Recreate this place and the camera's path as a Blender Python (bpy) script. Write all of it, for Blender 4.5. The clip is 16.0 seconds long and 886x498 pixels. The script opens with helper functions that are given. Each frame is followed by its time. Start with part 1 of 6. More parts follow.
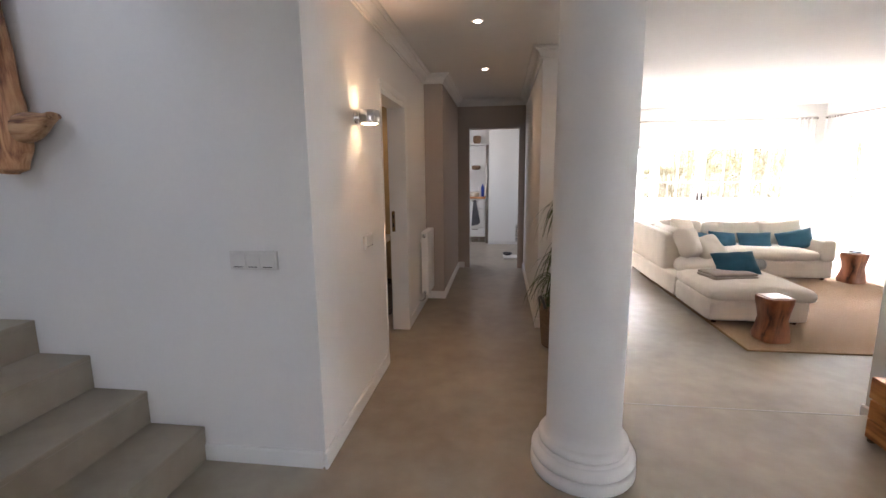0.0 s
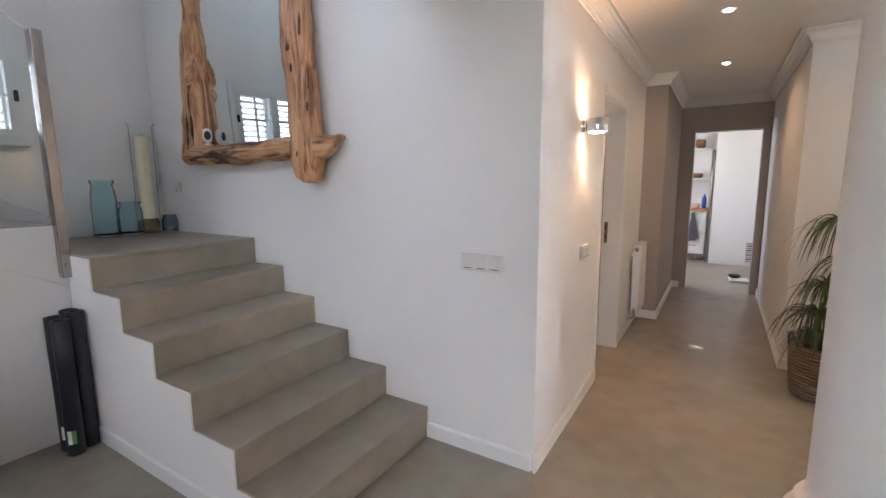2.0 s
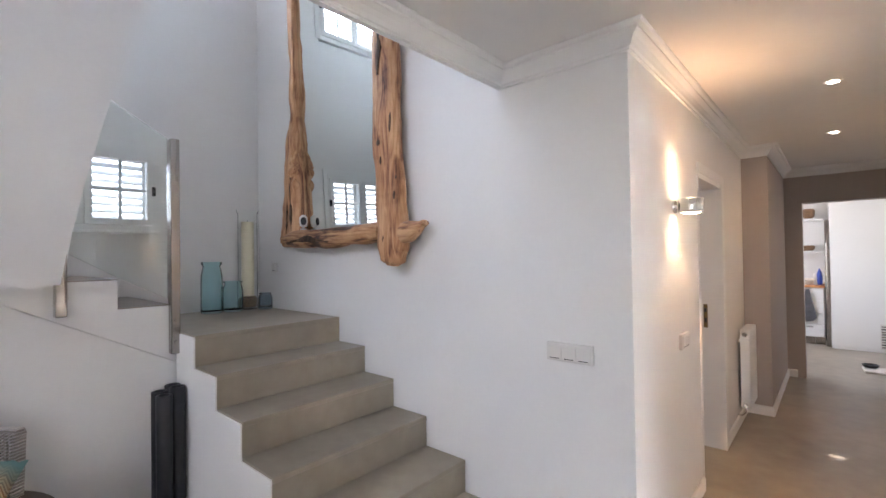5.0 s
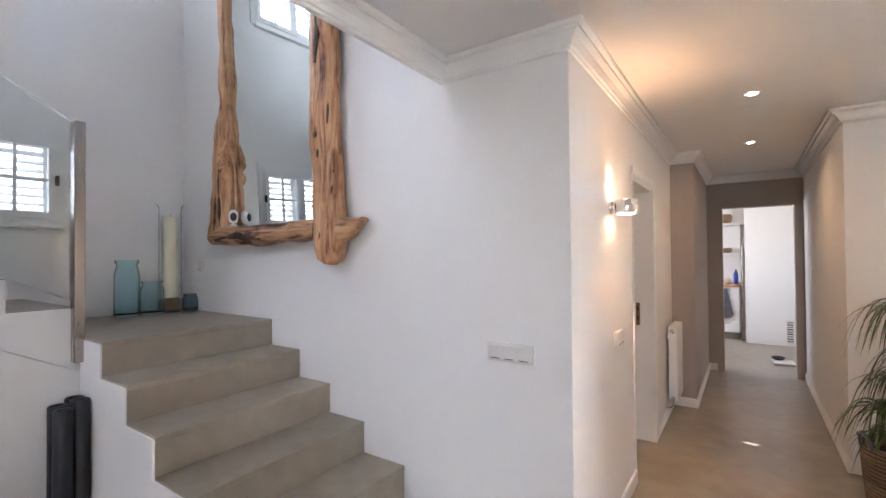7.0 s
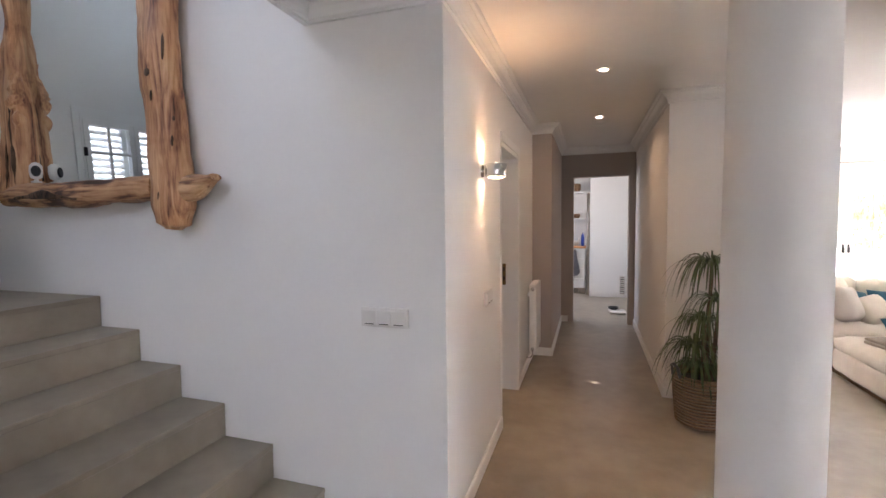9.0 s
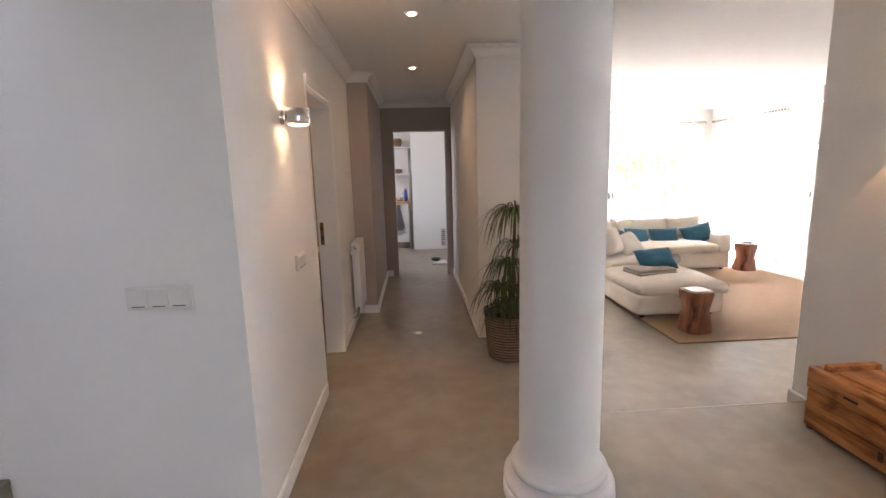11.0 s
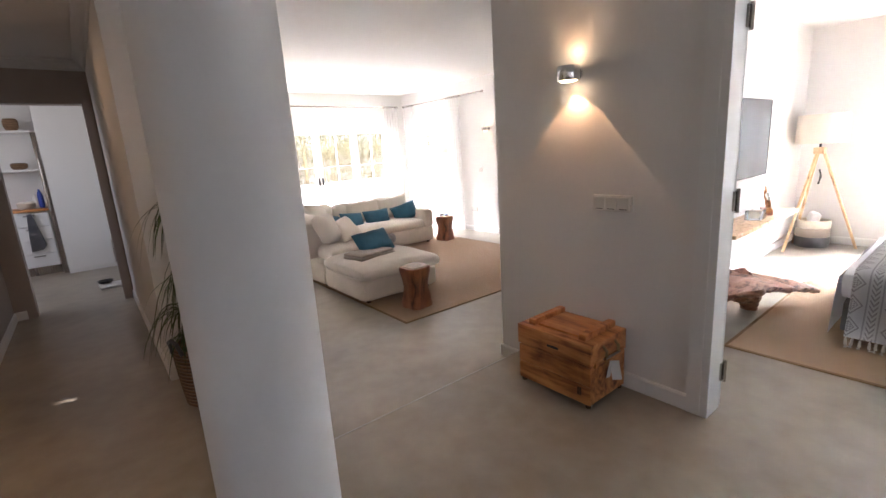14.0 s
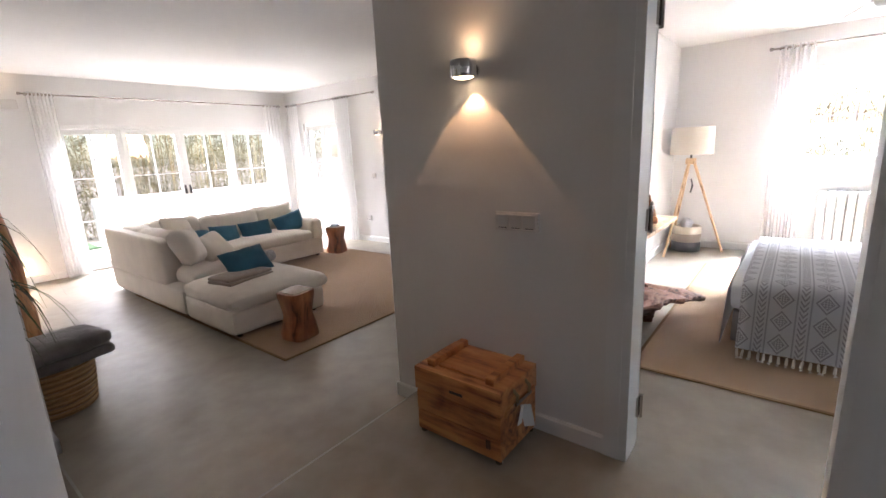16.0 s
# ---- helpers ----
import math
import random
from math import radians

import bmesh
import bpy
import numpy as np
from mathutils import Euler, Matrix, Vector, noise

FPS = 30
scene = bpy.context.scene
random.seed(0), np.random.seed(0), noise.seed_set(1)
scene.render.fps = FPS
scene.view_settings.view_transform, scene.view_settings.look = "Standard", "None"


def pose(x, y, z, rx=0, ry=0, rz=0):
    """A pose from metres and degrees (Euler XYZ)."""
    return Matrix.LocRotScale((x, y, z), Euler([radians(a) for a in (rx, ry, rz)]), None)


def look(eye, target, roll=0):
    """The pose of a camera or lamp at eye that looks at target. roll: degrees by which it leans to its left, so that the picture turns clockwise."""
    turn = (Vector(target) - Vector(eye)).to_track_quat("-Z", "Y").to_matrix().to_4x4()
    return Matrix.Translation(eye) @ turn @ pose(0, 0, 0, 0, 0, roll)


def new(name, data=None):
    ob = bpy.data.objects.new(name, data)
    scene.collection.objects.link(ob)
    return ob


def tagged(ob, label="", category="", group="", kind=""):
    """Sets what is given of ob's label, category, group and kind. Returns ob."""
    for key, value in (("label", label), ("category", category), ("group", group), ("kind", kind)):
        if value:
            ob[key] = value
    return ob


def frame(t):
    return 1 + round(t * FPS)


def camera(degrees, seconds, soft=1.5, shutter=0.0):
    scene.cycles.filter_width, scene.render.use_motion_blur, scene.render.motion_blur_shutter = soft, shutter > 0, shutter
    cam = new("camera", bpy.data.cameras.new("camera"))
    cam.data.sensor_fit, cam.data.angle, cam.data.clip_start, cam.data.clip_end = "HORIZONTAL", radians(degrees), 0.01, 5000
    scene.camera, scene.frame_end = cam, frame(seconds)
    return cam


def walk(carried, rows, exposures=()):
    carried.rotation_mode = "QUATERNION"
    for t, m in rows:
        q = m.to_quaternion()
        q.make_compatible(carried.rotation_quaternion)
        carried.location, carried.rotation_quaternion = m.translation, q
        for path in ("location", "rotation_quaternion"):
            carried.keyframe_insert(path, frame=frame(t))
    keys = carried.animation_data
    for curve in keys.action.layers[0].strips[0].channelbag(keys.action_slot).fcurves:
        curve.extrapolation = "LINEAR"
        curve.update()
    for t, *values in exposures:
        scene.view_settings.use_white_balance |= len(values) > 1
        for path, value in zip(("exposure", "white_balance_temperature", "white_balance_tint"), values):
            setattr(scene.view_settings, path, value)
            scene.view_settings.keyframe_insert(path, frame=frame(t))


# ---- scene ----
cam = camera(89.7, 16.0)
PATH = [
    (0, (0.144, 0.087, 1.416), (-0.112, 2.042, 1.081), -0.6),
    (0.5, (0.129, 0.078, 1.418), (-0.371, 1.987, 1.093), -0.8),
    (1, (0.096, 0.059, 1.419), (-0.607, 1.905, 1.104), -0.7),
    (1.5, (0.055, 0.036, 1.421), (-0.815, 1.811, 1.119), -0.5),
    (2, (0.007, 0.013, 1.422), (-1.036, 1.694, 1.131), -0.5),
    (2.5, (-0.034, -0.007, 1.444), (-1.253, 1.552, 1.156), -0.4),
    (3, (-0.05, -0.003, 1.46), (-1.355, 1.489, 1.191), -0.3),
    (3.5, (-0.056, 0.0, 1.485), (-1.395, 1.476, 1.308), -0.2),
    (4, (-0.049, 0.003, 1.51), (-1.404, 1.471, 1.419), -0.2),
    (4.2, (-0.04, 0.006, 1.505), (-1.402, 1.47, 1.476), -0.4),
    (6.5, (-0.062, 0.073, 1.486), (-1.272, 1.665, 1.535), -0.7),
    (7, (-0.071, 0.097, 1.481), (-1.198, 1.749, 1.51), -0.5),
    (7.5, (-0.072, 0.121, 1.481), (-1.101, 1.836, 1.484), -0.6),
    (8, (-0.071, 0.142, 1.479), (-1.006, 1.909, 1.451), -0.5),
    (8.5, (-0.09, 0.167, 1.467), (-0.9, 1.994, 1.39), -0.6),
    (9, (-0.11, 0.176, 1.46), (-0.734, 2.072, 1.334), -0.7),
    (11.5, (0.009, 0.423, 1.423), (0.289, 2.371, 1.07), -1.4),
    (12, (0.093, 0.502, 1.389), (0.551, 2.414, 1.025), -1.1),
    (12.5, (0.135, 0.61, 1.389), (0.858, 2.43, 0.982), -1.3),
    (13, (0.145, 0.727, 1.386), (1.131, 2.416, 0.966), -3.2),
    (13.5, (0.162, 0.799, 1.366), (1.267, 2.411, 0.943), -4.0),
    (14, (0.238, 0.859, 1.355), (1.448, 2.394, 0.928), -3.7),
    (14.5, (0.379, 0.942, 1.358), (1.663, 2.414, 0.925), -2.8),
    (15, (0.493, 0.997, 1.347), (1.843, 2.406, 0.908), -1.8),
    (15.5, (0.566, 1.069, 1.36), (2.004, 2.389, 0.925), -1.0),
    (16, (0.615, 1.148, 1.366), (2.14, 2.367, 0.933), -2.7),
]
EXPOSURES = [(0, 1.75, 6430, 20), (1, 2.05, 6430, 19), (2, 2.42, 6430, 19), (3.5, 2.55, 6430, 19), (7, 2.65, 6450, 21), (8, 2.53, 6500, 21), (9, 2.2, 6550, 22), (11.5, 2.0, 6600, 22), (12.5, 1.93, 6650, 22), (13.0, 1.6, 6550, 22), (13.5, 1.38, 6450, 22), (14.5, 1.22, 6300, 21), (15.2, 0.93, 6270, 21), (16, 0.74, 6270, 21)]
walk(cam, [(t, look(eye, target, roll)) for t, eye, target, roll in PATH], EXPOSURES)

# ---------- world, sun, large lights ----------
SUN_FROM = Vector((0.80, -0.42, 0.80)).normalized()
world = bpy.data.worlds.new("sky")
scene.world = world
world.use_nodes = True
wn = world.node_tree
sky = wn.nodes.new("ShaderNodeTexSky")
sky.sky_type, sky.sun_disc = "NISHITA", False
sky.sun_elevation = math.asin(SUN_FROM.z)
sky.sun_rotation = math.atan2(SUN_FROM.x, SUN_FROM.y)
wn.links.new(sky.outputs[0], wn.nodes["Background"].inputs[0])
wn.nodes["Background"].inputs[1].default_value = 0.15


def lamp(name, kind, energy, color, m, **kw):
    data = bpy.data.lights.new(name, kind)
    data.energy, data.color = energy, color
    for k, v in kw.items():
        if k == "size":
            data.size = v
        elif k == "size_y":
            data.shape, data.size_y = "RECTANGLE", v
        elif k == "radius":
            data.shadow_soft_size = v
        elif k == "angle":
            data.angle = v
        elif k == "spot":
            data.spot_size, data.spot_blend = radians(v[0]), v[1]
    ob = new(name, data)
    ob.matrix_world = m
    return ob


lamp("sun", "SUN", 4.5, (1.0, 0.94, 0.85), look(SUN_FROM * 20, (0, 0, 0)), angle=radians(0.5))
DAY, COOL, WARM = (0.93, 0.97, 1.0), (0.84, 0.91, 1.0), (1.0, 0.66, 0.36)
lamp("daylight_living_doors", "AREA", 1180, DAY, look((3.9, 10.3, 3.0), (3.9, 7.6, 0.2)), size=3.6, size_y=1.6)
lamp("daylight_living_side", "AREA", 360, DAY, look((6.95, 8.0, 3.0), (4.8, 7.9, 0.2)), size=1.4, size_y=1.2)
lamp("daylight_bedroom", "AREA", 5200, (0.82, 0.92, 1.0), look((7.95, 0.3, 3.1), (6.0, 0.5, 0.9)), size=2.2, size_y=1.2)
lamp("daylight_stair_low", "AREA", 1.0, COOL, look((-4.22, 0.71, 2.02), (-2, 0.9, 1.6)), size=0.8, size_y=0.5)
# Assumed source out of view, added for the bluish daylight on the stair wall.
lamp("daylight_unseen_gallery", "AREA", 6, (0.70, 0.82, 1.0), look((-2.2, -2.82, 4.0), (-2.0, 2.0, 1.9)), size=1.3, size_y=1.3)
lamp("daylight_stair_high", "AREA", 15, (0.72, 0.85, 1.0), look((-4.22, 0.71, 4.06), (-2, 1.2, 2.0)), size=0.8, size_y=0.6)
# Added at an assumed, unseen opening to light the hall and stairs.
lamp("daylight_unseen_entrance", "AREA", 4.4, (0.80, 0.89, 1.0), look((1.2, -2.80, 1.35), (-0.6, 2, 1.0)), size=1.5, size_y=1.9)
# Brightens the kitchen from an added opening out of view.
lamp("daylight_kitchen_unseen", "AREA", 5, DAY, look((-1.70, 8.0, 1.6), (0.5, 8.2, 0.8)), size=1.2, size_y=1.0)


# ---------- materials ----------
def mat(name, base, rough=0.6, metal=0.0, var=0.08, scale=3.0, fine=60.0, bump=0.15, fine_bump=None, var2=None,
        stretch=(1, 1, 1), spec=0.5, coat=0.0, sheen=0.0, trans=0.0, ior=1.45, rvar=0.08):
    """A surface whose colour and gloss vary at two scales, with a fine relief."""
    m = bpy.data.materials.new(name)
    m.use_nodes = True
    nt = m.node_tree
    b = nt.nodes["Principled BSDF"]
    tc = nt.nodes.new("ShaderNodeTexCoord")
    mp = nt.nodes.new("ShaderNodeMapping")
    mp.inputs["Scale"].default_value = stretch
    nt.links.new(tc.outputs["Object"], mp.inputs[0])
    n1, n2 = nt.nodes.new("ShaderNodeTexNoise"), nt.nodes.new("ShaderNodeTexNoise")
    n1.inputs["Scale"].default_value, n1.inputs["Detail"].default_value = scale, 5
    n2.inputs["Scale"].default_value, n2.inputs["Detail"].default_value = fine, 3
    for n in (n1, n2):
        nt.links.new(mp.outputs[0], n.inputs["Vector"])
    mixf = nt.nodes.new("ShaderNodeMath")
    mixf.operation = "MULTIPLY_ADD"
    mixf.inputs[1].default_value, mixf.inputs[2].default_value = 0.35, 0.0
    nt.links.new(n2.outputs[0], mixf.inputs[0])
    add = nt.nodes.new("ShaderNodeMath")
    add.operation = "MULTIPLY_ADD"
    add.inputs[1].default_value = 0.65
    nt.links.new(n1.outputs[0], add.inputs[0])
    nt.links.new(mixf.outputs[0], add.inputs[2])
    ramp = nt.nodes.new("ShaderNodeValToRGB")
    lo = tuple(max(0.0, c * (1 - var)) for c in base)
    hi = tuple(min(1.0, c * (1 + var)) for c in (var2 or base))
    ramp.color_ramp.elements[0].position, ramp.color_ramp.elements[0].color = 0.32, (*lo, 1)
    ramp.color_ramp.elements[1].position, ramp.color_ramp.elements[1].color = 0.68, (*hi, 1)
    nt.links.new(add.outputs[0], ramp.inputs[0])
    nt.links.new(ramp.outputs[0], b.inputs["Base Color"])
    mr = nt.nodes.new("ShaderNodeMapRange")
    mr.inputs[3].default_value, mr.inputs[4].default_value = max(0.02, rough - rvar), min(1, rough + rvar)
    nt.links.new(n1.outputs[0], mr.inputs[0])
    nt.links.new(mr.outputs[0], b.inputs["Roughness"])
    if bump:
        bp = nt.nodes.new("ShaderNodeBump")
        bp.inputs["Strength"].default_value, bp.inputs["Distance"].default_value = bump, 0.004
        nt.links.new(n2.outputs[0], bp.inputs["Height"])
        if fine_bump:
            n3 = nt.nodes.new("ShaderNodeTexNoise")
            n3.inputs["Scale"].default_value = fine_bump
            nt.links.new(mp.outputs[0], n3.inputs["Vector"])
            bp2 = nt.nodes.new("ShaderNodeBump")
            bp2.inputs["Strength"].default_value, bp2.inputs["Distance"].default_value = bump, 0.02
            nt.links.new(n3.outputs[0], bp2.inputs["Height"])
            nt.links.new(bp2.outputs[0], bp.inputs["Normal"])
        nt.links.new(bp.outputs[0], b.inputs["Normal"])
    b.inputs["Metallic"].default_value = metal
    b.inputs["Specular IOR Level"].default_value = spec
    b.inputs["Coat Weight"].default_value = coat
    b.inputs["Sheen Weight"].default_value = sheen
    b.inputs["Transmission Weight"].default_value = trans
    b.inputs["IOR"].default_value = ior
    return m


def glow(name, color, strength):
    m = bpy.data.materials.new(name)
    m.use_nodes = True
    b = m.node_tree.nodes["Principled BSDF"]
    b.inputs["Base Color"].default_value = (*color, 1)
    b.inputs["Emission Color"].default_value = (*color, 1)
    b.inputs["Emission Strength"].default_value = strength
    return m


def wave_mat(name, a, c, scale, axis="X", rough=0.85, bump=0.6, distort=0.6, sheen=0.2, stretch=(1, 1, 1), kind="BANDS"):
    """Ribbed weave: two yarn colours in fine bands, with relief."""
    m = mat(name, a, rough=rough, var=0.14, scale=4, fine=90, bump=0.2, sheen=sheen)
    nt = m.node_tree
    b = nt.nodes["Principled BSDF"]
    tc = nt.nodes.new("ShaderNodeTexCoord")
    mp = nt.nodes.new("ShaderNodeMapping")
    mp.inputs["Scale"].default_value = stretch
    w = nt.nodes.new("ShaderNodeTexWave")
    w.wave_type = kind
    w.bands_direction = axis
    w.inputs["Scale"].default_value, w.inputs["Distortion"].default_value = scale, distort
    w.inputs["Detail Scale"].default_value = 3
    nt.links.new(tc.outputs["Object"], mp.inputs[0])
    nt.links.new(mp.outputs[0], w.inputs["Vector"])
    old = b.inputs["Base Color"].links[0].from_socket
    mx = nt.nodes.new("ShaderNodeMix")
    mx.data_type = "RGBA"
    mx.inputs[7].default_value = (*c, 1)
    nt.links.new(old, mx.inputs[6])
    nt.links.new(w.outputs[1], mx.inputs[0])
    nt.links.new(mx.outputs[2], b.inputs["Base Color"])
    bp = nt.nodes.new("ShaderNodeBump")
    bp.inputs["Strength"].default_value, bp.inputs["Distance"].default_value = bump, 0.006
    nt.links.new(w.outputs[1], bp.inputs["Height"])
    nt.links.new(bp.outputs[0], b.inputs["Normal"])
    return m


PLASTER = mat("white_plaster", (0.79, 0.78, 0.76), rough=0.75, var=0.02, scale=1.3, fine=45, bump=0.10, fine_bump=5)
CEIL = mat("ceiling_paint", (0.80, 0.79, 0.77), rough=0.85, var=0.02, scale=1.0, fine=14, bump=0.16, fine_bump=3)
TAUPE = mat("taupe_paint", (0.42, 0.365, 0.325), rough=0.75, var=0.03, scale=1.5, fine=50, bump=0.08)
CEMENT = mat("microcement_floor", (0.280, 0.240, 0.185), rough=0.345, var=0.20, scale=1.3, fine=7, bump=0.0, spec=0.55, rvar=0.055,
             var2=(0.305, 0.268, 0.215))
STEP = mat("microcement_steps", (0.298, 0.256, 0.200), rough=0.42, var=0.16, scale=2.2, fine=11, bump=0.04, rvar=0.10)
WHITE = mat("white_lacquer", (0.80, 0.80, 0.78), rough=0.35, var=0.01, scale=2, fine=40, bump=0.02)
PLASTIC = mat("white_plastic", (0.70, 0.68, 0.65), rough=0.4, var=0.01, bump=0.0)
CHROME = mat("polished_chrome", (0.72, 0.72, 0.73), rough=0.14, metal=1.0, var=0.03, bump=0.0, rvar=0.03)
STEEL = mat("brushed_steel", (0.38, 0.35, 0.32), rough=0.26, metal=1.0, var=0.06, scale=4, fine=120, bump=0.05, stretch=(6, 6, 0.4))
BLACK = mat("black_plastic", (0.02, 0.02, 0.022), rough=0.35, var=0.1, bump=0.0)
DARK = mat("dark_gap", (0.05, 0.048, 0.045), rough=0.9, var=0.1, bump=0.0)


def wood_mat(name, dark, mid, light, stretch, rough=0.5, streak=7.0, bump=0.35, cracks=0.0):
    """Sawn or weathered timber: stretched grain, broad patches of tone, and dark checks along the grain."""
    m = bpy.data.materials.new(name)
    m.use_nodes = True
    nt = m.node_tree
    b = nt.nodes["Principled BSDF"]
    tc, mp = nt.nodes.new("ShaderNodeTexCoord"), nt.nodes.new("ShaderNodeMapping")
    mp.inputs["Scale"].default_value = stretch
    nt.links.new(tc.outputs["Object"], mp.inputs[0])

    def noise_of(scale, detail, distortion, src):
        n = nt.nodes.new("ShaderNodeTexNoise")
        n.inputs["Scale"].default_value, n.inputs["Detail"].default_value, n.inputs["Distortion"].default_value = scale, detail, distortion
        nt.links.new(src, n.inputs["Vector"])
        return n.outputs[0]

    grain = noise_of(streak, 8, 1.6, mp.outputs[0])
    fine = noise_of(streak * 6, 4, 0.4, mp.outputs[0])
    patch = noise_of(5.0, 4, 0.8, tc.outputs["Object"])
    mix = nt.nodes.new("ShaderNodeMath")
    mix.operation = "MULTIPLY_ADD"
    mix.inputs[1].default_value = 0.25
    nt.links.new(fine, mix.inputs[0])
    sub = nt.nodes.new("ShaderNodeMath")
    sub.operation = "MULTIPLY_ADD"
    sub.inputs[1].default_value, sub.inputs[2].default_value = 0.35, -0.30
    nt.links.new(patch, sub.inputs[0])
    add = nt.nodes.new("ShaderNodeMath")
    add.operation = "ADD"
    nt.links.new(grain, add.inputs[0])
    nt.links.new(sub.outputs[0], add.inputs[1])
    nt.links.new(add.outputs[0], mix.inputs[2])
    r = nt.nodes.new("ShaderNodeValToRGB")
    e = r.color_ramp.elements
    e[0].position, e[0].color = 0.30 + cracks, (*[c * 0.35 for c in dark], 1)
    e[1].position, e[1].color = 0.72, (*light, 1)
    e.new(0.37 + cracks).color = (*dark, 1)
    e.new(0.50).color = (*mid, 1)
    e.new(0.60).color = (*[(p + q) / 2 for p, q in zip(mid, light)], 1)
    nt.links.new(mix.outputs[0], r.inputs[0])
    nt.links.new(r.outputs[0], b.inputs["Base Color"])
    bp = nt.nodes.new("ShaderNodeBump")
    bp.inputs["Strength"].default_value, bp.inputs["Distance"].default_value = bump, 0.006
    nt.links.new(mix.outputs[0], bp.inputs["Height"])
    nt.links.new(bp.outputs[0], b.inputs["Normal"])
    mr = nt.nodes.new("ShaderNodeMapRange")
    mr.inputs[3].default_value, mr.inputs[4].default_value = rough + 0.12, rough - 0.10
    nt.links.new(grain, mr.inputs[0])
    nt.links.new(mr.outputs[0], b.inputs["Roughness"])
    return m


DRIFT = wood_mat("weathered_olive_wood", (0.24, 0.095, 0.042), (0.49, 0.245, 0.112), (0.66, 0.40, 0.215), (4.5, 4.5, 0.5), rough=0.5, streak=4.5, bump=0.6, cracks=-0.04)
DRIFT_H = wood_mat("weathered_olive_wood_beam", (0.16, 0.068, 0.032), (0.39, 0.20, 0.092), (0.57, 0.345, 0.18), (0.45, 4.2, 4.2), rough=0.5, streak=4.5, bump=0.9, cracks=0.03)
BARK = wood_mat("dark_bark", (0.05, 0.028, 0.016), (0.10, 0.055, 0.03), (0.17, 0.10, 0.055), (4, 4, 1), rough=0.75)
CHEST = wood_mat("oiled_pine", (0.25, 0.078, 0.024), (0.52, 0.205, 0.064), (0.68, 0.35, 0.135), (3.5, 0.45, 3.5), rough=0.36, streak=2.2, bump=0.2, cracks=0.01)
STOOL = wood_mat("red_hardwood", (0.19, 0.060, 0.025), (0.29, 0.098, 0.040), (0.36, 0.135, 0.058), (3, 3, 0.6), rough=0.34, streak=2.5, bump=0.1)
ROOT = wood_mat("root_wood", (0.19, 0.075, 0.048), (0.32, 0.145, 0.095), (0.42, 0.22, 0.155), (0.9, 2.6, 2.6), rough=0.42, streak=5, bump=0.8, cracks=0.03)
PINE = wood_mat("pale_beech", (0.46, 0.29, 0.155), (0.62, 0.42, 0.245), (0.72, 0.53, 0.34), (3, 3, 0.5), rough=0.5, streak=5, bump=0.1)
LINEN = mat("natural_linen", (0.73, 0.65, 0.56), rough=0.95, var=0.07, scale=5, fine=240, bump=0.35, fine_bump=7, sheen=0.3)
CREAM = mat("cream_cotton", (0.68, 0.61, 0.51), rough=0.95, var=0.06, scale=5, fine=260, bump=0.3, fine_bump=9, sheen=0.3)
BLUE = mat("petrol_blue_fabric", (0.022, 0.115, 0.185), rough=0.85, var=0.22, scale=6, fine=220, bump=0.35, fine_bump=9, sheen=0.25)
THROW = mat("taupe_knit", (0.36, 0.29, 0.235), rough=0.95, var=0.15, scale=8, fine=160, bump=0.6, sheen=0.3)
GREYCLOTH = mat("dark_grey_plush", (0.085, 0.083, 0.09), rough=0.95, var=0.25, scale=9, fine=180, bump=0.6, fine_bump=10, sheen=0.4)
LEAF = mat("leaf_green", (0.032, 0.058, 0.018), rough=0.45, var=0.45, scale=9, fine=60, bump=0.1, var2=(0.065, 0.10, 0.03))
HEDGE = mat("hedge_leaf", (0.055, 0.075, 0.022), rough=0.6, var=0.5, scale=2.5, fine=30, bump=0.1, var2=(0.20, 0.17, 0.07))
CANE = mat("dry_cane", (0.30, 0.23, 0.12), rough=0.7, var=0.3, scale=5, fine=30, bump=0.1)
SOIL = mat("potting_soil", (0.05, 0.035, 0.025), rough=0.95, var=0.4, scale=30, fine=120, bump=0.8)
JUTE = wave_mat("jute_rug_weave", (0.42, 0.262, 0.142), (0.27, 0.165, 0.088), 42, axis="X", distort=0.4)
WICKER = wave_mat("seagrass_weave", (0.31, 0.185, 0.10), (0.14, 0.075, 0.04), 14, axis="Z", distort=1.4, bump=1.0)
RATTAN = wave_mat("grey_rattan", (0.50, 0.47, 0.43), (0.30, 0.275, 0.245), 22, axis="Z", distort=1.0, bump=1.0)
STRAW = wave_mat("straw_fringe", (0.40, 0.27, 0.13), (0.27, 0.175, 0.08), 30, axis="X", distort=2)
BROWNPAD = mat("brown_seat_pad", (0.135, 0.10, 0.078), rough=0.85, var=0.08, scale=5, fine=180, bump=0.25)
RUBBER = mat("black_rubber_roll", (0.022, 0.022, 0.027), rough=0.45, var=0.15, bump=0.05)
WAX = mat("ivory_wax", (0.80, 0.74, 0.56), rough=0.5, var=0.03, bump=0.02)
PEBBLE = mat("brown_pebbles", (0.22, 0.16, 0.10), rough=0.6, var=0.5, scale=60, fine=120, bump=0.8)
BRASS = mat("aged_bronze", (0.22, 0.15, 0.07), rough=0.35, metal=1.0, var=0.2, bump=0.0)
PAPER = mat("white_card", (0.74, 0.73, 0.70), rough=0.7, var=0.03, bump=0.0)
BATHTILE = mat("ochre_bath_plaster", (0.36, 0.28, 0.16), rough=0.6, var=0.08, scale=2, fine=30, bump=0.1)
TERRACE = mat("terrace_stone", (0.50, 0.45, 0.38), rough=0.8, var=0.12, scale=2, fine=20, bump=0.2)
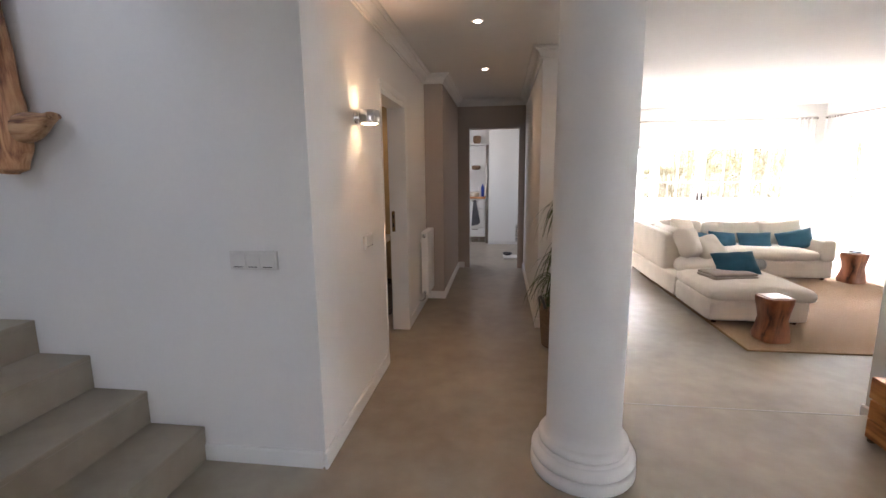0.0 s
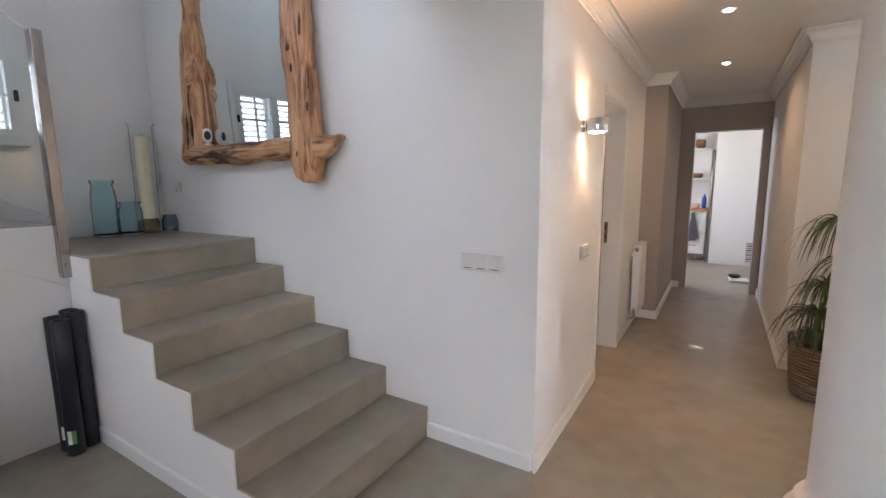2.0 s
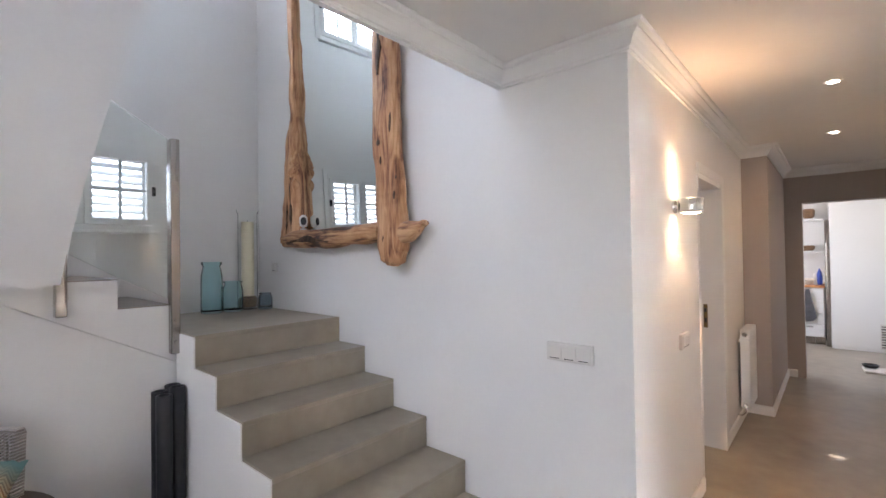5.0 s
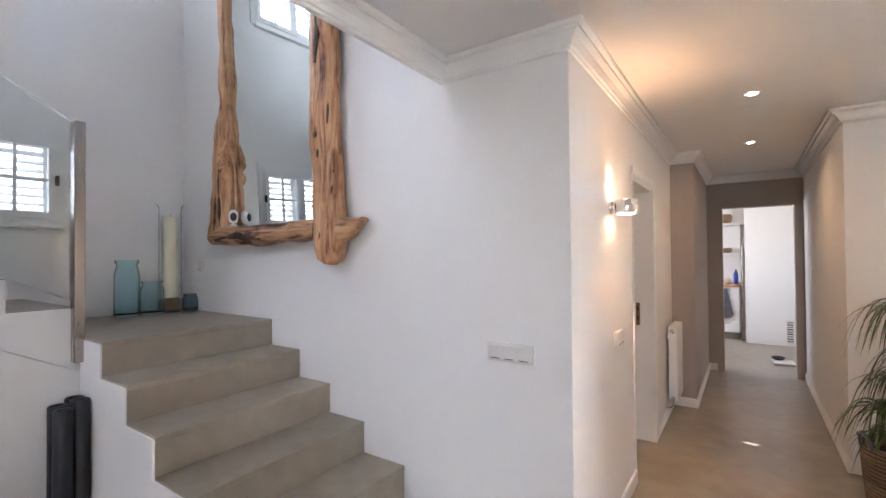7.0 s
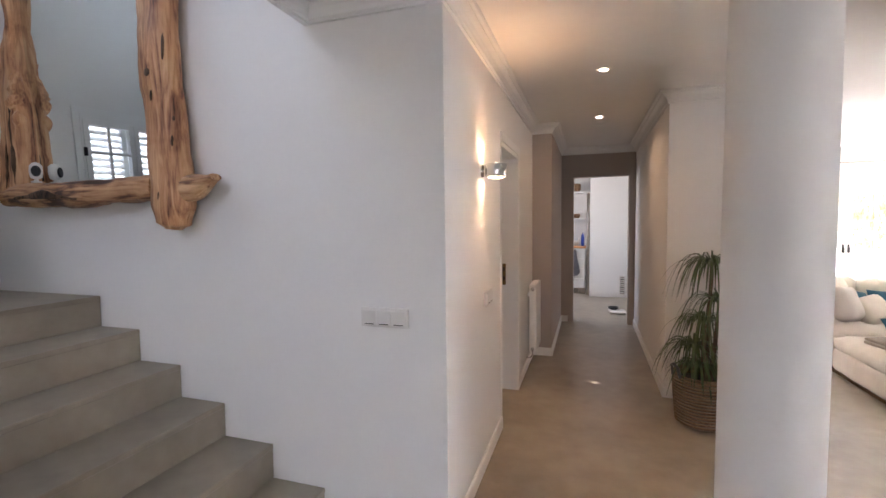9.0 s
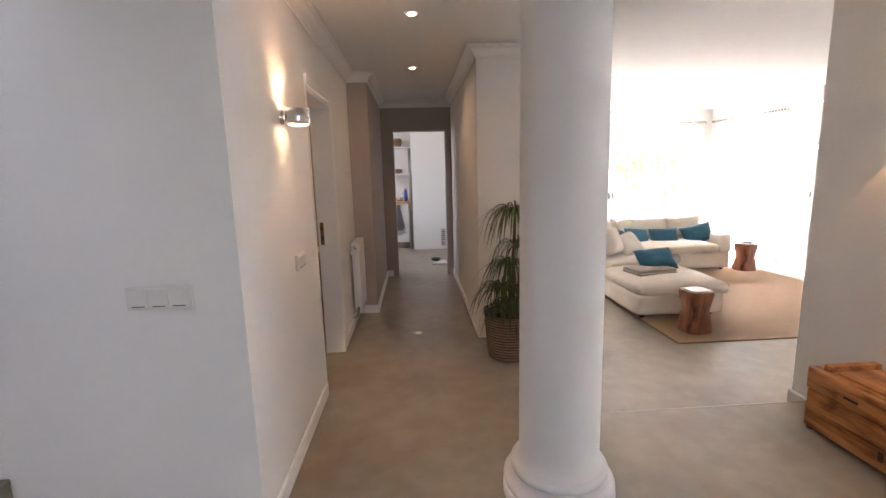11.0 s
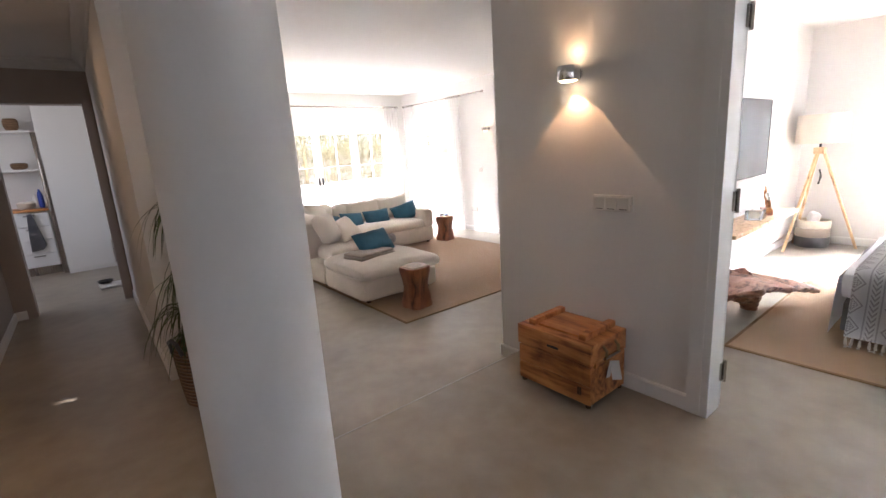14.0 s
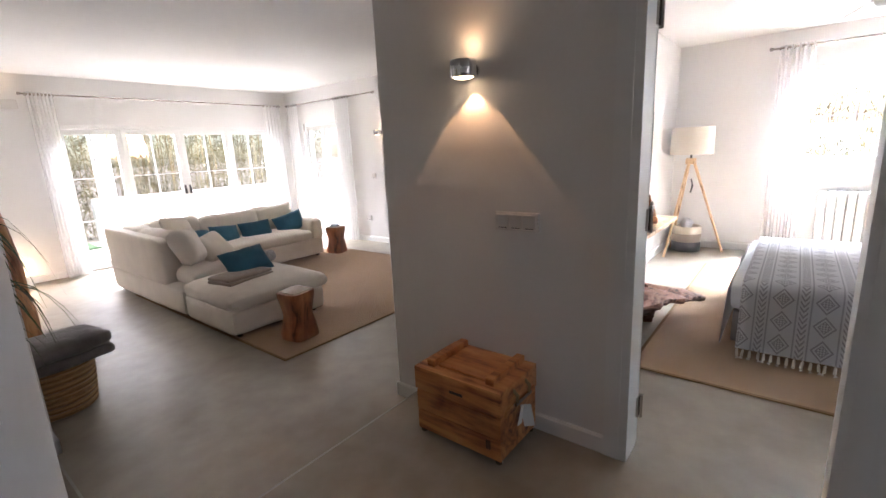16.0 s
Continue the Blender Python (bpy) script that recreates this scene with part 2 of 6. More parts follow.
OUTWALL = mat("lime_render", (0.80, 0.79, 0.76), rough=0.9, var=0.03, scale=2, fine=40, bump=0.2)
EARTH = mat("pale_dry_gravel", (0.50, 0.45, 0.37), rough=0.95, var=0.3, scale=1.5, fine=25, bump=0.4)
TVGREY = mat("tv_screen_glass", (0.10, 0.105, 0.11), rough=0.45, var=0.05, bump=0.0)
SHADE = mat("ecru_lampshade", (0.76, 0.70, 0.60), rough=0.9, var=0.04, fine=200, bump=0.2)
GREYSHEET = mat("grey_bed_base", (0.17, 0.16, 0.16), rough=0.9, var=0.1, fine=200, bump=0.3)
SHEET = mat("white_cotton_sheet", (0.76, 0.77, 0.80), rough=0.9, var=0.03, scale=5, fine=200, bump=0.2, fine_bump=8)
BULB = glow("lit_lens", (1.0, 0.74, 0.44), 6)
SPOT = glow("lit_downlight", (1.0, 0.86, 0.68), 10)


def clear_glass(name, color, rough=0.0, ior=1.45):
    m = bpy.data.materials.new(name)
    m.use_nodes = True
    b = m.node_tree.nodes["Principled BSDF"]
    b.inputs["Base Color"].default_value = (*color, 1)
    b.inputs["Roughness"].default_value = rough
    b.inputs["Transmission Weight"].default_value = 1.0
    b.inputs["IOR"].default_value = ior
    return m


GLASS = clear_glass("window_glass", (0.97, 0.985, 0.98), 0.0)
BALUSTER = clear_glass("green_edge_glass", (0.93, 0.975, 0.96), 0.0)
AQUA = clear_glass("aqua_bottle_glass", (0.73, 0.92, 0.94), 0.03)
SLATE = clear_glass("slate_blue_glass", (0.50, 0.60, 0.68), 0.06)
MIRROR = mat("silvered_mirror", (0.80, 0.845, 0.83), rough=0.01, metal=1.0, var=0.0, bump=0.0, rvar=0.0)


def voile(name):
    """Thin curtain cloth that lets part of the daylight through."""
    m = bpy.data.materials.new(name)
    m.use_nodes = True
    nt = m.node_tree
    out = nt.nodes["Material Output"]
    nt.nodes.remove(nt.nodes["Principled BSDF"])
    d, tl, tp = (nt.nodes.new("ShaderNodeBsdf" + k) for k in ("Diffuse", "Translucent", "Transparent"))
    d.inputs[0].default_value = tl.inputs[0].default_value = (0.90, 0.895, 0.885, 1)
    tc = nt.nodes.new("ShaderNodeTexCoord")
    n = nt.nodes.new("ShaderNodeTexNoise")
    n.inputs["Scale"].default_value = 120
    nt.links.new(tc.outputs["Object"], n.inputs["Vector"])
    mr = nt.nodes.new("ShaderNodeMapRange")
    mr.inputs[3].default_value, mr.inputs[4].default_value = 0.28, 0.46
    nt.links.new(n.outputs[0], mr.inputs[0])
    a, c = nt.nodes.new("ShaderNodeMixShader"), nt.nodes.new("ShaderNodeMixShader")
    a.inputs[0].default_value = 0.5
    nt.links.new(d.outputs[0], a.inputs[1])
    nt.links.new(tl.outputs[0], a.inputs[2])
    nt.links.new(mr.outputs[0], c.inputs[0])
    nt.links.new(a.outputs[0], c.inputs[1])
    nt.links.new(tp.outputs[0], c.inputs[2])
    nt.links.new(c.outputs[0], out.inputs[0])
    return m


VOILE = voile("sheer_curtain_voile")


# ---------- mesh helpers ----------
def box(bm, lo, hi):
    (x0, y0, z0), (x1, y1, z1) = lo, hi
    v = [bm.verts.new(p) for p in ((x0, y0, z0), (x1, y0, z0), (x1, y1, z0), (x0, y1, z0),
                                   (x0, y0, z1), (x1, y0, z1), (x1, y1, z1), (x0, y1, z1))]
    for f in ((3, 2, 1, 0), (4, 5, 6, 7), (0, 1, 5, 4), (1, 2, 6, 5), (2, 3, 7, 6), (3, 0, 4, 7)):
        bm.faces.new([v[i] for i in f])
    return v


def boxes(*pairs):
    bm = bmesh.new()
    for lo, hi in pairs:
        box(bm, lo, hi)
    return bm


def rbox(lo, hi, r=0.01, seg=2):
    """A box with rounded edges."""
    bm = boxes((lo, hi))
    bmesh.ops.bevel(bm, geom=bm.edges[:], offset=r, segments=seg, profile=0.5, affect="EDGES")
    return bm


def prism(pts, lo, hi, axis="x"):
    """A flat outline drawn out along an axis from lo to hi."""
    bm = bmesh.new()
    put = {"x": lambda a, b, c: (c, a, b), "y": lambda a, b, c: (a, c, b), "z": lambda a, b, c: (a, b, c)}[axis]
    n = len(pts)
    u = [bm.verts.new(put(a, b, lo)) for a, b in pts]
    w = [bm.verts.new(put(a, b, hi)) for a, b in pts]
    bm.faces.new(u)
    bm.faces.new(w[::-1])
    for i in range(n):
        bm.faces.new((u[i], w[i], w[(i + 1) % n], u[(i + 1) % n]))
    bmesh.ops.recalc_face_normals(bm, faces=bm.faces[:])
    return bm


def lathe(profile, seg=32, bm=None, centre=(0, 0)):
    """A turned body from (radius, height) points."""
    bm = bm or bmesh.new()
    rings = []
    for r, z in profile:
        rings.append([bm.verts.new((centre[0] + max(r, 1e-4) * math.cos(2 * math.pi * i / seg),
                                    centre[1] + max(r, 1e-4) * math.sin(2 * math.pi * i / seg), z)) for i in range(seg)])
    for a, b in zip(rings, rings[1:]):
        for i in range(seg):
            bm.faces.new((a[i], a[(i + 1) % seg], b[(i + 1) % seg], b[i]))
    bm.faces.new(rings[0][::-1])
    bm.faces.new(rings[-1])
    return bm


def tube(bm, path, radii, seg=8):
    """A round bar along a path; radii is a number or one for each point."""
    path = [Vector(p) for p in path]
    if not hasattr(radii, "__len__"):
        radii = [radii] * len(path)
    rings = []
    for i, p in enumerate(path):
        d = (path[min(i + 1, len(path) - 1)] - path[max(i - 1, 0)]).normalized()
        a = d.cross(Vector((0, 0, 1)) if abs(d.z) < 0.95 else Vector((1, 0, 0))).normalized()
        b = d.cross(a)
        rings.append([bm.verts.new(p + radii[i] * (math.cos(2 * math.pi * k / seg) * a + math.sin(2 * math.pi * k / seg) * b)) for k in range(seg)])
    for a, b in zip(rings, rings[1:]):
        for k in range(seg):
            bm.faces.new((a[k], a[(k + 1) % seg], b[(k + 1) % seg], b[k]))
    bm.faces.new(rings[0][::-1])
    bm.faces.new(rings[-1])
    return bm


def mesh_of(bm, name, material, smooth=None):
    me = bpy.data.meshes.new(name)
    bmesh.ops.recalc_face_normals(bm, faces=bm.faces[:])
    if smooth is not None:
        for f in bm.faces:
            f.smooth = True
        for e in bm.edges:
            e.smooth = not (len(e.link_faces) == 2 and e.calc_face_angle(0) > radians(smooth))
    bm.to_mesh(me)
    bm.free()
    me.materials.append(material)
    return me


def part(name, bm, material, parent, label="", smooth=35, at=None):
    """One mesh object under a thing or a part."""
    ob = new(name, mesh_of(bm, name, material, smooth))
    ob.parent = parent
    if at is not None:
        ob.matrix_basis = at
    return tagged(ob, label) if label else ob


def thing(name, x, y, z, rz, label, category, group=""):
    """An Empty at a thing's base."""
    ob = new(name)
    ob.empty_display_size = 0.1
    ob.matrix_basis = pose(x, y, z, 0, 0, rz)
    return tagged(ob, label, category, group)


def setting(name, bm, material, label, category="wall", smooth=None):
    return tagged(new(name, mesh_of(bm, name, material, smooth)), label, category, "", "structure")


def wall_y(x0, x1, y0, y1, z0, z1, holes=()):
    """A wall along x, with openings (xa, xb, za, zb)."""
    out, x = [], x0
    for a, b, c, d in sorted(holes):
        out.append(((x, y0, z0), (a, y1, z1)))
        if c > z0:
            out.append(((a, y0, z0), (b, y1, c)))
        if d < z1:
            out.append(((a, y0, d), (b, y1, z1)))
        x = b
    out.append(((x, y0, z0), (x1, y1, z1)))
    return boxes(*out)


def wall_x(y0, y1, x0, x1, z0, z1, holes=()):
    """A wall along y, with openings (ya, yb, za, zb)."""
    out, y = [], y0
    for a, b, c, d in sorted(holes):
        out.append(((x0, y, z0), (x1, a, z1)))
        if c > z0:
            out.append(((x0, a, z0), (x1, b, c)))
        if d < z1:
            out.append(((x0, a, d), (x1, b, z1)))
        y = b
    out.append(((x0, y, z0), (x1, y1, z1)))
    return boxes(*out)


# ---------- floors, walls, ceilings ----------
LOW, CE, CL, TOP = -0.125, 2.45, 2.56, 5.2      # living floor, hall and living ceilings, stairwell top
for nm, lo, hi in (("floor_hall", (-3.2, -2.75, -0.3), (2.53, 2.77, 0)), ("floor_corridor", (-2.6, 2.77, -0.3), (0.905, 6.85, 0)), ("floor_kitchen", (-1.9, 6.85, -0.3), (0.95, 10.0, 0))):
    setting(nm, boxes((lo, hi)), CEMENT, "grey-beige polished microcement floor with soft mottling", "floor")
setting("floor_bedroom", boxes(((2.53, -2.75, -0.3), (7.2, 2.52, 0))), CEMENT, "grey microcement bedroom floor", "floor")
setting("floor_living", boxes(((0.905, 2.77, -0.45), (6.04, 9.25, LOW))), CEMENT, "sunken grey microcement floor one step down", "floor")
setting("wall_stair", wall_y(-4.15, -0.69, 1.97, 2.12, 0, TOP), PLASTER, "white plastered wall beside the stairs")
setting("wall_corridor_left", wall_x(2.12, 5.0, -0.81, -0.69, 0, CE, [(3.2, 3.97, 0, 1.98)]), PLASTER, "white corridor wall with a bathroom doorway")
setting("wall_corridor_nook", boxes(((-1.0, 5.0, 0), (-0.49, 6.725, CE))), TAUPE, "taupe painted wall jutting into the corridor")
setting("wall_corridor_end", wall_y(-1.0, 0.48, 6.725, 6.85, 0, CE, [(-0.35, 0.422, 0, 2.07)]), TAUPE, "taupe end wall with the kitchen doorway")
setting("wall_corridor_right", boxes(((0.48, 4.12, -0.3), (0.95, 6.85, CL))), PLASTER, "white wall block between corridor and living room")
setting("wall_living_left", boxes(((0.80, 6.85, -0.3), (0.95, 9.25, CL))), PLASTER, "white living room side wall")
setting("wall_living_far", wall_y(0.95, 6.04, 9.05, 9.25, LOW, CL, [(2.25, 5.45, LOW, 1.93)]), PLASTER, "white far wall with wide terrace doors")
setting("wall_living_right", wall_x(2.985, 9.05, 5.84, 6.04, LOW, CL, [(7.5, 8.55, LOW, 1.96)]), PLASTER, "white living room wall with a garden door")
setting("wall_living_near", boxes(((2.53, 2.835, LOW), (6.04, 2.985, CL))), PLASTER, "white wall behind the hall partition")
setting("wall_partition", wall_x(-2.6, 2.985, 2.418, 2.53, -0.3, CE, [(0.935, 1.65, -0.3, 2.03)]), PLASTER, "white partition wall with the bedroom doorway")
setting("wall_bedroom_left", boxes(((2.53, 2.42, 0), (7.2, 2.52, CE))), PLASTER, "white bedroom wall behind the television")
setting("wall_bedroom_far", wall_x(-2.6, 2.42, 7.05, 7.2, 0, CE, [(-0.55, 1.16, 1.02, 2.05)]), PLASTER, "white bedroom wall with a window")
setting("wall_bedroom_near", boxes(((2.53, -2.75, 0), (7.2, -2.6, CE))), PLASTER, "plain white bedroom wall")
# Both openings are out of view, placed to admit the added daylight.
setting("wall_hall_entrance", wall_y(-4.15, 2.53, -2.75, -2.6, 0, TOP, [(-2.9, -1.5, 3.3, 4.7), (0.45, 1.95, 0.3, 2.2)]), PLASTER, "unseen white hall wall with assumed openings for daylight")
setting("wall_stair_back", wall_x(-2.6, 1.97, -4.15, -4.0, 0, 3.0, [(0.26, 1.14, 1.71, 2.32)]), PLASTER, "white stairwell wall with a shuttered window")
setting("wall_stair_back_upper", wall_x(-2.6, 1.97, -4.15, -4.0, 3.0, TOP, [(0.26, 1.14, 3.71, 4.41)]), PLASTER, "upper stairwell wall with a shuttered window")
setting("wall_stair_upper", boxes(((-1.34, -2.6, CE + 0.3), (-1.2, 1.97, TOP))), PLASTER, "white upper stairwell wall")
setting("ceiling_hall", boxes(((-1.34, -2.6, CE), (2.418, 1.97, CE + 0.3)), ((-0.69, 1.97, CE), (2.418, 2.985, CE + 0.3)), ((-0.69, 2.985, CE), (0.95, 4.12, CE + 0.3)),
                              ((-0.69, 4.12, CE), (0.48, 5.0, CE + 0.3)), ((-0.49, 5.0, CE), (0.48, 6.725, CE + 0.3))), CEIL, "smooth white hall ceiling", "ceiling")
setting("ceiling_living", boxes(((0.95, 2.985, CL), (6.04, 9.25, CL + 0.2))), CEIL, "white textured living room ceiling", "ceiling")
setting("ceiling_bedroom", boxes(((2.53, -2.75, CE), (7.2, 2.52, CE + 0.2))), CEIL, "white bedroom ceiling", "ceiling")
setting("ceiling_stairwell", boxes(((-4.15, -2.75, TOP), (-1.2, 2.12, TOP + 0.2))), CEIL, "white ceiling high over the stairs", "ceiling")
# bathroom and kitchen shells
setting("wall_bathroom", boxes(((-2.3, 2.6, 0), (-2.2, 5.0, CE)), ((-2.2, 2.5, 0), (-0.81, 2.6, CE)), ((-2.2, 4.7, 0), (-0.81, 4.8, CE))), BATHTILE, "ochre plastered bathroom walls")
setting("ceiling_bathroom", boxes(((-2.3, 2.5, 2.35), (-0.81, 4.8, CE))), CEIL, "white bathroom ceiling", "ceiling")
# The left wall leaves an unseen gap, added to admit daylight.
setting("wall_kitchen", boxes(((-1.9, 9.75, 0), (0.95, 9.9, CE)), ((0.80, 9.25, 0), (0.95, 9.75, CE)), ((-1.9, 6.85, 0), (-1.75, 9.75, 0.9)), ((-1.9, 6.85, 2.2), (-1.75, 9.75, CE)),
                              ((-1.9, 6.85, 0.9), (-1.75, 7.4, 2.2)), ((-1.9, 8.6, 0.9), (-1.75, 9.75, 2.2)), ((-1.75, 6.73, 0), (-1.0, 6.85, CE))), PLASTER, "white kitchen walls")
setting("ceiling_kitchen", boxes(((-1.9, 6.85, CE), (0.95, 9.9, CE + 0.1))), CEIL, "white kitchen ceiling", "ceiling")

# ---------- stairs ----------
NOSE = [-1.324, -1.618, -1.912, -2.2, -2.487, -2.78]
RISE = 0.175
stair = [(-1.324, 0)]
for k, x in enumerate(NOSE):
    stair += [(x, RISE * (k + 1)), (NOSE[k + 1] if k < 5 else -4.0, RISE * (k + 1))]
stair.append((-4.0, 0))
# solid flight, with the landing
stairs = tagged(new("stairs", mesh_of(prism(stair, 1.0, 1.97, "y"), "stairs", PLASTER)), "white plastered stairs with grey microcement treads", "stairs", "", "structure")
side = [(-1.320, 0)]
for k, x in enumerate(NOSE):
    side += [(x + 0.004, RISE * (k + 1) - 0.004), ((NOSE[k + 1] + 0.004) if k < 5 else -3.05, RISE * (k + 1) - 0.004)]
side.append((-3.05, 0))
part("stair_side", prism(side, 0.982, 1.0, "y"), PLASTER, stairs, "white plastered side of the flight", smooth=None)
for k, x in enumerate(NOSE):
    back = NOSE[k + 1] if k < 5 else -3.995
    bm = rbox((back, 0.990, RISE * (k + 1) - 0.02), (x + 0.012, 1.966, RISE * (k + 1) + 0.006), 0.004, 1)
    part("tread", bm, STEP, stairs, "grey microcement tread", smooth=None)
    part("riser", boxes(((x - 0.01, 0.990, RISE * k + 0.006), (x + 0.006, 1.966, RISE * (k + 1) - 0.02))), STEP, stairs, "grey microcement riser", smooth=None)
# upper flight, going up towards the entrance side
UP = [(0.955, 1.215), (0.688, 1.38), (0.424, 1.545), (0.16, 1.71), (-0.104, 1.875), (-0.368, 2.04), (-0.632, 2.205), (-0.896, 2.37), (-1.16, 2.535), (-1.424, 2.70)]
flight = [(0.955, 1.0)]
for k, (y, z) in enumerate(UP):
    flight += [(y, z), (UP[k + 1][0] if k < 9 else -2.6, z)]
flight += [(-2.6, 2.5), (-1.6, 2.3), (0.955, 0.75)]
upper = tagged(new("stairs_upper", mesh_of(prism(flight, -4.0, -3.2, "x"), "stairs_upper", PLASTER)), "upper white stair flight with grey treads", "stairs", "", "structure")
for k, (y, z) in enumerate(UP[:4]):
    back = UP[k + 1][0]
    part("tread", rbox((-3.995, back, z - 0.02), (-3.075, y + 0.008, z + 0.005), 0.004, 1), STEP, upper, "grey microcement tread", smooth=None)
# wall under the upper flight: stringer band proud of a panel with a cupboard door
band = [(0.985, 0.872), (0.199, 1.301), (-2.6, 1.301), (-2.6, 1.60), (0.424, 1.60), (0.424, 1.38), (0.688, 1.38), (0.688, 1.215), (0.955, 1.215), (0.955, 1.05), (0.985, 1.05)]
setting("wall_under_stairs", prism([(0.985, 0), (0.985, 0.8685), (0.2015, 1.2975), (0.2015, 0)], -3.2, -3.058, "x"), PLASTER, "white wall under the upper stairs")
setting("trim_stringer", prism(band, -3.2, -3.05, "x"), PLASTER, "white stair stringer with a shadow line below")
setting("door_cupboard", prism([(0.198, 0), (0.198, 1.2975), (-0.6, 1.2975), (-0.6, 0)], -3.2, -3.059, "x"), PLASTER, "flush white cupboard door under the stairs", "door")
setting("wall_under_stairs_rest", boxes(((-3.2, -2.6, 0), (-3.058, -0.607, 1.294))), PLASTER, "white wall beside the cupboard door")
# Dark sheet added behind the panels; its colour supplies the shade in the gaps.
setting("wall_dark_backing", boxes(((-3.4, -2.6, 0), (-3.25, 0.98, 0.9))), DARK, "dark sheet added behind the panel gaps for their shade")
mass = [(0.435, 1.372), (0.455, 1.50), (0.53, 1.88), (0.615, 2.24), (0.71, 2.60), (0.803, 2.941), (1.05, 3.8), (1.2, 4.3), (-2.6, 4.3), (-2.6, 1.345), (0.1, 1.356)]
setting("wall_soffit", prism(mass, -3.12, -2.985, "x"), PLASTER, "slanting white soffit wall of the upper stairs")


def glass_rail():
    rail = thing("glass_balustrade", -3.05, 0.7, 1.0, 0, "clear glass stair balustrade held by brushed steel posts", "railing")
    for y0, z0, z1 in ((0.965, 0.93, 2.215), (0.44, 1.205, 2.05)):
        post = part("post", rbox((-0.012, y0 - 0.7 - 0.024, z0 - 1), (0.052, y0 - 0.7 + 0.024, z1 - 1), 0.003, 1), STEEL, rail, "brushed steel flat post")
        for z in (z0 + 0.07, z0 + 0.2):
            bm = bmesh.new()
            tube(bm, [(0.05, y0 - 0.7, z - 1), (0.058, y0 - 0.7, z - 1)], 0.009, 10)
            part("bolt", bm, STEEL, post)
    pane = [(0.93, 1.26), (0.93, 2.215), (0.30, 2.585), (0.30, 1.58), (0.42, 1.56), (0.68, 1.40)]
    g = part("glass_pane", prism([(y - 0.7, z - 1) for y, z in pane], 0.012, 0.024, "x"), BALUSTER, rail, "clear glass pane", smooth=None)
    g.visible_shadow = False


glass_rail()

# ---------- column ----------
col = thing("column", 0.55, 2.14, 0, 0, "round white plastered column on a moulded base", "column")
part("shaft", lathe([(0.174, 0.24), (0.173, 0.6), (0.173, 1.4), (0.168, 2.3), (0.166, CE)], 64), PLASTER, col, smooth=60)
ring = [(0.240, 0.0), (0.246, 0.01), (0.246, 0.05), (0.240, 0.056)]
ring += [(0.214 + 0.030 * math.cos(a), 0.088 + 0.032 * math.sin(a)) for a in [math.pi * (-0.5 + i / 8) for i in range(9)]]
ring += [(0.212, 0.124), (0.200, 0.130)]
ring += [(0.192 + 0.020 * math.cos(a), 0.156 + 0.024 * math.sin(a)) for a in [math.pi * (-0.5 + i / 8) for i in range(9)]]
ring += [(0.188, 0.184), (0.180, 0.198), (0.1755, 0.222), (0.1735, 0.245)]
part("base", lathe(ring, 64), PLASTER, col, "moulded ring base", smooth=50)


# ---------- skirting, cornices, door casings ----------
def skirt(name, *runs, h=0.085, d=0.014, z=0.0):
    bm = bmesh.new()
    for (x0, y0), (x1, y1), side in runs:
        # side: outward normal of the wall
        nx, ny = side
        prof = ((0, 0), (d, 0), (d, h - 0.01), (d - 0.006, h), (0, h))
        a = [bm.verts.new((x0 + nx * p, y0 + ny * p, z + q)) for p, q in prof]
        b = [bm.verts.new((x1 + nx * p, y1 + ny * p, z + q)) for p, q in prof]
        bm.faces.new(a), bm.faces.new(b[::-1])
        for i in range(5):
            bm.faces.new((a[i], b[i], b[(i + 1) % 5], a[(i + 1) % 5]))
    return setting(name, bm, WHITE, "low white painted skirting board", "skirting")


skirt("baseboard_hall", ((-1.318, 1.97), (-0.704, 1.97), (0, -1)), ((-0.69, 1.956), (-0.69, 3.2), (1, 0)), ((-0.69, 3.97), (-0.69, 5.0), (1, 0)),
      ((-0.676, 5.0), (-0.476, 5.0), (0, -1)), ((-0.49, 5.0), (-0.49, 6.725), (1, 0)), ((-0.476, 6.725), (-0.397, 6.725), (0, -1)),
      ((0.48, 4.106), (0.48, 6.725), (-1, 0)), ((0.48, 4.12), (0.905, 4.12), (0, -1)),
      ((2.418, -2.6), (2.418, 0.87), (-1, 0)), ((2.418, 1.70), (2.418, 2.77), (-1, 0)),
      ((-1.30, 0.985), (-3.05, 0.985), (0, -1)), ((-3.2, -2.6), (2.404, -2.6), (0, 1)))
skirt("baseboard_living", ((2.418, 2.77), (2.418, 2.999), (-1, 0)), ((2.404, 2.985), (5.84, 2.985), (0, 1)), ((5.84, 2.999), (5.84, 7.45), (-1, 0)),
      ((0.95, 9.05), (2.2, 9.05), (0, -1)), ((0.95, 4.106), (0.95, 9.05), (1, 0)), ((0.905, 4.12), (0.964, 4.12), (0, -1)), z=LOW)
skirt("baseboard_bedroom", ((2.53, 2.42), (7.05, 2.42), (0, -1)), ((7.05, -2.6), (7.05, 2.406), (-1, 0)))


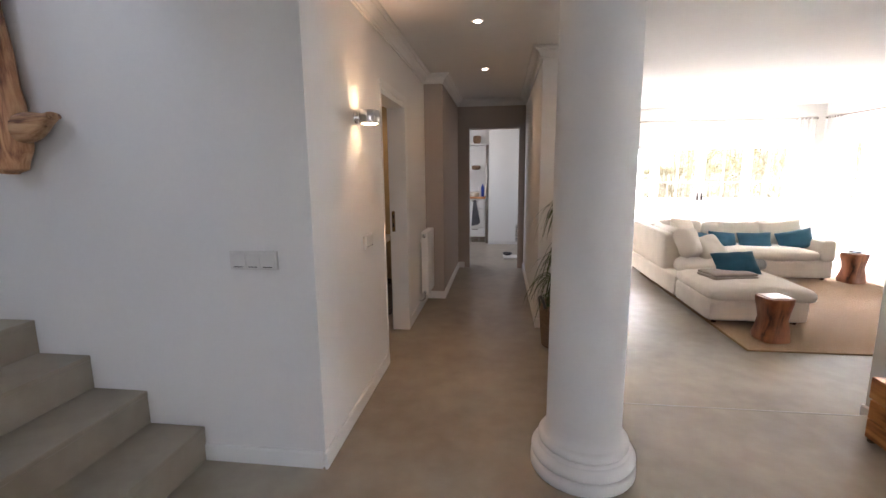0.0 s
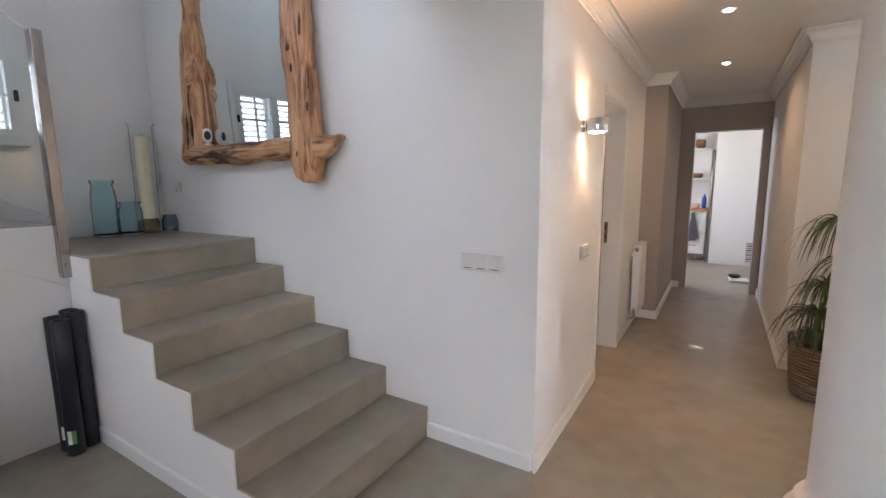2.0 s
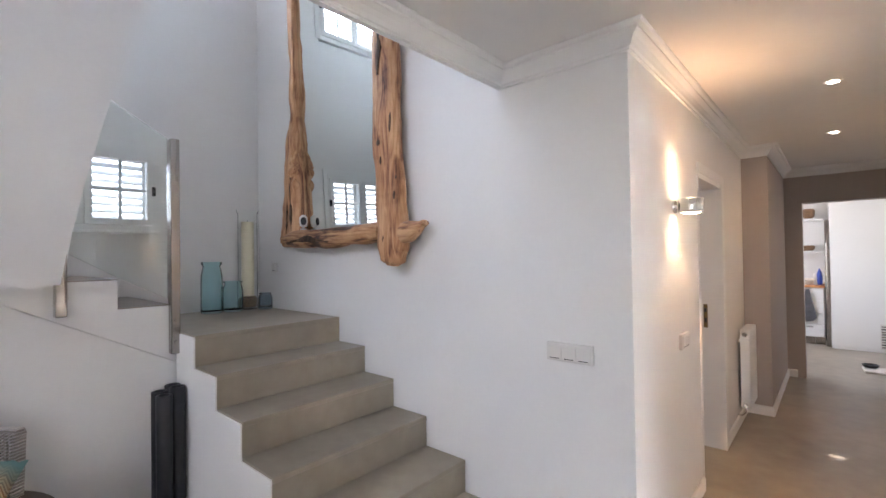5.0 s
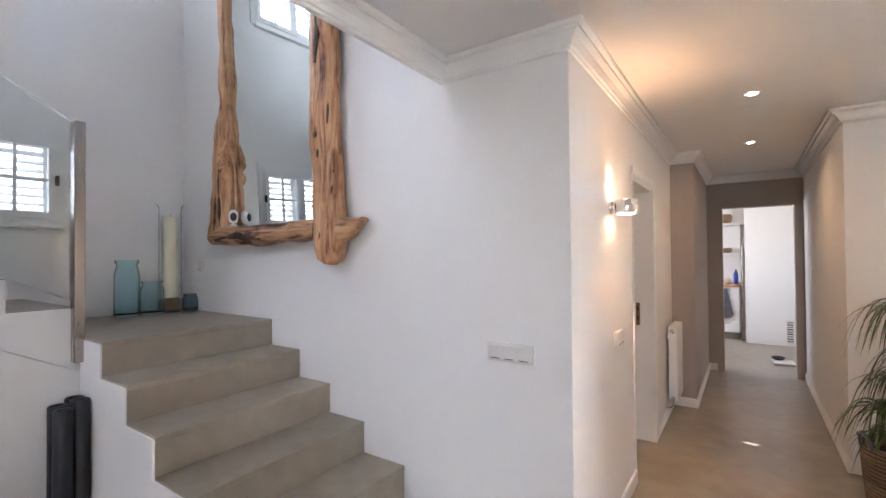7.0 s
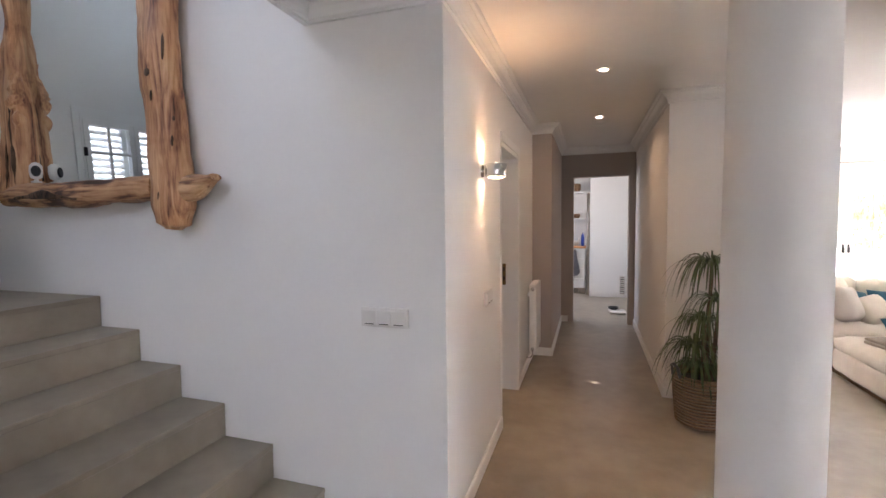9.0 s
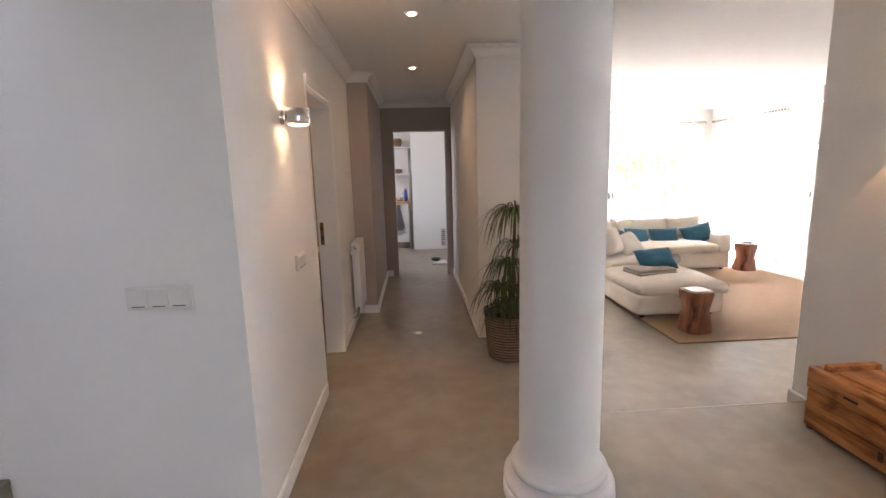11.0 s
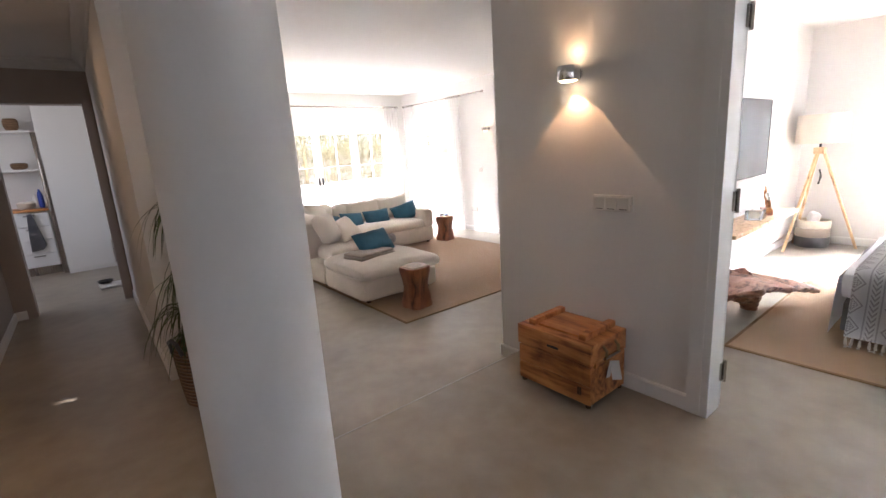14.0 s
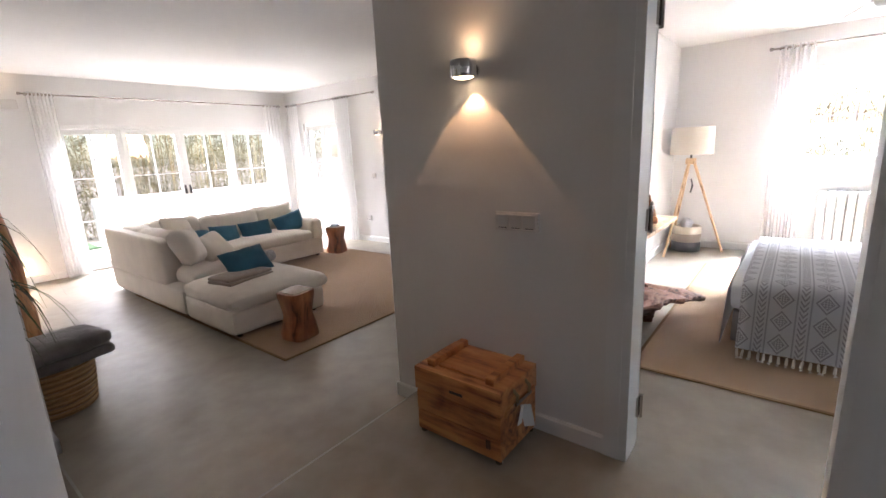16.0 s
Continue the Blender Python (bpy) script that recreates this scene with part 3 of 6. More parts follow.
def cornice(name, runs, z, label="white moulded plaster cornice"):
    """Stepped and hollowed moulding; each run: start, end, outward normal, and how far its ends reach past per unit of depth."""
    prof = [(0, -0.095), (0.012, -0.095), (0.012, -0.082), (0.02, -0.078), (0.026, -0.062), (0.038, -0.045), (0.055, -0.033),
            (0.062, -0.03), (0.062, -0.02), (0.078, -0.016), (0.085, -0.008), (0.085, -0.001), (0, -0.001)]
    bm = bmesh.new()
    for (x0, y0), (x1, y1), (nx, ny), e0, e1 in runs:
        dx, dy = x1 - x0, y1 - y0
        ln = math.hypot(dx, dy)
        dx, dy = dx / ln, dy / ln
        a = [bm.verts.new((x0 + nx * p - dx * p * e0, y0 + ny * p - dy * p * e0, z + q)) for p, q in prof]
        b = [bm.verts.new((x1 + nx * p + dx * p * e1, y1 + ny * p + dy * p * e1, z + q)) for p, q in prof]
        bm.faces.new(a), bm.faces.new(b[::-1])
        for i in range(len(prof)):
            j = (i + 1) % len(prof)
            bm.faces.new((a[i], b[i], b[j], a[j]))
    return setting(name, bm, WHITE, label, "cornice")


cornice("trim_cornice_hall", [((-1.34, 1.97), (-0.69, 1.97), (0, -1), -1, 1), ((-0.69, 1.97), (-0.69, 5.0), (1, 0), 1, -1),
                              ((-0.69, 5.0), (-0.49, 5.0), (0, -1), -1, 1), ((-0.49, 5.0), (-0.49, 6.725), (1, 0), 1, -1),
                              ((-0.49, 6.725), (0.48, 6.725), (0, -1), -1, -1), ((0.48, 6.725), (0.48, 4.12), (-1, 0), -1, 1),
                              ((0.48, 4.12), (0.95, 4.12), (0, -1), 1, 0), ((-1.34, -2.6), (-1.34, 1.97), (1, 0), 0, -1)], CE)
setting("trim_stair_edge", boxes(((-1.352, -2.6, CE - 0.095), (-1.34, 1.97, CE + 0.3))), PLASTER, "plastered edge of the hall ceiling over the stairs", "trim")


# bathroom doorway: white lining with latch plates
setting("door_frame_bathroom", boxes(((-0.83, 3.93, 0), (-0.675, 3.972, 2.0)), ((-0.83, 3.198, 0), (-0.683, 3.212, 2.0)), ((-0.83, 3.212, 1.965), (-0.683, 3.93, 2.0))),
        WHITE, "white lacquered lining of the bathroom doorway", "door frame")
setting("trim_bathroom_casing", boxes(((-0.69, 3.96, 0), (-0.676, 4.03, 2.0)), ((-0.69, 3.20, 2.0), (-0.676, 4.03, 2.06))), WHITE, "flat white casing of the bathroom doorway", "trim")
lock = thing("latch_plate", -0.80, 3.93, 1.0, 0, "dark bronze lock plate in the white door edge", "door lock")
part("plate", rbox((-0.012, -0.006, -0.09), (0.016, 0.002, 0.09), 0.002, 1), BRASS, lock)
part("latch", rbox((-0.006, -0.014, 0.03), (0.010, -0.004, 0.06), 0.002, 1), BLACK, lock)
part("bolt", rbox((-0.006, -0.012, -0.05), (0.010, -0.004, -0.015), 0.002, 1), BLACK, lock)
# kitchen doorway
setting("door_frame_kitchen", boxes(((-0.35, 6.715, 0), (-0.322, 6.86, 2.07)), ((0.394, 6.715, 0), (0.422, 6.86, 2.07)), ((-0.322, 6.715, 2.042), (0.394, 6.86, 2.07)),
                                    ((-0.395, 6.712, 0), (-0.35, 6.725, 2.115)), ((0.422, 6.712, 0), (0.464, 6.725, 2.115)), ((-0.35, 6.712, 2.07), (0.422, 6.725, 2.115))),
        TAUPE, "taupe painted frame of the kitchen doorway", "door frame")
# bedroom doorway and its leaf, swung back against the wall
setting("door_frame_bedroom", boxes(((2.40, 1.65, 0), (2.418, 1.715, 2.095)), ((2.40, 0.87, 0), (2.418, 0.935, 2.095)), ((2.40, 0.935, 2.03), (2.418, 1.65, 2.095)),
                                    ((2.402, 1.615, 0), (2.545, 1.65, 2.03)), ((2.402, 0.935, 0), (2.545, 0.962, 2.03)), ((2.402, 0.962, 1.995), (2.545, 1.615, 2.03))),
        WHITE, "white lacquered frame of the bedroom doorway", "door frame")
leaf = thing("door_bedroom", 2.556, 1.612, 0, 0, "white lacquered bedroom door swung open into the room", "door")
part("leaf", rbox((0.0, 0.0, 0.012), (0.64, 0.036, 1.99), 0.002, 1), WHITE, leaf, at=pose(0, 0, 0, 0, 0, 62))
for z in (0.20, 1.05, 1.83):
    h = part("hinge", rbox((-0.030, -0.006, z - 0.045), (0.004, 0.003, z + 0.045), 0.001, 1), STEEL, leaf, "steel door hinge")
    bm = bmesh.new()
    tube(bm, [(0.0, -0.009, z - 0.055), (0.0, -0.009, z + 0.055)], 0.009, 12)
    part("knuckle", bm, STEEL, h)
bm = bmesh.new()
tube(bm, [(0.58, -0.01, 1.03), (0.58, -0.05, 1.03), (0.47, -0.055, 1.03)], 0.009, 10)
part("handle", bm, STEEL, leaf, "steel lever handle", at=pose(0, 0, 0, 0, 0, 62))


# ---------- windows ----------
def shutter_window(name, x, y0, y1, z0, z1, label, blind=True):
    """Casement pair in a wall along y: frame, two sashes with a glazing cross, open louvred shutter outside."""
    w = new(name)
    w.matrix_basis = pose(x, 0, 0)
    tagged(w, label, "window", "", "structure")
    part("window_frame", boxes(((-0.03, y0, z0), (0.02, y0 + 0.015, z1)), ((-0.03, y1 - 0.015, z0), (0.02, y1, z1)),
                               ((-0.03, y0 + 0.015, z0), (0.02, y1 - 0.015, z0 + 0.04)), ((-0.03, y0 + 0.015, z1 - 0.04), (0.02, y1 - 0.015, z1))), WHITE, w, smooth=None)
    mid = (y0 + y1) / 2
    for a, b in ((y0 + 0.016, mid - 0.002), (mid + 0.002, y1 - 0.016)):
        zb, zt, s = z0 + 0.042, z1 - 0.042, 0.043
        sash = part("sash", boxes(((-0.02, a, zb), (0.028, a + s, zt)), ((-0.02, b - s, zb), (0.028, b, zt)),
                                  ((-0.02, a + s, zb), (0.028, b - s, zb + s)), ((-0.02, a + s, zt - s), (0.028, b - s, zt))), WHITE, w, smooth=None)
        c, h = (a + b) / 2, (zb + zt) / 2
        part("glazing_bar", boxes(((-0.008, c - 0.009, zb + s), (0.018, c + 0.009, zt - s)), ((-0.006, a + s, h - 0.009), (0.016, c - 0.009, h + 0.009)),
                                  ((-0.006, c + 0.009, h - 0.009), (0.016, b - s, h + 0.009))), WHITE, sash, smooth=None)
        g = part("pane", boxes(((0.0, a + s, zb + s), (0.005, b - s, zt - s))), GLASS, sash, smooth=None)
        g.visible_shadow = False
        part("hinge", rbox((0.02, (b if b > mid + 0.1 else a) - 0.012, h - 0.035), (0.036, (b if b > mid + 0.1 else a) + 0.012, h + 0.035), 0.002, 1), BLACK, sash, "black hinge cover")
        if blind:
            sh = part("shutter", boxes(((-0.105, a, zb), (-0.07, a + 0.05, zt)), ((-0.105, b - 0.05, zb), (-0.07, b, zt)),
                                       ((-0.105, a + 0.05, zb), (-0.07, b - 0.05, zb + 0.04)), ((-0.105, a + 0.05, zt - 0.04), (-0.07, b - 0.05, zt))), WHITE, w, "white louvred shutter", smooth=None)
            n = int((zt - zb - 0.08) / 0.055)
            for i in range(n):
                z = zb + 0.055 + i * (zt - zb - 0.08) / n
                bm = boxes(((-0.032, a + 0.05, -0.004), (0.032, b - 0.05, 0.004)))
                part("slat", bm, WHITE, sh, smooth=None, at=pose(-0.088, 0, z, 0, 38, 0))
    part("window_sill", rbox((-0.01, y0 - 0.02, z0 - 0.022), (0.045, y1 + 0.02, z0), 0.004, 1), WHITE, w, smooth=None)
    # inner casing
    part("casing", boxes(((0.0, y0 - 0.05, z0), (0.014, y0, z1 + 0.05)), ((0.0, y1, z0), (0.014, y1 + 0.05, z1 + 0.05)), ((0.0, y0, z1), (0.014, y1, z1 + 0.05))), WHITE, w, smooth=None)
    return w


shutter_window("window_1", -4.0, 0.26, 1.14, 1.71, 2.32, "white casement window with louvred shutters on the stairs")
shutter_window("window_2", -4.0, 0.26, 1.14, 3.71, 4.41, "upper white casement window with louvred shutters")


def glazed_panel(parent, at, w, z0, z1, rows, cols, handle=0):
    """One glazed door leaf in its own plane (x across), with glazing bars."""
    s = 0.07
    f = part("sash", boxes(((0, -0.03, z0), (s, 0.03, z1)), ((w - s, -0.03, z0), (w, 0.03, z1)), ((s, -0.03, z0), (w - s, 0.03, z0 + 0.1)), ((s, -0.03, z1 - s), (w - s, 0.03, z1))),
             WHITE, parent, smooth=None, at=at)
    bars = bmesh.new()
    for i in range(1, cols):
        x = s + (w - 2 * s) * i / cols
        box(bars, (x - 0.008, -0.012, z0 + 0.1), (x + 0.008, 0.012, z1 - s))
    for j in range(1, rows):
        z = z0 + 0.1 + (z1 - s - z0 - 0.1) * j / rows
        box(bars, (s, -0.0105, z - 0.008), (w - s, 0.0105, z + 0.008))
    part("glazing_bar", bars, WHITE, f, smooth=None)
    g = part("pane", boxes(((s, -0.003, z0 + 0.1), (w - s, 0.003, z1 - s))), GLASS, f, smooth=None)
    g.visible_shadow = False
    if handle:
        x = 0.035 if handle < 0 else w - 0.035
        bm = rbox((x - 0.014, -0.045, 0.86), (x + 0.014, -0.03, 1.0), 0.003, 1)
        tube(bm, [(x, -0.04, 0.95), (x, -0.075, 0.95), (x - 0.0 + 0.0, -0.08, 0.86)], 0.009, 8)
        part("handle", bm, BLACK, f, "black door handle")
    return f


def terrace_doors():
    w = new("window_3")
    w.matrix_basis = pose(0, 9.12, 0)
    tagged(w, "wide white glazed terrace doors with glazing bars", "glass door", "", "structure")
    part("window_frame", boxes(((2.25, -0.05, LOW), (2.30, 0.05, 1.93)), ((5.40, -0.05, LOW), (5.45, 0.05, 1.93)), ((2.30, -0.05, 1.88), (5.40, 0.05, 1.93))), WHITE, w, smooth=None)
    for x, wd, h in ((2.30, 0.735, 0), (3.038, 0.81, 1), (3.852, 0.80, -1), (4.655, 0.745, 0)):
        glazed_panel(w, pose(x, 0, 0), wd, LOW + 0.01, 1.878, 3, 2, h)


terrace_doors()
side_door = new("window_4")
side_door.matrix_basis = pose(5.92, 0, 0)
tagged(side_door, "white glazed garden door with glazing bars", "glass door", "", "structure")
part("window_frame", boxes(((-0.05, 7.5, LOW), (0.05, 7.55, 1.96)), ((-0.05, 8.5, LOW), (0.05, 8.55, 1.96)), ((-0.05, 7.55, 1.91), (0.05, 8.5, 1.96))), WHITE, side_door, smooth=None)
glazed_panel(side_door, pose(0, 8.028, 0, 0, 0, -90), 0.475, LOW + 0.01, 1.908, 3, 1, 1)
glazed_panel(side_door, pose(0, 8.498, 0, 0, 0, -90), 0.465, LOW + 0.01, 1.908, 3, 1, 0)
shutter_window("window_5", 7.09, -0.55, 1.16, 1.02, 2.05, "wide white bedroom window with glazing bars", blind=False)
for o in [c for c in bpy.data.objects if c.name.startswith("window_5")]:
    o.matrix_basis = pose(7.12, 0.61, 0, 0, 0, 180)
# Unseen opening, placed where the hall's added daylight comes in.
glazed = new("window_6")
glazed.matrix_basis = pose(0, -2.68, 0)
tagged(glazed, "unseen glazed opening added to bring daylight into the hall", "window", "", "structure")
glazed_panel(glazed, pose(0.45, 0, 0), 0.75, 0.3, 2.2, 3, 1)
glazed_panel(glazed, pose(1.20, 0, 0), 0.75, 0.3, 2.2, 3, 1)

# Unseen window, assumed from the blue light high on the stair wall.
gallery = new("window_7")
gallery.matrix_basis = pose(0, -2.68, 0)
tagged(gallery, "unseen upper window assumed for the blue daylight on the stair wall", "window", "", "structure")
glazed_panel(gallery, pose(-2.9, 0, 0), 0.70, 3.3, 4.7, 2, 1)
glazed_panel(gallery, pose(-2.2, 0, 0), 0.70, 3.3, 4.7, 2, 1)

# ---------- outside: ground, terrace, low wall ----------
setting("ground", boxes(((-400, -400, -1.2), (400, 400, -0.5))), EARTH, "dry pale garden ground reaching the horizon", "ground")
setting("pavement_terrace", boxes(((-1, 9.25, -0.5), (11, 13.4, -0.16)), ((6.04, 3.0, -0.5), (11, 9.25, -0.16))), TERRACE, "pale stone terrace outside the living room", "terrace")
setting("wall_garden", rbox((3.3, 12.2, -0.5), (9.5, 12.42, 0.72), 0.02, 2), OUTWALL, "low white rendered garden wall", "garden wall")
setting("wall_terrace_pillar", rbox((3.22, 11.2, -0.5), (3.44, 11.5, 3.2), 0.01, 1), OUTWALL, "white rendered terrace pillar", "pillar")
setting("wall_garden_side", rbox((9.5, 3.0, -0.5), (9.72, 12.42, 0.9), 0.02, 2), OUTWALL, "white rendered side garden wall", "garden wall")
setting("trim_step_edge", boxes(((0.905, 2.762, -0.004), (2.418, 2.772, 0.0025)), ((0.897, 2.772, -0.004), (0.907, 4.12, 0.0025))), mat("pale_edge_profile", (0.38, 0.36, 0.32), rough=0.4, var=0.15, scale=6, bump=0.0),
        "thin pale edging along the step down", "trim")

setting("pavement_turf", boxes(((1.6, 11.45, -0.158), (3.10, 12.5, -0.145))), mat("artificial_turf", (0.045, 0.13, 0.04), rough=0.9, var=0.25, scale=6, fine=120, bump=0.6), "strip of green artificial turf on the terrace", "turf")


# ---------- shapes for soft and grown things ----------
def softbox(lo, hi, r=0.06, bulge=0.0, cuts=7, rough=0.008, seed=0):
    """An upholstered block: rounded edges, a domed top and slightly uneven cloth."""
    bm = boxes((lo, hi))
    bmesh.ops.subdivide_edges(bm, edges=bm.edges[:], cuts=cuts, use_grid_fill=True)
    c = [(a + b) / 2 for a, b in zip(lo, hi)]
    h = [(b - a) / 2 for a, b in zip(lo, hi)]
    for v in bm.verts:
        p = Vector(v.co) - Vector(c)
        inner = Vector([max(-hh + min(r, hh), min(hh - min(r, hh), q)) for q, hh in zip(p, h)])
        d = p - inner
        q = inner + (d.normalized() * r if d.length > 1e-6 else d)
        u, w = p.x / h[0], p.y / h[1]
        if p.z > 0:
            q.z += bulge * (1 - u * u) * (1 - w * w) * p.z / h[2]
        n = noise.noise_vector(Vector((v.co.x * 4 + seed, v.co.y * 4, v.co.z * 4)))
        v.co = Vector(c) + q + n * rough
    return bm


def pillow(w, h, d, n=12, seed=0):
    """A stuffed cushion, standing in the xz plane, with pinched corners."""
    bm = bmesh.new()
    grid = {}
    for s in (1, -1):
        for i in range(n + 1):
            for j in range(n + 1):
                u, v = 2 * i / n - 1, 2 * j / n - 1
                edge = i in (0, n) or j in (0, n)
                if s < 0 and edge:
                    grid[s, i, j] = grid[1, i, j]
                    continue
                t = (max(0, 1 - u ** 4) * max(0, 1 - v ** 4)) ** 0.45
                sag = 1 - 0.07 * (1 - abs(v)) * abs(u) ** 3
                sag2 = 1 - 0.07 * (1 - abs(u)) * abs(v) ** 3
                k = noise.noise(Vector((u * 2 + seed, v * 2, s)))
                grid[s, i, j] = bm.verts.new((u * w / 2 * sag, s * d / 2 * t * (1 + 0.15 * k) if not edge else 0, v * h / 2 * sag2 + 0.01 * k))
        for i in range(n):
            for j in range(n):
                f = [grid[s, i, j], grid[s, i + 1, j], grid[s, i + 1, j + 1], grid[s, i, j + 1]]
                bm.faces.new(f if s > 0 else f[::-1])
    return bm


def limb(path, sizes, seg=18, rough=0.02, freq=3.0, seed=0, square=3.0, across=Vector((1, 0, 0))):
    """A grown wooden piece along a path; sizes: (half width, half depth) at each point."""
    bm = bmesh.new()
    pts, szs = [], []
    steps = 8
    path = [Vector(p) for p in path]
    for i in range(len(path) - 1):
        for k in range(steps):
            t = k / steps
            t2 = t * t * (3 - 2 * t)
            pts.append(path[i].lerp(path[i + 1], t))
            szs.append(tuple(a + (b - a) * t2 for a, b in zip(sizes[i], sizes[i + 1])))
    pts.append(path[-1])
    szs.append(sizes[-1])
    rings = []
    for i, p in enumerate(pts):
        d = (pts[min(i + 1, len(pts) - 1)] - pts[max(i - 1, 0)]).normalized()
        a = (across - d * across.dot(d)).normalized()
        b = d.cross(a)
        ring = []
        for k in range(seg):
            th = 2 * math.pi * k / seg
            c, s = math.cos(th), math.sin(th)
            m = (abs(c) ** square + abs(s) ** square) ** (-1 / square)
            q = p + a * (c * m * szs[i][0]) + b * (s * m * szs[i][1])
            nz = noise.noise(q * freq + Vector((seed, seed * 2, 0))) + 0.5 * noise.noise(q * freq * 3.1 + Vector((seed, 0, 0)))
            ring.append(bm.verts.new(q + (a * c + b * s) * nz * rough))
        rings.append(ring)
    for r0, r1 in zip(rings, rings[1:]):
        for k in range(seg):
            bm.faces.new((r0[k], r0[(k + 1) % seg], r1[(k + 1) % seg], r1[k]))
    bm.faces.new(rings[0][::-1])
    bm.faces.new(rings[-1])
    return bm


# ---------- mirror on the stair wall ----------
mirror = thing("mirror", -2.6, 1.97, 1.6, 0, "tall wall mirror in a rough driftwood frame", "mirror")
OFF = Matrix.Translation((2.6, -1.97, -1.6))


def wood(name, path, sizes, material, label, **kw):
    bm = limb(path, sizes, **kw)
    bm.transform(OFF)
    return part(name, bm, material, mirror, label, smooth=40)


part("mirror_glass", boxes(((-0.69, -0.006, 0.0), (0.42, 0.006, 2.4))), MIRROR, mirror, "silvered mirror glass", smooth=None, at=pose(0, -0.026, 0.06, 1.4, 0, 0))
part("backing", boxes(((-0.67, -0.018, 0.08), (0.41, 0.0, 2.48))), DARK, mirror, smooth=None)
Y = 1.89
Z = 1.905
wood("post", [(-3.285, Z, 1.60), (-3.262, Z, 1.85), (-3.258, Z, 2.10), (-3.262, Z, 2.33), (-3.222, Z, 2.62), (-3.226, Z, 3.0), (-3.238, Z, 3.25), (-3.24, Z, 4.05)],
                 [(0.135, 0.055), (0.112, 0.055), (0.095, 0.056), (0.070, 0.054), (0.030, 0.050), (0.034, 0.05), (0.040, 0.05), (0.04, 0.05)], DRIFT,
                 "gnarled driftwood upright", rough=0.012, freq=6, seed=3, square=5.0, seg=26)
wood("joint", [(-3.138, 1.937, 1.72), (-3.148, 1.937, 1.85), (-3.160, 1.937, 2.10), (-3.187, 1.937, 2.33), (-3.187, 1.937, 2.62), (-3.187, 1.937, 3.0), (-3.192, 1.937, 4.0)], [(0.0042, 0.004)] * 7, DARK, "dark joint beside the glass", rough=0.001)
wood("burl", [(-3.205, 1.865, 2.06), (-3.190, 1.858, 2.16), (-3.196, 1.862, 2.28), (-3.21, 1.87, 2.40)], [(0.010, 0.012), (0.030, 0.034), (0.024, 0.026), (0.008, 0.010)], DRIFT, "bark burl", rough=0.022, freq=16, seed=9)
wood("burl", [(-3.19, 1.87, 1.98), (-3.176, 1.862, 2.06), (-3.19, 1.87, 2.13)], [(0.008, 0.010), (0.024, 0.03), (0.008, 0.010)], DRIFT, "rounded burl", rough=0.008, freq=10, seed=19)
wood("crack", [(-3.225, 1.848, 1.70), (-3.222, 1.846, 1.86), (-3.235, 1.846, 2.02), (-3.215, 1.846, 2.16)], [(0.004, 0.005), (0.014, 0.007), (0.011, 0.007), (0.003, 0.004)], BARK, "dark weathered crack", rough=0.008, freq=9, seed=5)
wood("crack", [(-3.30, 1.846, 1.68), (-3.285, 1.846, 1.78), (-3.27, 1.846, 1.98)], [(0.003, 0.004), (0.008, 0.006), (0.003, 0.004)], BARK, "dark weathered crack", rough=0.007, freq=9, seed=15)
wood("post", [(-2.10, Y, 1.435), (-2.097, Y, 1.465), (-2.09, Y, 1.56), (-2.10, Y, 1.75), (-2.135, Y, 2.2), (-2.135, Y, 2.55), (-2.14, Y, 2.9), (-2.13, Y, 3.4), (-2.13, Y, 4.05)],
                  [(0.035, 0.03), (0.082, 0.05), (0.112, 0.06), (0.108, 0.065), (0.106, 0.06), (0.10, 0.06), (0.102, 0.06), (0.10, 0.06), (0.10, 0.06)], DRIFT,
                  "smooth driftwood upright with knots", rough=0.010, freq=4, seed=7)
for x, z, rx, rz in ((-2.155, 2.198, 0.018, 0.020), (-2.135, 2.085, 0.006, 0.026), (-2.046, 2.305, 0.008, 0.062), (-1.998, 1.965, 0.007, 0.012), (-2.016, 1.86, 0.006, 0.026), (-2.12, 1.60, 0.005, 0.02)):
    bm = bmesh.new()
    bmesh.ops.create_uvsphere(bm, u_segments=14, v_segments=8, radius=1.0)
    for v in bm.verts:
        v.co = Vector((v.co.x * rx + 0.004 * noise.noise(v.co * 2 + Vector((x, z, 0))) + 0.08 * (v.co.z * rz) , v.co.y * 0.006, v.co.z * rz))
    bm.transform(OFF @ Matrix.Translation((x, 1.829, z)))
    part("knot", bm, BARK, mirror, "dark knot", smooth=60)
wood("stain", [(-2.15, 1.824, 2.62), (-2.13, 1.82, 2.78), (-2.15, 1.824, 3.0)], [(0.004, 0.003), (0.016, 0.004), (0.012, 0.003)], BARK, "dark stripped bark", rough=0.012, freq=9)
wood("beam", [(-3.36, Y, 1.625), (-3.15, Y, 1.635), (-2.8, Y, 1.628), (-2.45, Y, 1.645), (-2.2, Y, 1.64)], [(0.055, 0.055), (0.07, 0.062), (0.076, 0.06), (0.066, 0.058), (0.066, 0.055)], DRIFT_H,
     "driftwood cross beam", rough=0.016, freq=5, seed=12, across=Vector((0, 0, 1)))
wood("crack", [(-3.2, 1.826, 1.615), (-2.95, 1.82, 1.63), (-2.7, 1.826, 1.60)], [(0.006, 0.005), (0.022, 0.007), (0.006, 0.005)], BARK, "dark split in the beam", rough=0.012, freq=12, across=Vector((0, 0, 1)))
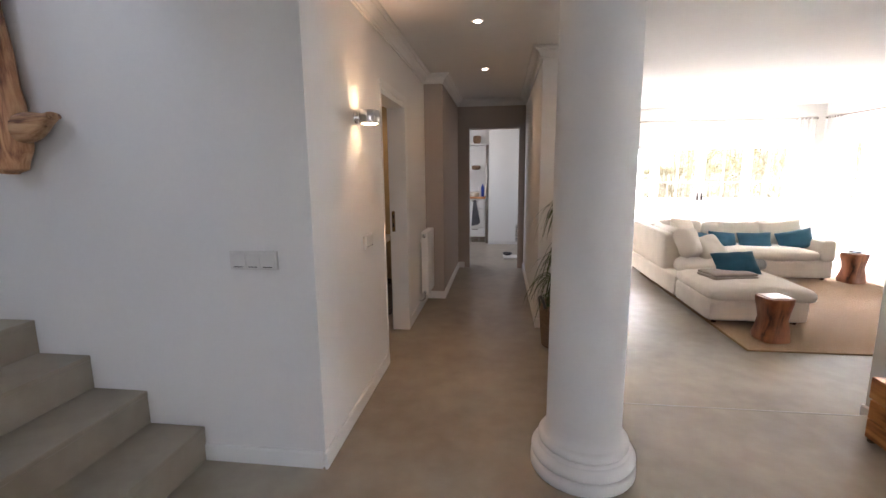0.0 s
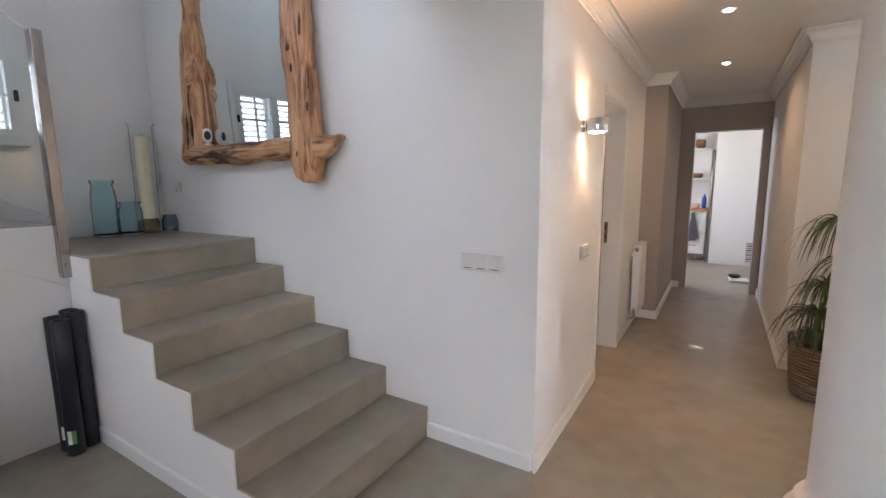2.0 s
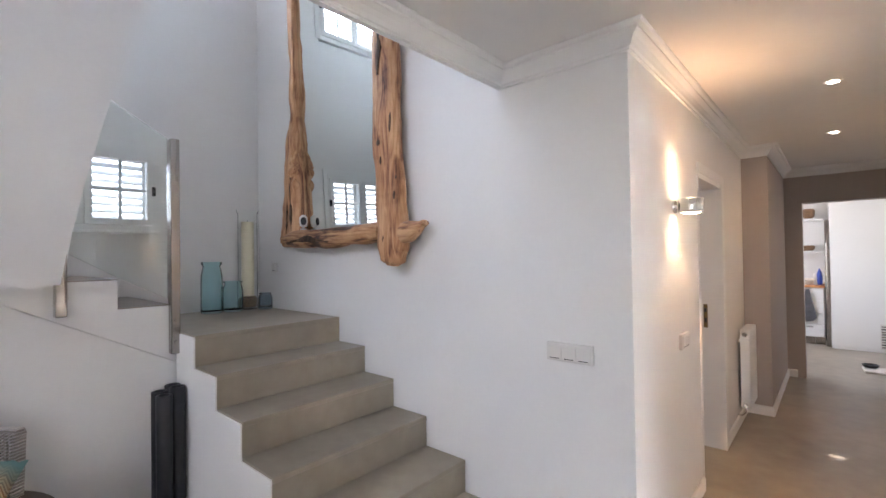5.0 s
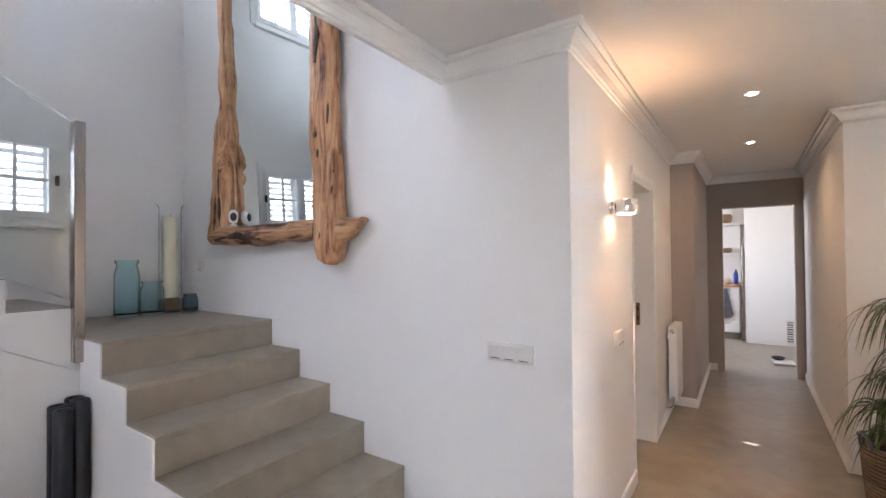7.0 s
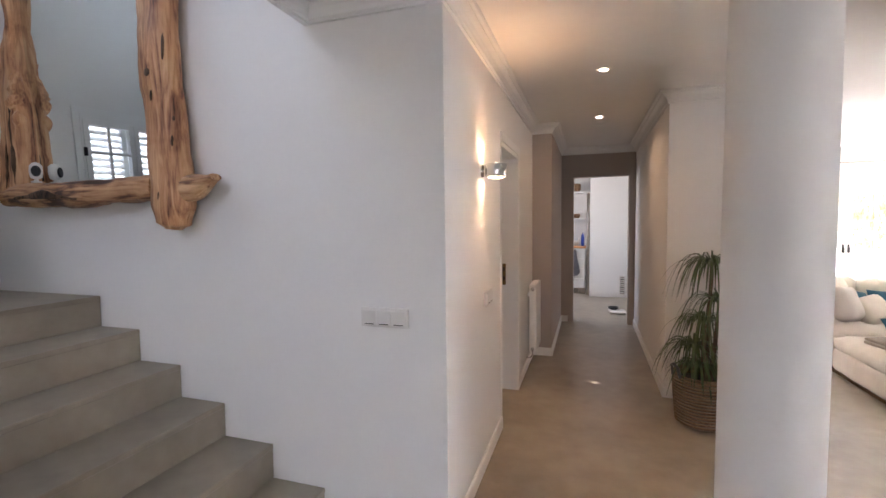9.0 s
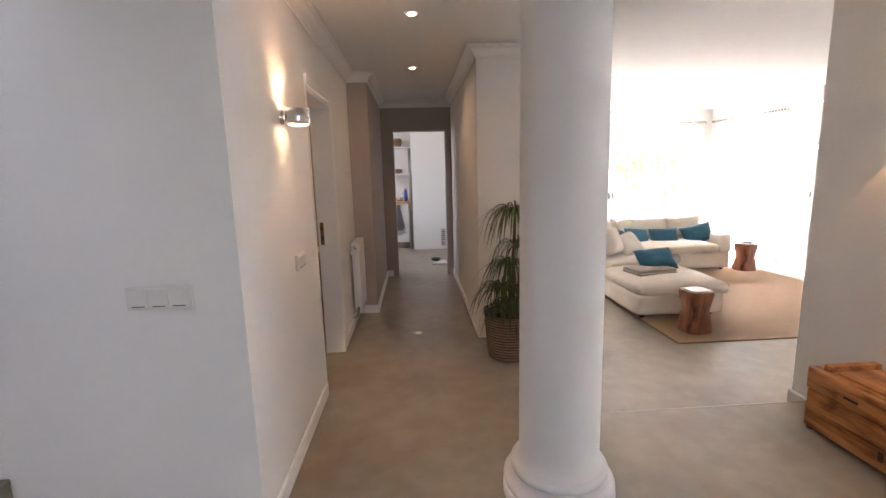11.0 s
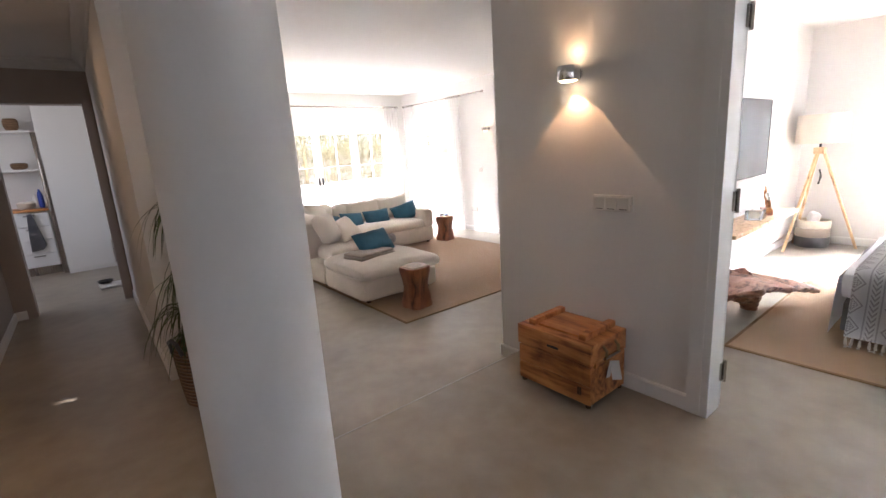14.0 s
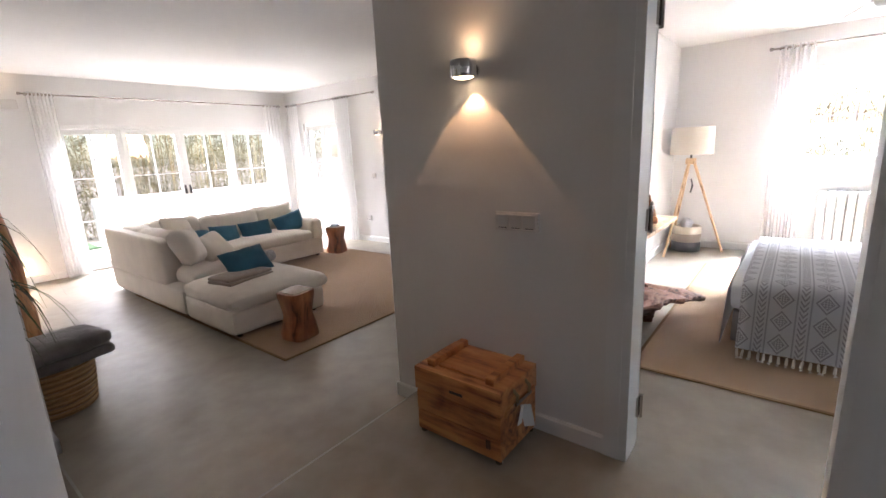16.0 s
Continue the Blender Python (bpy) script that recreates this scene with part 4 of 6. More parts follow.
wood("branch_stub", [(-2.02, Y, 1.62), (-1.95, Y, 1.64), (-1.82, Y, 1.685)], [(0.06, 0.05), (0.068, 0.05), (0.012, 0.03)], DRIFT_H, "pointed branch end", rough=0.008, freq=5, across=Vector((0, 0, 1)))
cam_thing = thing("security_camera", -3.112, 1.888, 1.706, 60, "small white indoor camera standing on the mirror frame", "camera")
part("housing", lathe([(0.012, 0.02), (0.026, 0.028), (0.031, 0.06), (0.029, 0.095), (0.016, 0.112), (0.004, 0.115)], 20), PLASTIC, cam_thing, smooth=60)
part("stand", lathe([(0.024, 0), (0.026, 0.006), (0.010, 0.012), (0.009, 0.022)], 20), PLASTIC, cam_thing)
bm = lathe([(0.001, 0.0), (0.019, 0.001), (0.021, 0.006), (0.018, 0.012)], 18)
bm.transform(pose(0.0, -0.022, 0.064, 90, 0, 0) @ Matrix.Diagonal((1.05, 1.5, 1, 1)))
part("lens", bm, BLACK, cam_thing, "black lens face")


# ---------- glass jars and candle on the landing ----------
def jar(x, y, h, r, neck, material, label, kind="vase"):
    v = thing(kind, x, y, RISE * 6 + 0.006, 0, label, "vase")
    prof = [(r * 0.9, 0), (r, 0.012), (r * 1.0, h * 0.25), (r * 0.97, h * 0.3), (r * 1.0, h * 0.36), (r * 0.98, h * 0.72), (r * 0.9, h * 0.82), (neck * 0.95, h * 0.90), (neck, h * 0.93), (neck * 1.12, h * 0.96),
            (neck * 1.12, h), (neck * 0.98, h), (neck * 0.84, h * 0.92), (r * 0.80, h * 0.80), (r * 0.88, h * 0.70), (r * 0.88, 0.03), (r * 0.6, 0.018)]
    part("body", lathe(prof, 36), material, v, smooth=50).visible_shadow = False
    return v


jar(-3.83, 1.49, 0.41, 0.082, 0.068, AQUA, "tall aqua glass jar on the landing")
jar(-3.80, 1.645, 0.25, 0.080, 0.066, AQUA, "short aqua glass jar on the landing")
jar(-3.72, 1.885, 0.14, 0.058, 0.045, SLATE, "small slate blue glass jar on the landing")
cyl = thing("candle_vase", -3.86, 1.80, RISE * 6 + 0.006, 0, "tall clear glass cylinder holding an ivory pillar candle", "candle holder")
g = part("glass_cylinder", lathe([(0.076, 0), (0.078, 0.01), (0.078, 0.82), (0.095, 0.845), (0.093, 0.847), (0.0745, 0.822), (0.0745, 0.018), (0.05, 0.014)], 40), clear_glass("cylinder_glass", (0.99, 1.0, 0.99), 0.0, 1.07), cyl, smooth=50)
g.visible_shadow = False
part("candle", lathe([(0.050, 0.10), (0.051, 0.12), (0.050, 0.74), (0.047, 0.75), (0.03, 0.742), (0.008, 0.738)], 32), WAX, cyl, "ivory pillar candle", smooth=40)
bm = bmesh.new()
tube(bm, [(0, 0, 0.738), (0.002, 0, 0.752), (0.006, 0, 0.765)], 0.002, 6)
part("wick", bm, BLACK, cyl)
part("pebbles", lathe([(0.06, 0.018), (0.072, 0.03), (0.0725, 0.09), (0.06, 0.112), (0.03, 0.108)], 28), PEBBLE, cyl, "bed of brown pebbles", smooth=60)


# ---------- switches and sockets ----------
def switch(name, m, n, w, h, label):
    """A switch plate in its own xz plane, facing -y."""
    s = new(name)
    s.matrix_basis = m
    tagged(s, label, "light switch")
    part("plate", rbox((-w / 2, -0.017, -h / 2), (w / 2, 0.0, h / 2), 0.0025, 2), PLASTIC, s)
    for i in range(n):
        a = -w / 2 + 0.008 + i * (w - 0.016) / n
        b = a + (w - 0.016) / n - 0.002
        r = part("rocker", rbox((a, -0.0215, -h / 2 + 0.009), (b, -0.016, h / 2 - 0.009), 0.0015, 1), PLASTIC, s, at=pose(0, 0, 0, 1.5, 0, 0))
        # Dark strip whose colour stands for the shaded gap at the rocker's foot.
        part("rocker_gap_dash", boxes(((a + 0.012, -0.0222, -h / 2 + 0.013), (b - 0.012, -0.0216, -h / 2 + 0.0165))), DARK, r, smooth=None)
    return s


switch("light_switch", pose(-0.975, 1.97, 1.032), 3, 0.228, 0.086, "white triple light switch on the stair wall")
switch("light_switch", pose(2.418, 2.14, 1.03, 0, 0, -90), 3, 0.222, 0.086, "white triple light switch over the wooden chest")
switch("light_switch", pose(-0.69, 2.77, 1.0, 0, 0, 90), 2, 0.16, 0.083, "white double light switch on the corridor wall")
switch("light_switch", pose(-3.70, 1.97, 1.41), 1, 0.075, 0.083, "small white switch above the landing")
switch("wall_socket", pose(5.84, 6.93, 0.28, 0, 0, -90), 2, 0.15, 0.083, "white double socket on the living room wall")
switch("light_switch", pose(5.84, 6.72, 1.0, 0, 0, -90), 1, 0.083, 0.083, "white light switch in the living room")


# ---------- wall sconces and downlights ----------
GOLD = (1.0, 0.56, 0.27)


def sconce(x, y, z, rz, label, power, edge=0.0, up=0.3):
    """A chrome half drum on a short arm, lit through lenses at top and bottom; local -y points away from the wall."""
    s = thing("wall_lamp", x, y, z, rz, label, "wall lamp", "chrome wall lamps")
    bm = lathe([(0.001, 0), (0.034, 0.0), (0.036, 0.006), (0.034, 0.012)], 28)
    bm.transform(pose(0, 0, 0, 90, 0, 0))
    part("wall_plate", bm, CHROME, s)
    bm = bmesh.new()
    tube(bm, [(0, -0.01, 0), (0, -0.05, 0)], 0.011, 12)
    part("arm", bm, CHROME, s)
    part("drum", lathe([(0.052, -0.034), (0.058, -0.037), (0.060, -0.034), (0.060, 0.034), (0.058, 0.037), (0.052, 0.034), (0.050, 0.030), (0.050, -0.030)], 40), CHROME, s, "polished chrome drum",
         smooth=50, at=pose(0, -0.085, 0))
    for sg, nm in ((1, "upper_lens"), (-1, "lower_lens")):
        prof = [(0.049, 0.024), (0.046, 0.035), (0.034, 0.040), (0.018, 0.0425), (0.002, 0.043)]
        bm = lathe(prof, 32)
        if sg < 0:
            bm.transform(Matrix.Diagonal((1, 1, -1, 1)))
        part(nm, bm, BULB, s, "lit frosted lens", smooth=70, at=pose(0, -0.085, 0))
    m = pose(x, y, z, 0, 0, rz)
    for sg in (1, -1):
        p = m @ Vector((0, -0.045, sg * 0.056))
        q = m @ Vector((0, -0.02, sg * 1.0))
        lamp("wall_lamp_beam", "SPOT", power if sg < 0 else power * up, GOLD, look(p, q), spot=(86, 0.25) if sg < 0 else (120, 1.0), radius=0.006)
    if edge:
        for k in (-1, 1):
            lamp("wall_lamp_edge_beam", "SPOT", power * edge, GOLD, look(m @ Vector((k * 0.02, -0.011, -0.060)), m @ Vector((k * 0.335, -0.0, -0.46))), spot=(8.0, 1.0), radius=0.003)
    return s


sconce(-0.69, 2.64, 1.735, 90, "chrome wall lamp lit warm above and below on the corridor wall", 3.3, 4.0, 0.7)
sconce(2.418, 2.36, 1.712, -90, "chrome wall lamp lit warm above and below over the chest", 2.8, 5.5, 0.25)
sconce(5.84, 6.49, 1.69, -90, "chrome wall lamp lit warm beside the garden door", 1.0)


def downlight(x, y, z, power):
    d = thing("downlight", x, y, z, 0, "small lit recessed ceiling spotlight", "ceiling light", "recessed spotlights")
    part("rim", lathe([(0.026, -0.004), (0.036, -0.006), (0.041, -0.003), (0.042, 0.0)], 28), PLASTIC, d)
    part("bulb", lathe([(0.001, -0.0075), (0.020, -0.0075), (0.026, -0.005)], 24), SPOT, d, "glowing bulb")
    lamp("downlight_beam", "SPOT", power, (1.0, 0.66, 0.38), look((x, y, z - 0.02), (x, y, 0)), spot=(165, 1.0), radius=0.09)


downlight(-0.03, 3.38, CE, 5)
downlight(-0.03, 4.83, CE, 5)


# ---------- corridor radiator ----------
def radiator(x, y, z, rz, n, h, label, step=0.08):
    """Ribbed panel radiator; local x along the wall, -y into the room."""
    r = thing("radiator", x, y, z, rz, label, "radiator")
    one = mesh_of(rbox((0.006, -0.095, 0.0), (step - 0.006, -0.02, h), 0.012, 3), "rib", WHITE, 40)
    for i in range(n):
        o = new("rib", one)
        o.parent, o.matrix_basis = r, pose(i * step, 0, 0)
    part("back_panel", boxes(((0.004, -0.035, 0.02), (n * step - 0.004, -0.022, h - 0.02))), WHITE, r, smooth=None)
    for zz in (0.04, h - 0.04):
        bm = bmesh.new()
        tube(bm, [(-0.012, -0.058, zz), (n * step + 0.012, -0.058, zz)], 0.014, 12)
        part("header_pipe", bm, WHITE, r)
    for bx0 in (step * 0.5, step * (n - 0.7)):
        part("bracket", boxes(((bx0, -0.03, h - 0.12), (bx0 + 0.02, 0.0, h - 0.09))), WHITE, r, smooth=None)
    bm = lathe([(0.017, 0), (0.019, 0.004), (0.019, 0.016), (0.012, 0.022), (0.009, 0.034)], 16)
    bm.transform(pose(-0.012, -0.058, h - 0.04, 0, -90, 0))
    part("air_vent_plug", bm, CHROME, r, "chrome air vent plug")
    bm = lathe([(0.012, 0), (0.016, 0.005), (0.016, 0.028), (0.010, 0.034)], 16)
    bm.transform(pose(-0.015, -0.058, 0.04, 0, -90, 0))
    v = part("valve", bm, CHROME, r, "chrome valve")
    bm = bmesh.new()
    tube(bm, [(-0.03, -0.058, 0.04), (-0.032, -0.058, -0.02), (-0.032, -0.03, -0.05), (-0.032, 0.0, -0.05)], 0.008, 10)
    part("pipe", bm, CHROME, v)
    return r


radiator(-0.69, 4.56, 0.155, 90, 5, 0.67, "white ribbed radiator on the corridor wall")


# ---------- potted plant by the column ----------
def basket_shell(r0, r1, h, rings=9):
    prof = [(r0 * 0.92, 0.0)]
    for i in range(rings):
        t = i / rings
        r = r0 + (r1 - r0) * math.sin(t * math.pi / 2)
        prof += [(r - 0.003, h * t + 0.004), (r + 0.004, h * (t + 0.5 / rings)), (r - 0.003, h * (t + 1 / rings) - 0.004)]
    prof += [(r1 - 0.004, h), (r1 - 0.016, h - 0.004), (r0 - 0.015, 0.02), (r0 * 0.5, 0.015)]
    return lathe(prof, 40)


def blade_leaves(bm, base, count, length, up, seed, width=0.0075):
    """Long arching strap leaves from one point."""
    rnd = random.Random(seed)
    for i in range(count):
        a = rnd.uniform(0, 2 * math.pi)
        ln = length * rnd.uniform(0.6, 1.05)
        rise = up * rnd.uniform(0.35, 1.0)
        out = rnd.uniform(0.55, 1.0)
        d = Vector((math.cos(a), math.sin(a), 0))
        s = Vector((-d.y, d.x, 0))
        prev = None
        for k in range(8):
            t = k / 7
            p = Vector(base) + d * ln * out * (t - 0.22 * t * t) + Vector((0, 0, rise * ln * (2.1 * t - 3.2 * t * t)))
            p += Vector((0, 0, rnd.uniform(-0.004, 0.004)))
            w = width * (0.7 + 0.6 * t) * (1 - t) ** 0.6 + 0.0008
            row = (bm.verts.new(p - s * w), bm.verts.new(p + Vector((0, 0, -w * 0.5))), bm.verts.new(p + s * w))
            if prev:
                bm.faces.new((prev[0], prev[1], row[1], row[0]))
                bm.faces.new((prev[1], prev[2], row[2], row[1]))
            prev = row
    return bm


plant = thing("potted_plant", 0.66, 3.70, 0, 0, "tall strap-leaved dragon plant in a woven seagrass basket", "plant")
pot = part("basket", basket_shell(0.165, 0.19, 0.36, 16), WICKER, plant, "round woven seagrass basket", smooth=60)
for a in (200, 20):
    bm = bmesh.new()
    c, s = math.cos(radians(a)), math.sin(radians(a))
    tube(bm, [(0.185 * c - 0.05 * s, 0.185 * s + 0.05 * c, 0.34), (0.20 * c - 0.04 * s, 0.20 * s + 0.04 * c, 0.41), (0.205 * c, 0.205 * s, 0.43), (0.20 * c + 0.04 * s, 0.20 * s - 0.04 * c, 0.41), (0.185 * c + 0.05 * s, 0.185 * s - 0.05 * c, 0.34)], 0.011, 8)
    part("handle", bm, GREYCLOTH, pot, "dark wrapped handle")
part("soil", lathe([(0.16, 0.28), (0.162, 0.30), (0.08, 0.315), (0.01, 0.31)], 24), SOIL, plant)
for i, (px, py, h, n, ln) in enumerate(((0.05, 0.03, 1.12, 62, 0.50), (0.0, -0.03, 0.72, 52, 0.44), (-0.05, 0.04, 0.52, 70, 0.44), (0.09, -0.02, 0.86, 44, 0.48), (-0.02, 0.0, 0.40, 70, 0.36))):
    if h > 0.5:
        bm = bmesh.new()
        tube(bm, [(px * 0.5, py * 0.5, 0.29), (px * 0.8, py * 0.8, 0.29 + (h - 0.29) * 0.5), (px, py, h)], [0.017, 0.014, 0.011], 8)
        part("stem", bm, BARK, plant, "thin bare stem")
    part("leaf_rosette", blade_leaves(bmesh.new(), (px, py, h), n, ln, 0.62, 11 + i), LEAF, plant, "arching narrow green leaves", smooth=60)


# ---------- rubber rolls and rattan chair under the stairs ----------
for i, (x, y, h) in enumerate(((-2.975, 0.936, 0.76), (-2.938, 0.858, 0.745), (-2.891, 0.934, 0.765), (-2.852, 0.856, 0.74))):
    r = thing("rubber_roll", x, y, 0, i * 40, "upright black rubber pipe roll leaning in the stair corner", "pipe", "bundle of black rolls")
    part("tube", lathe([(0.038, 0), (0.041, 0.003), (0.041, h - 0.003), (0.038, h), (0.029, h), (0.027, h - 0.004), (0.027, 0.01)], 28), RUBBER, r, smooth=50)
    if i in (1, 3):
        for a0, mt in ((-62 - i * 40, PAPER), (-35 - i * 40, mat("green_label", (0.12, 0.30, 0.10), rough=0.6, var=0.05, bump=0))):
            bm = bmesh.new()
            v = [[bm.verts.new((rr * math.cos(radians(a0 + 27 * k / 5)), rr * math.sin(radians(a0 + 27 * k / 5)), z)) for k in range(6) for z in (0.07, 0.145)] for rr in (0.0414, 0.0420)]
            for k in range(5):
                bm.faces.new((v[1][2 * k], v[1][2 * k + 2], v[1][2 * k + 3], v[1][2 * k + 1]))
                bm.faces.new((v[0][2 * k], v[0][2 * k + 1], v[0][2 * k + 3], v[0][2 * k + 2]))
            part("label", bm, mt, r, "printed paper label")


def zigzag_mat():
    """Zigzag woven stripes over a teal to sand fade."""
    m = mat("zigzag_weave", (0.4, 0.3, 0.2), rough=0.9, var=0.05, fine=200, bump=0.3)
    nt = m.node_tree
    b = nt.nodes["Principled BSDF"]
    tc = nt.nodes.new("ShaderNodeTexCoord")
    sp = nt.nodes.new("ShaderNodeSeparateXYZ")
    nt.links.new(tc.outputs["Object"], sp.inputs[0])

    def op(kind, a, c):
        n = nt.nodes.new("ShaderNodeMath")
        n.operation = kind
        for i, q in enumerate((a, c)):
            if isinstance(q, (int, float)):
                n.inputs[i].default_value = q
            else:
                nt.links.new(q, n.inputs[i])
        return n.outputs[0]

    zig = op("PINGPONG", op("ADD", sp.outputs[0], 2.0), 0.017)
    v = op("ADD", op("MULTIPLY", zig, 1.6), sp.outputs[2])
    r = nt.nodes.new("ShaderNodeValToRGB")
    r.color_ramp.interpolation = "CONSTANT"
    els = r.color_ramp.elements
    cols = [(0.28, 0.14, 0.055), (0.42, 0.32, 0.19), (0.24, 0.155, 0.08), (0.44, 0.34, 0.20), (0.33, 0.19, 0.085)]
    els[0].color, els[1].color = (*cols[0], 1), (0.50, 0.36, 0.2, 1)
    els[1].position = 0.82
    for i, c in enumerate(cols[1:]):
        els.new(0.18 + 0.16 * i).color = (*c, 1)
    nt.links.new(op("FRACT", op("MULTIPLY", op("ADD", v, 2.0), 17.0), 0.0), r.inputs[0])
    fade = nt.nodes.new("ShaderNodeMapRange")
    fade.inputs[1].default_value, fade.inputs[2].default_value = -0.01, 0.13
    nt.links.new(sp.outputs[2], fade.inputs[0])
    mx = nt.nodes.new("ShaderNodeMix")
    mx.data_type = "RGBA"
    mx.inputs[7].default_value = (0.14, 0.27, 0.26, 1)
    nt.links.new(fade.outputs[0], mx.inputs[0])
    nt.links.new(r.outputs[0], mx.inputs[6])
    nt.links.new(mx.outputs[2], b.inputs["Base Color"])
    return m


chair = thing("rattan_armchair", -2.63, -0.03, 0, 0, "low grey rattan armchair with a brown seat pad", "armchair")
part("seat_base", lathe([(0.385, 0.02), (0.40, 0.03), (0.415, 0.20), (0.41, 0.375), (0.395, 0.385), (0.2, 0.385)], 48), RATTAN, chair, "round woven rattan base", smooth=50)
rib_mesh = mesh_of(boxes(((-0.004, -0.003, 0.03), (0.004, 0.005, 0.37))), "stake", RATTAN)
for i in range(72):
    a = 2 * math.pi * i / 72
    o = new("stake", rib_mesh)
    o.parent, o.matrix_basis = chair, pose(0.411 * math.cos(a), 0.411 * math.sin(a), 0, 0, 0, math.degrees(a) + 90)
part("seat_pad", lathe([(0.39, 0.386), (0.408, 0.395), (0.412, 0.415), (0.405, 0.434), (0.38, 0.442), (0.15, 0.446), (0.01, 0.446)], 48), BROWNPAD, chair, "brown fabric seat pad", smooth=60)
bm = bmesh.new()
prev = None
for i in range(25):
    a = radians(118 + 150 * i / 24)
    row = [bm.verts.new((r * math.cos(a) * 0.93 - 0.0, r * math.sin(a) * 0.87, z)) for r, z in ((0.405, 0.38), (0.42, 0.72), (0.41, 0.745), (0.375, 0.745), (0.365, 0.72), (0.35, 0.38))]
    if prev:
        for k in range(6):
            bm.faces.new((prev[k], row[k], row[(k + 1) % 6], prev[(k + 1) % 6]))
    else:
        bm.faces.new(row[::-1])
    prev = row
bm.faces.new(prev)
part("backrest", bm, RATTAN, chair, "curved woven rattan back", smooth=50)
bst = mesh_of(boxes(((-0.0045, -0.004, 0.40), (0.0045, 0.004, 0.735))), "stake", RATTAN)
for i in range(34):
    a = radians(119 + 148 * i / 33)
    o = new("stake", bst)
    o.parent, o.matrix_basis = chair, pose(0.352 * math.cos(a) * 0.93, 0.352 * math.sin(a) * 0.87, 0, 0, 0, math.degrees(a) + 90)
cush = tagged(new("cushion", mesh_of(pillow(0.42, 0.36, 0.15, seed=4), "cushion", zigzag_mat(), 60)), "zigzag patterned cushion in teal and sand on the rattan chair", "cushion")
cush.matrix_basis = pose(-2.73, 0.04, 0.525, -66, 0, 66)
specs = thing("sunglasses", -2.50, 0.14, 0.447, 30, "dark folded sunglasses on the rattan chair", "sunglasses")
for sx in (-0.034, 0.034):
    bm = lathe([(0.001, 0), (0.024, 0.001), (0.026, 0.004), (0.001, 0.006)], 20)
    bm.transform(pose(sx, 0, 0.026, 82, 0, 0))
    part("lens", bm, BLACK, specs)
bm = bmesh.new()
tube(bm, [(-0.062, 0, 0.03), (-0.06, 0.06, 0.012), (0.02, 0.10, 0.006)], 0.004, 6)
tube(bm, [(0.062, 0, 0.03), (0.06, 0.05, 0.008), (-0.03, 0.075, 0.006)], 0.004, 6)
part("temples", bm, BLACK, specs)


# ---------- wooden chest in the hall ----------
chest = thing("wooden_chest", 2.232, 2.278, 0, 0, "small oiled pine chest with a battened lid and rope handles", "chest")
X0, X1, Y0, Y1 = -0.165, 0.165, -0.236, 0.236
for i, (za, zb) in enumerate(((0.022, 0.123), (0.128, 0.230))):
    part("front_plank", rbox((X0, Y0, za), (X0 + 0.018, Y1, zb), 0.002, 1), CHEST, chest)
    part("back_plank", rbox((X1 - 0.018, Y0, za), (X1, Y1, zb), 0.002, 1), CHEST, chest)
for s in (-1, 1):
    ya, yb = (Y0 + 0.001, Y0 + 0.02) if s < 0 else (Y1 - 0.02, Y1 - 0.001)
    part("side_panel", rbox((X0 + 0.018, ya, 0.022), (X1 - 0.018, yb, 0.230), 0.002, 1), CHEST, chest)
    yc = Y0 - 0.012 if s < 0 else Y1 - 0.006
    part("side_batten", rbox((X0 + 0.03, yc, 0.225), (X1 - 0.03, yc + 0.018, 0.262), 0.003, 1), CHEST, chest)
    bm = bmesh.new()
    yo = Y0 - 0.022 if s < 0 else Y1 + 0.022
    tube(bm, [(-0.07, yo, 0.262), (0.07, yo, 0.262)], 0.0085, 10)
    part("handle_bar", bm, STEEL, chest, "grey metal carrying bar")
    for q in (-0.055, 0.055):
        bm = bmesh.new()
        tube(bm, [(q, yo, 0.262), (q, yo - 0.004 * -s, 0.30), (q, (Y0 if s < 0 else Y1), 0.325)], 0.008, 8)
        part("rope", bm, CANE, chest, "twisted rope loop")
part("bottom", boxes(((X0 + 0.018, Y0 + 0.02, 0.022), (X1 - 0.018, Y1 - 0.02, 0.036))), CHEST, chest, smooth=None)
lid = part("lid", rbox((X0 - 0.006, Y0 - 0.006, 0.239), (X1 + 0.002, Y1 + 0.004, 0.356), 0.004, 2), CHEST, chest, "pine lid")
for y in (-0.165, 0.165):
    part("lid_batten", rbox((X0 + 0.03, y - 0.022, 0.354), (X1 - 0.012, y + 0.022, 0.39), 0.004, 1), CHEST, lid)
part("lid_panel", rbox((X0 + 0.05, -0.135, 0.355), (X1 - 0.03, 0.135, 0.368), 0.004, 1), CHEST, lid)
part("finger_slot", rbox((X0 - 0.008, -0.045, 0.277), (X0 - 0.002, 0.03, 0.291), 0.001, 1), DARK, lid, "dark finger slot")
part("knot", rbox((X0 - 0.003, -0.185, 0.065), (X0 + 0.002, -0.16, 0.11), 0.002, 1), BARK, chest, "dark knot in the plank")
for sx in (X0 + 0.02, X1 - 0.02):
    for sy in (Y0 + 0.02, Y1 - 0.02):
        part("foot", lathe([(0.014, 0), (0.017, 0.004), (0.017, 0.02), (0.012, 0.024)], 14, centre=(sx, sy)), STEEL, chest, "small metal foot")
part("tag", rbox((-0.026, -0.001, -0.092), (0.026, 0.001, 0.0), 0.0008, 1), PAPER, chest, "white card tag", at=pose(-0.006, Y0 - 0.026, 0.232, 6, 16, 8))
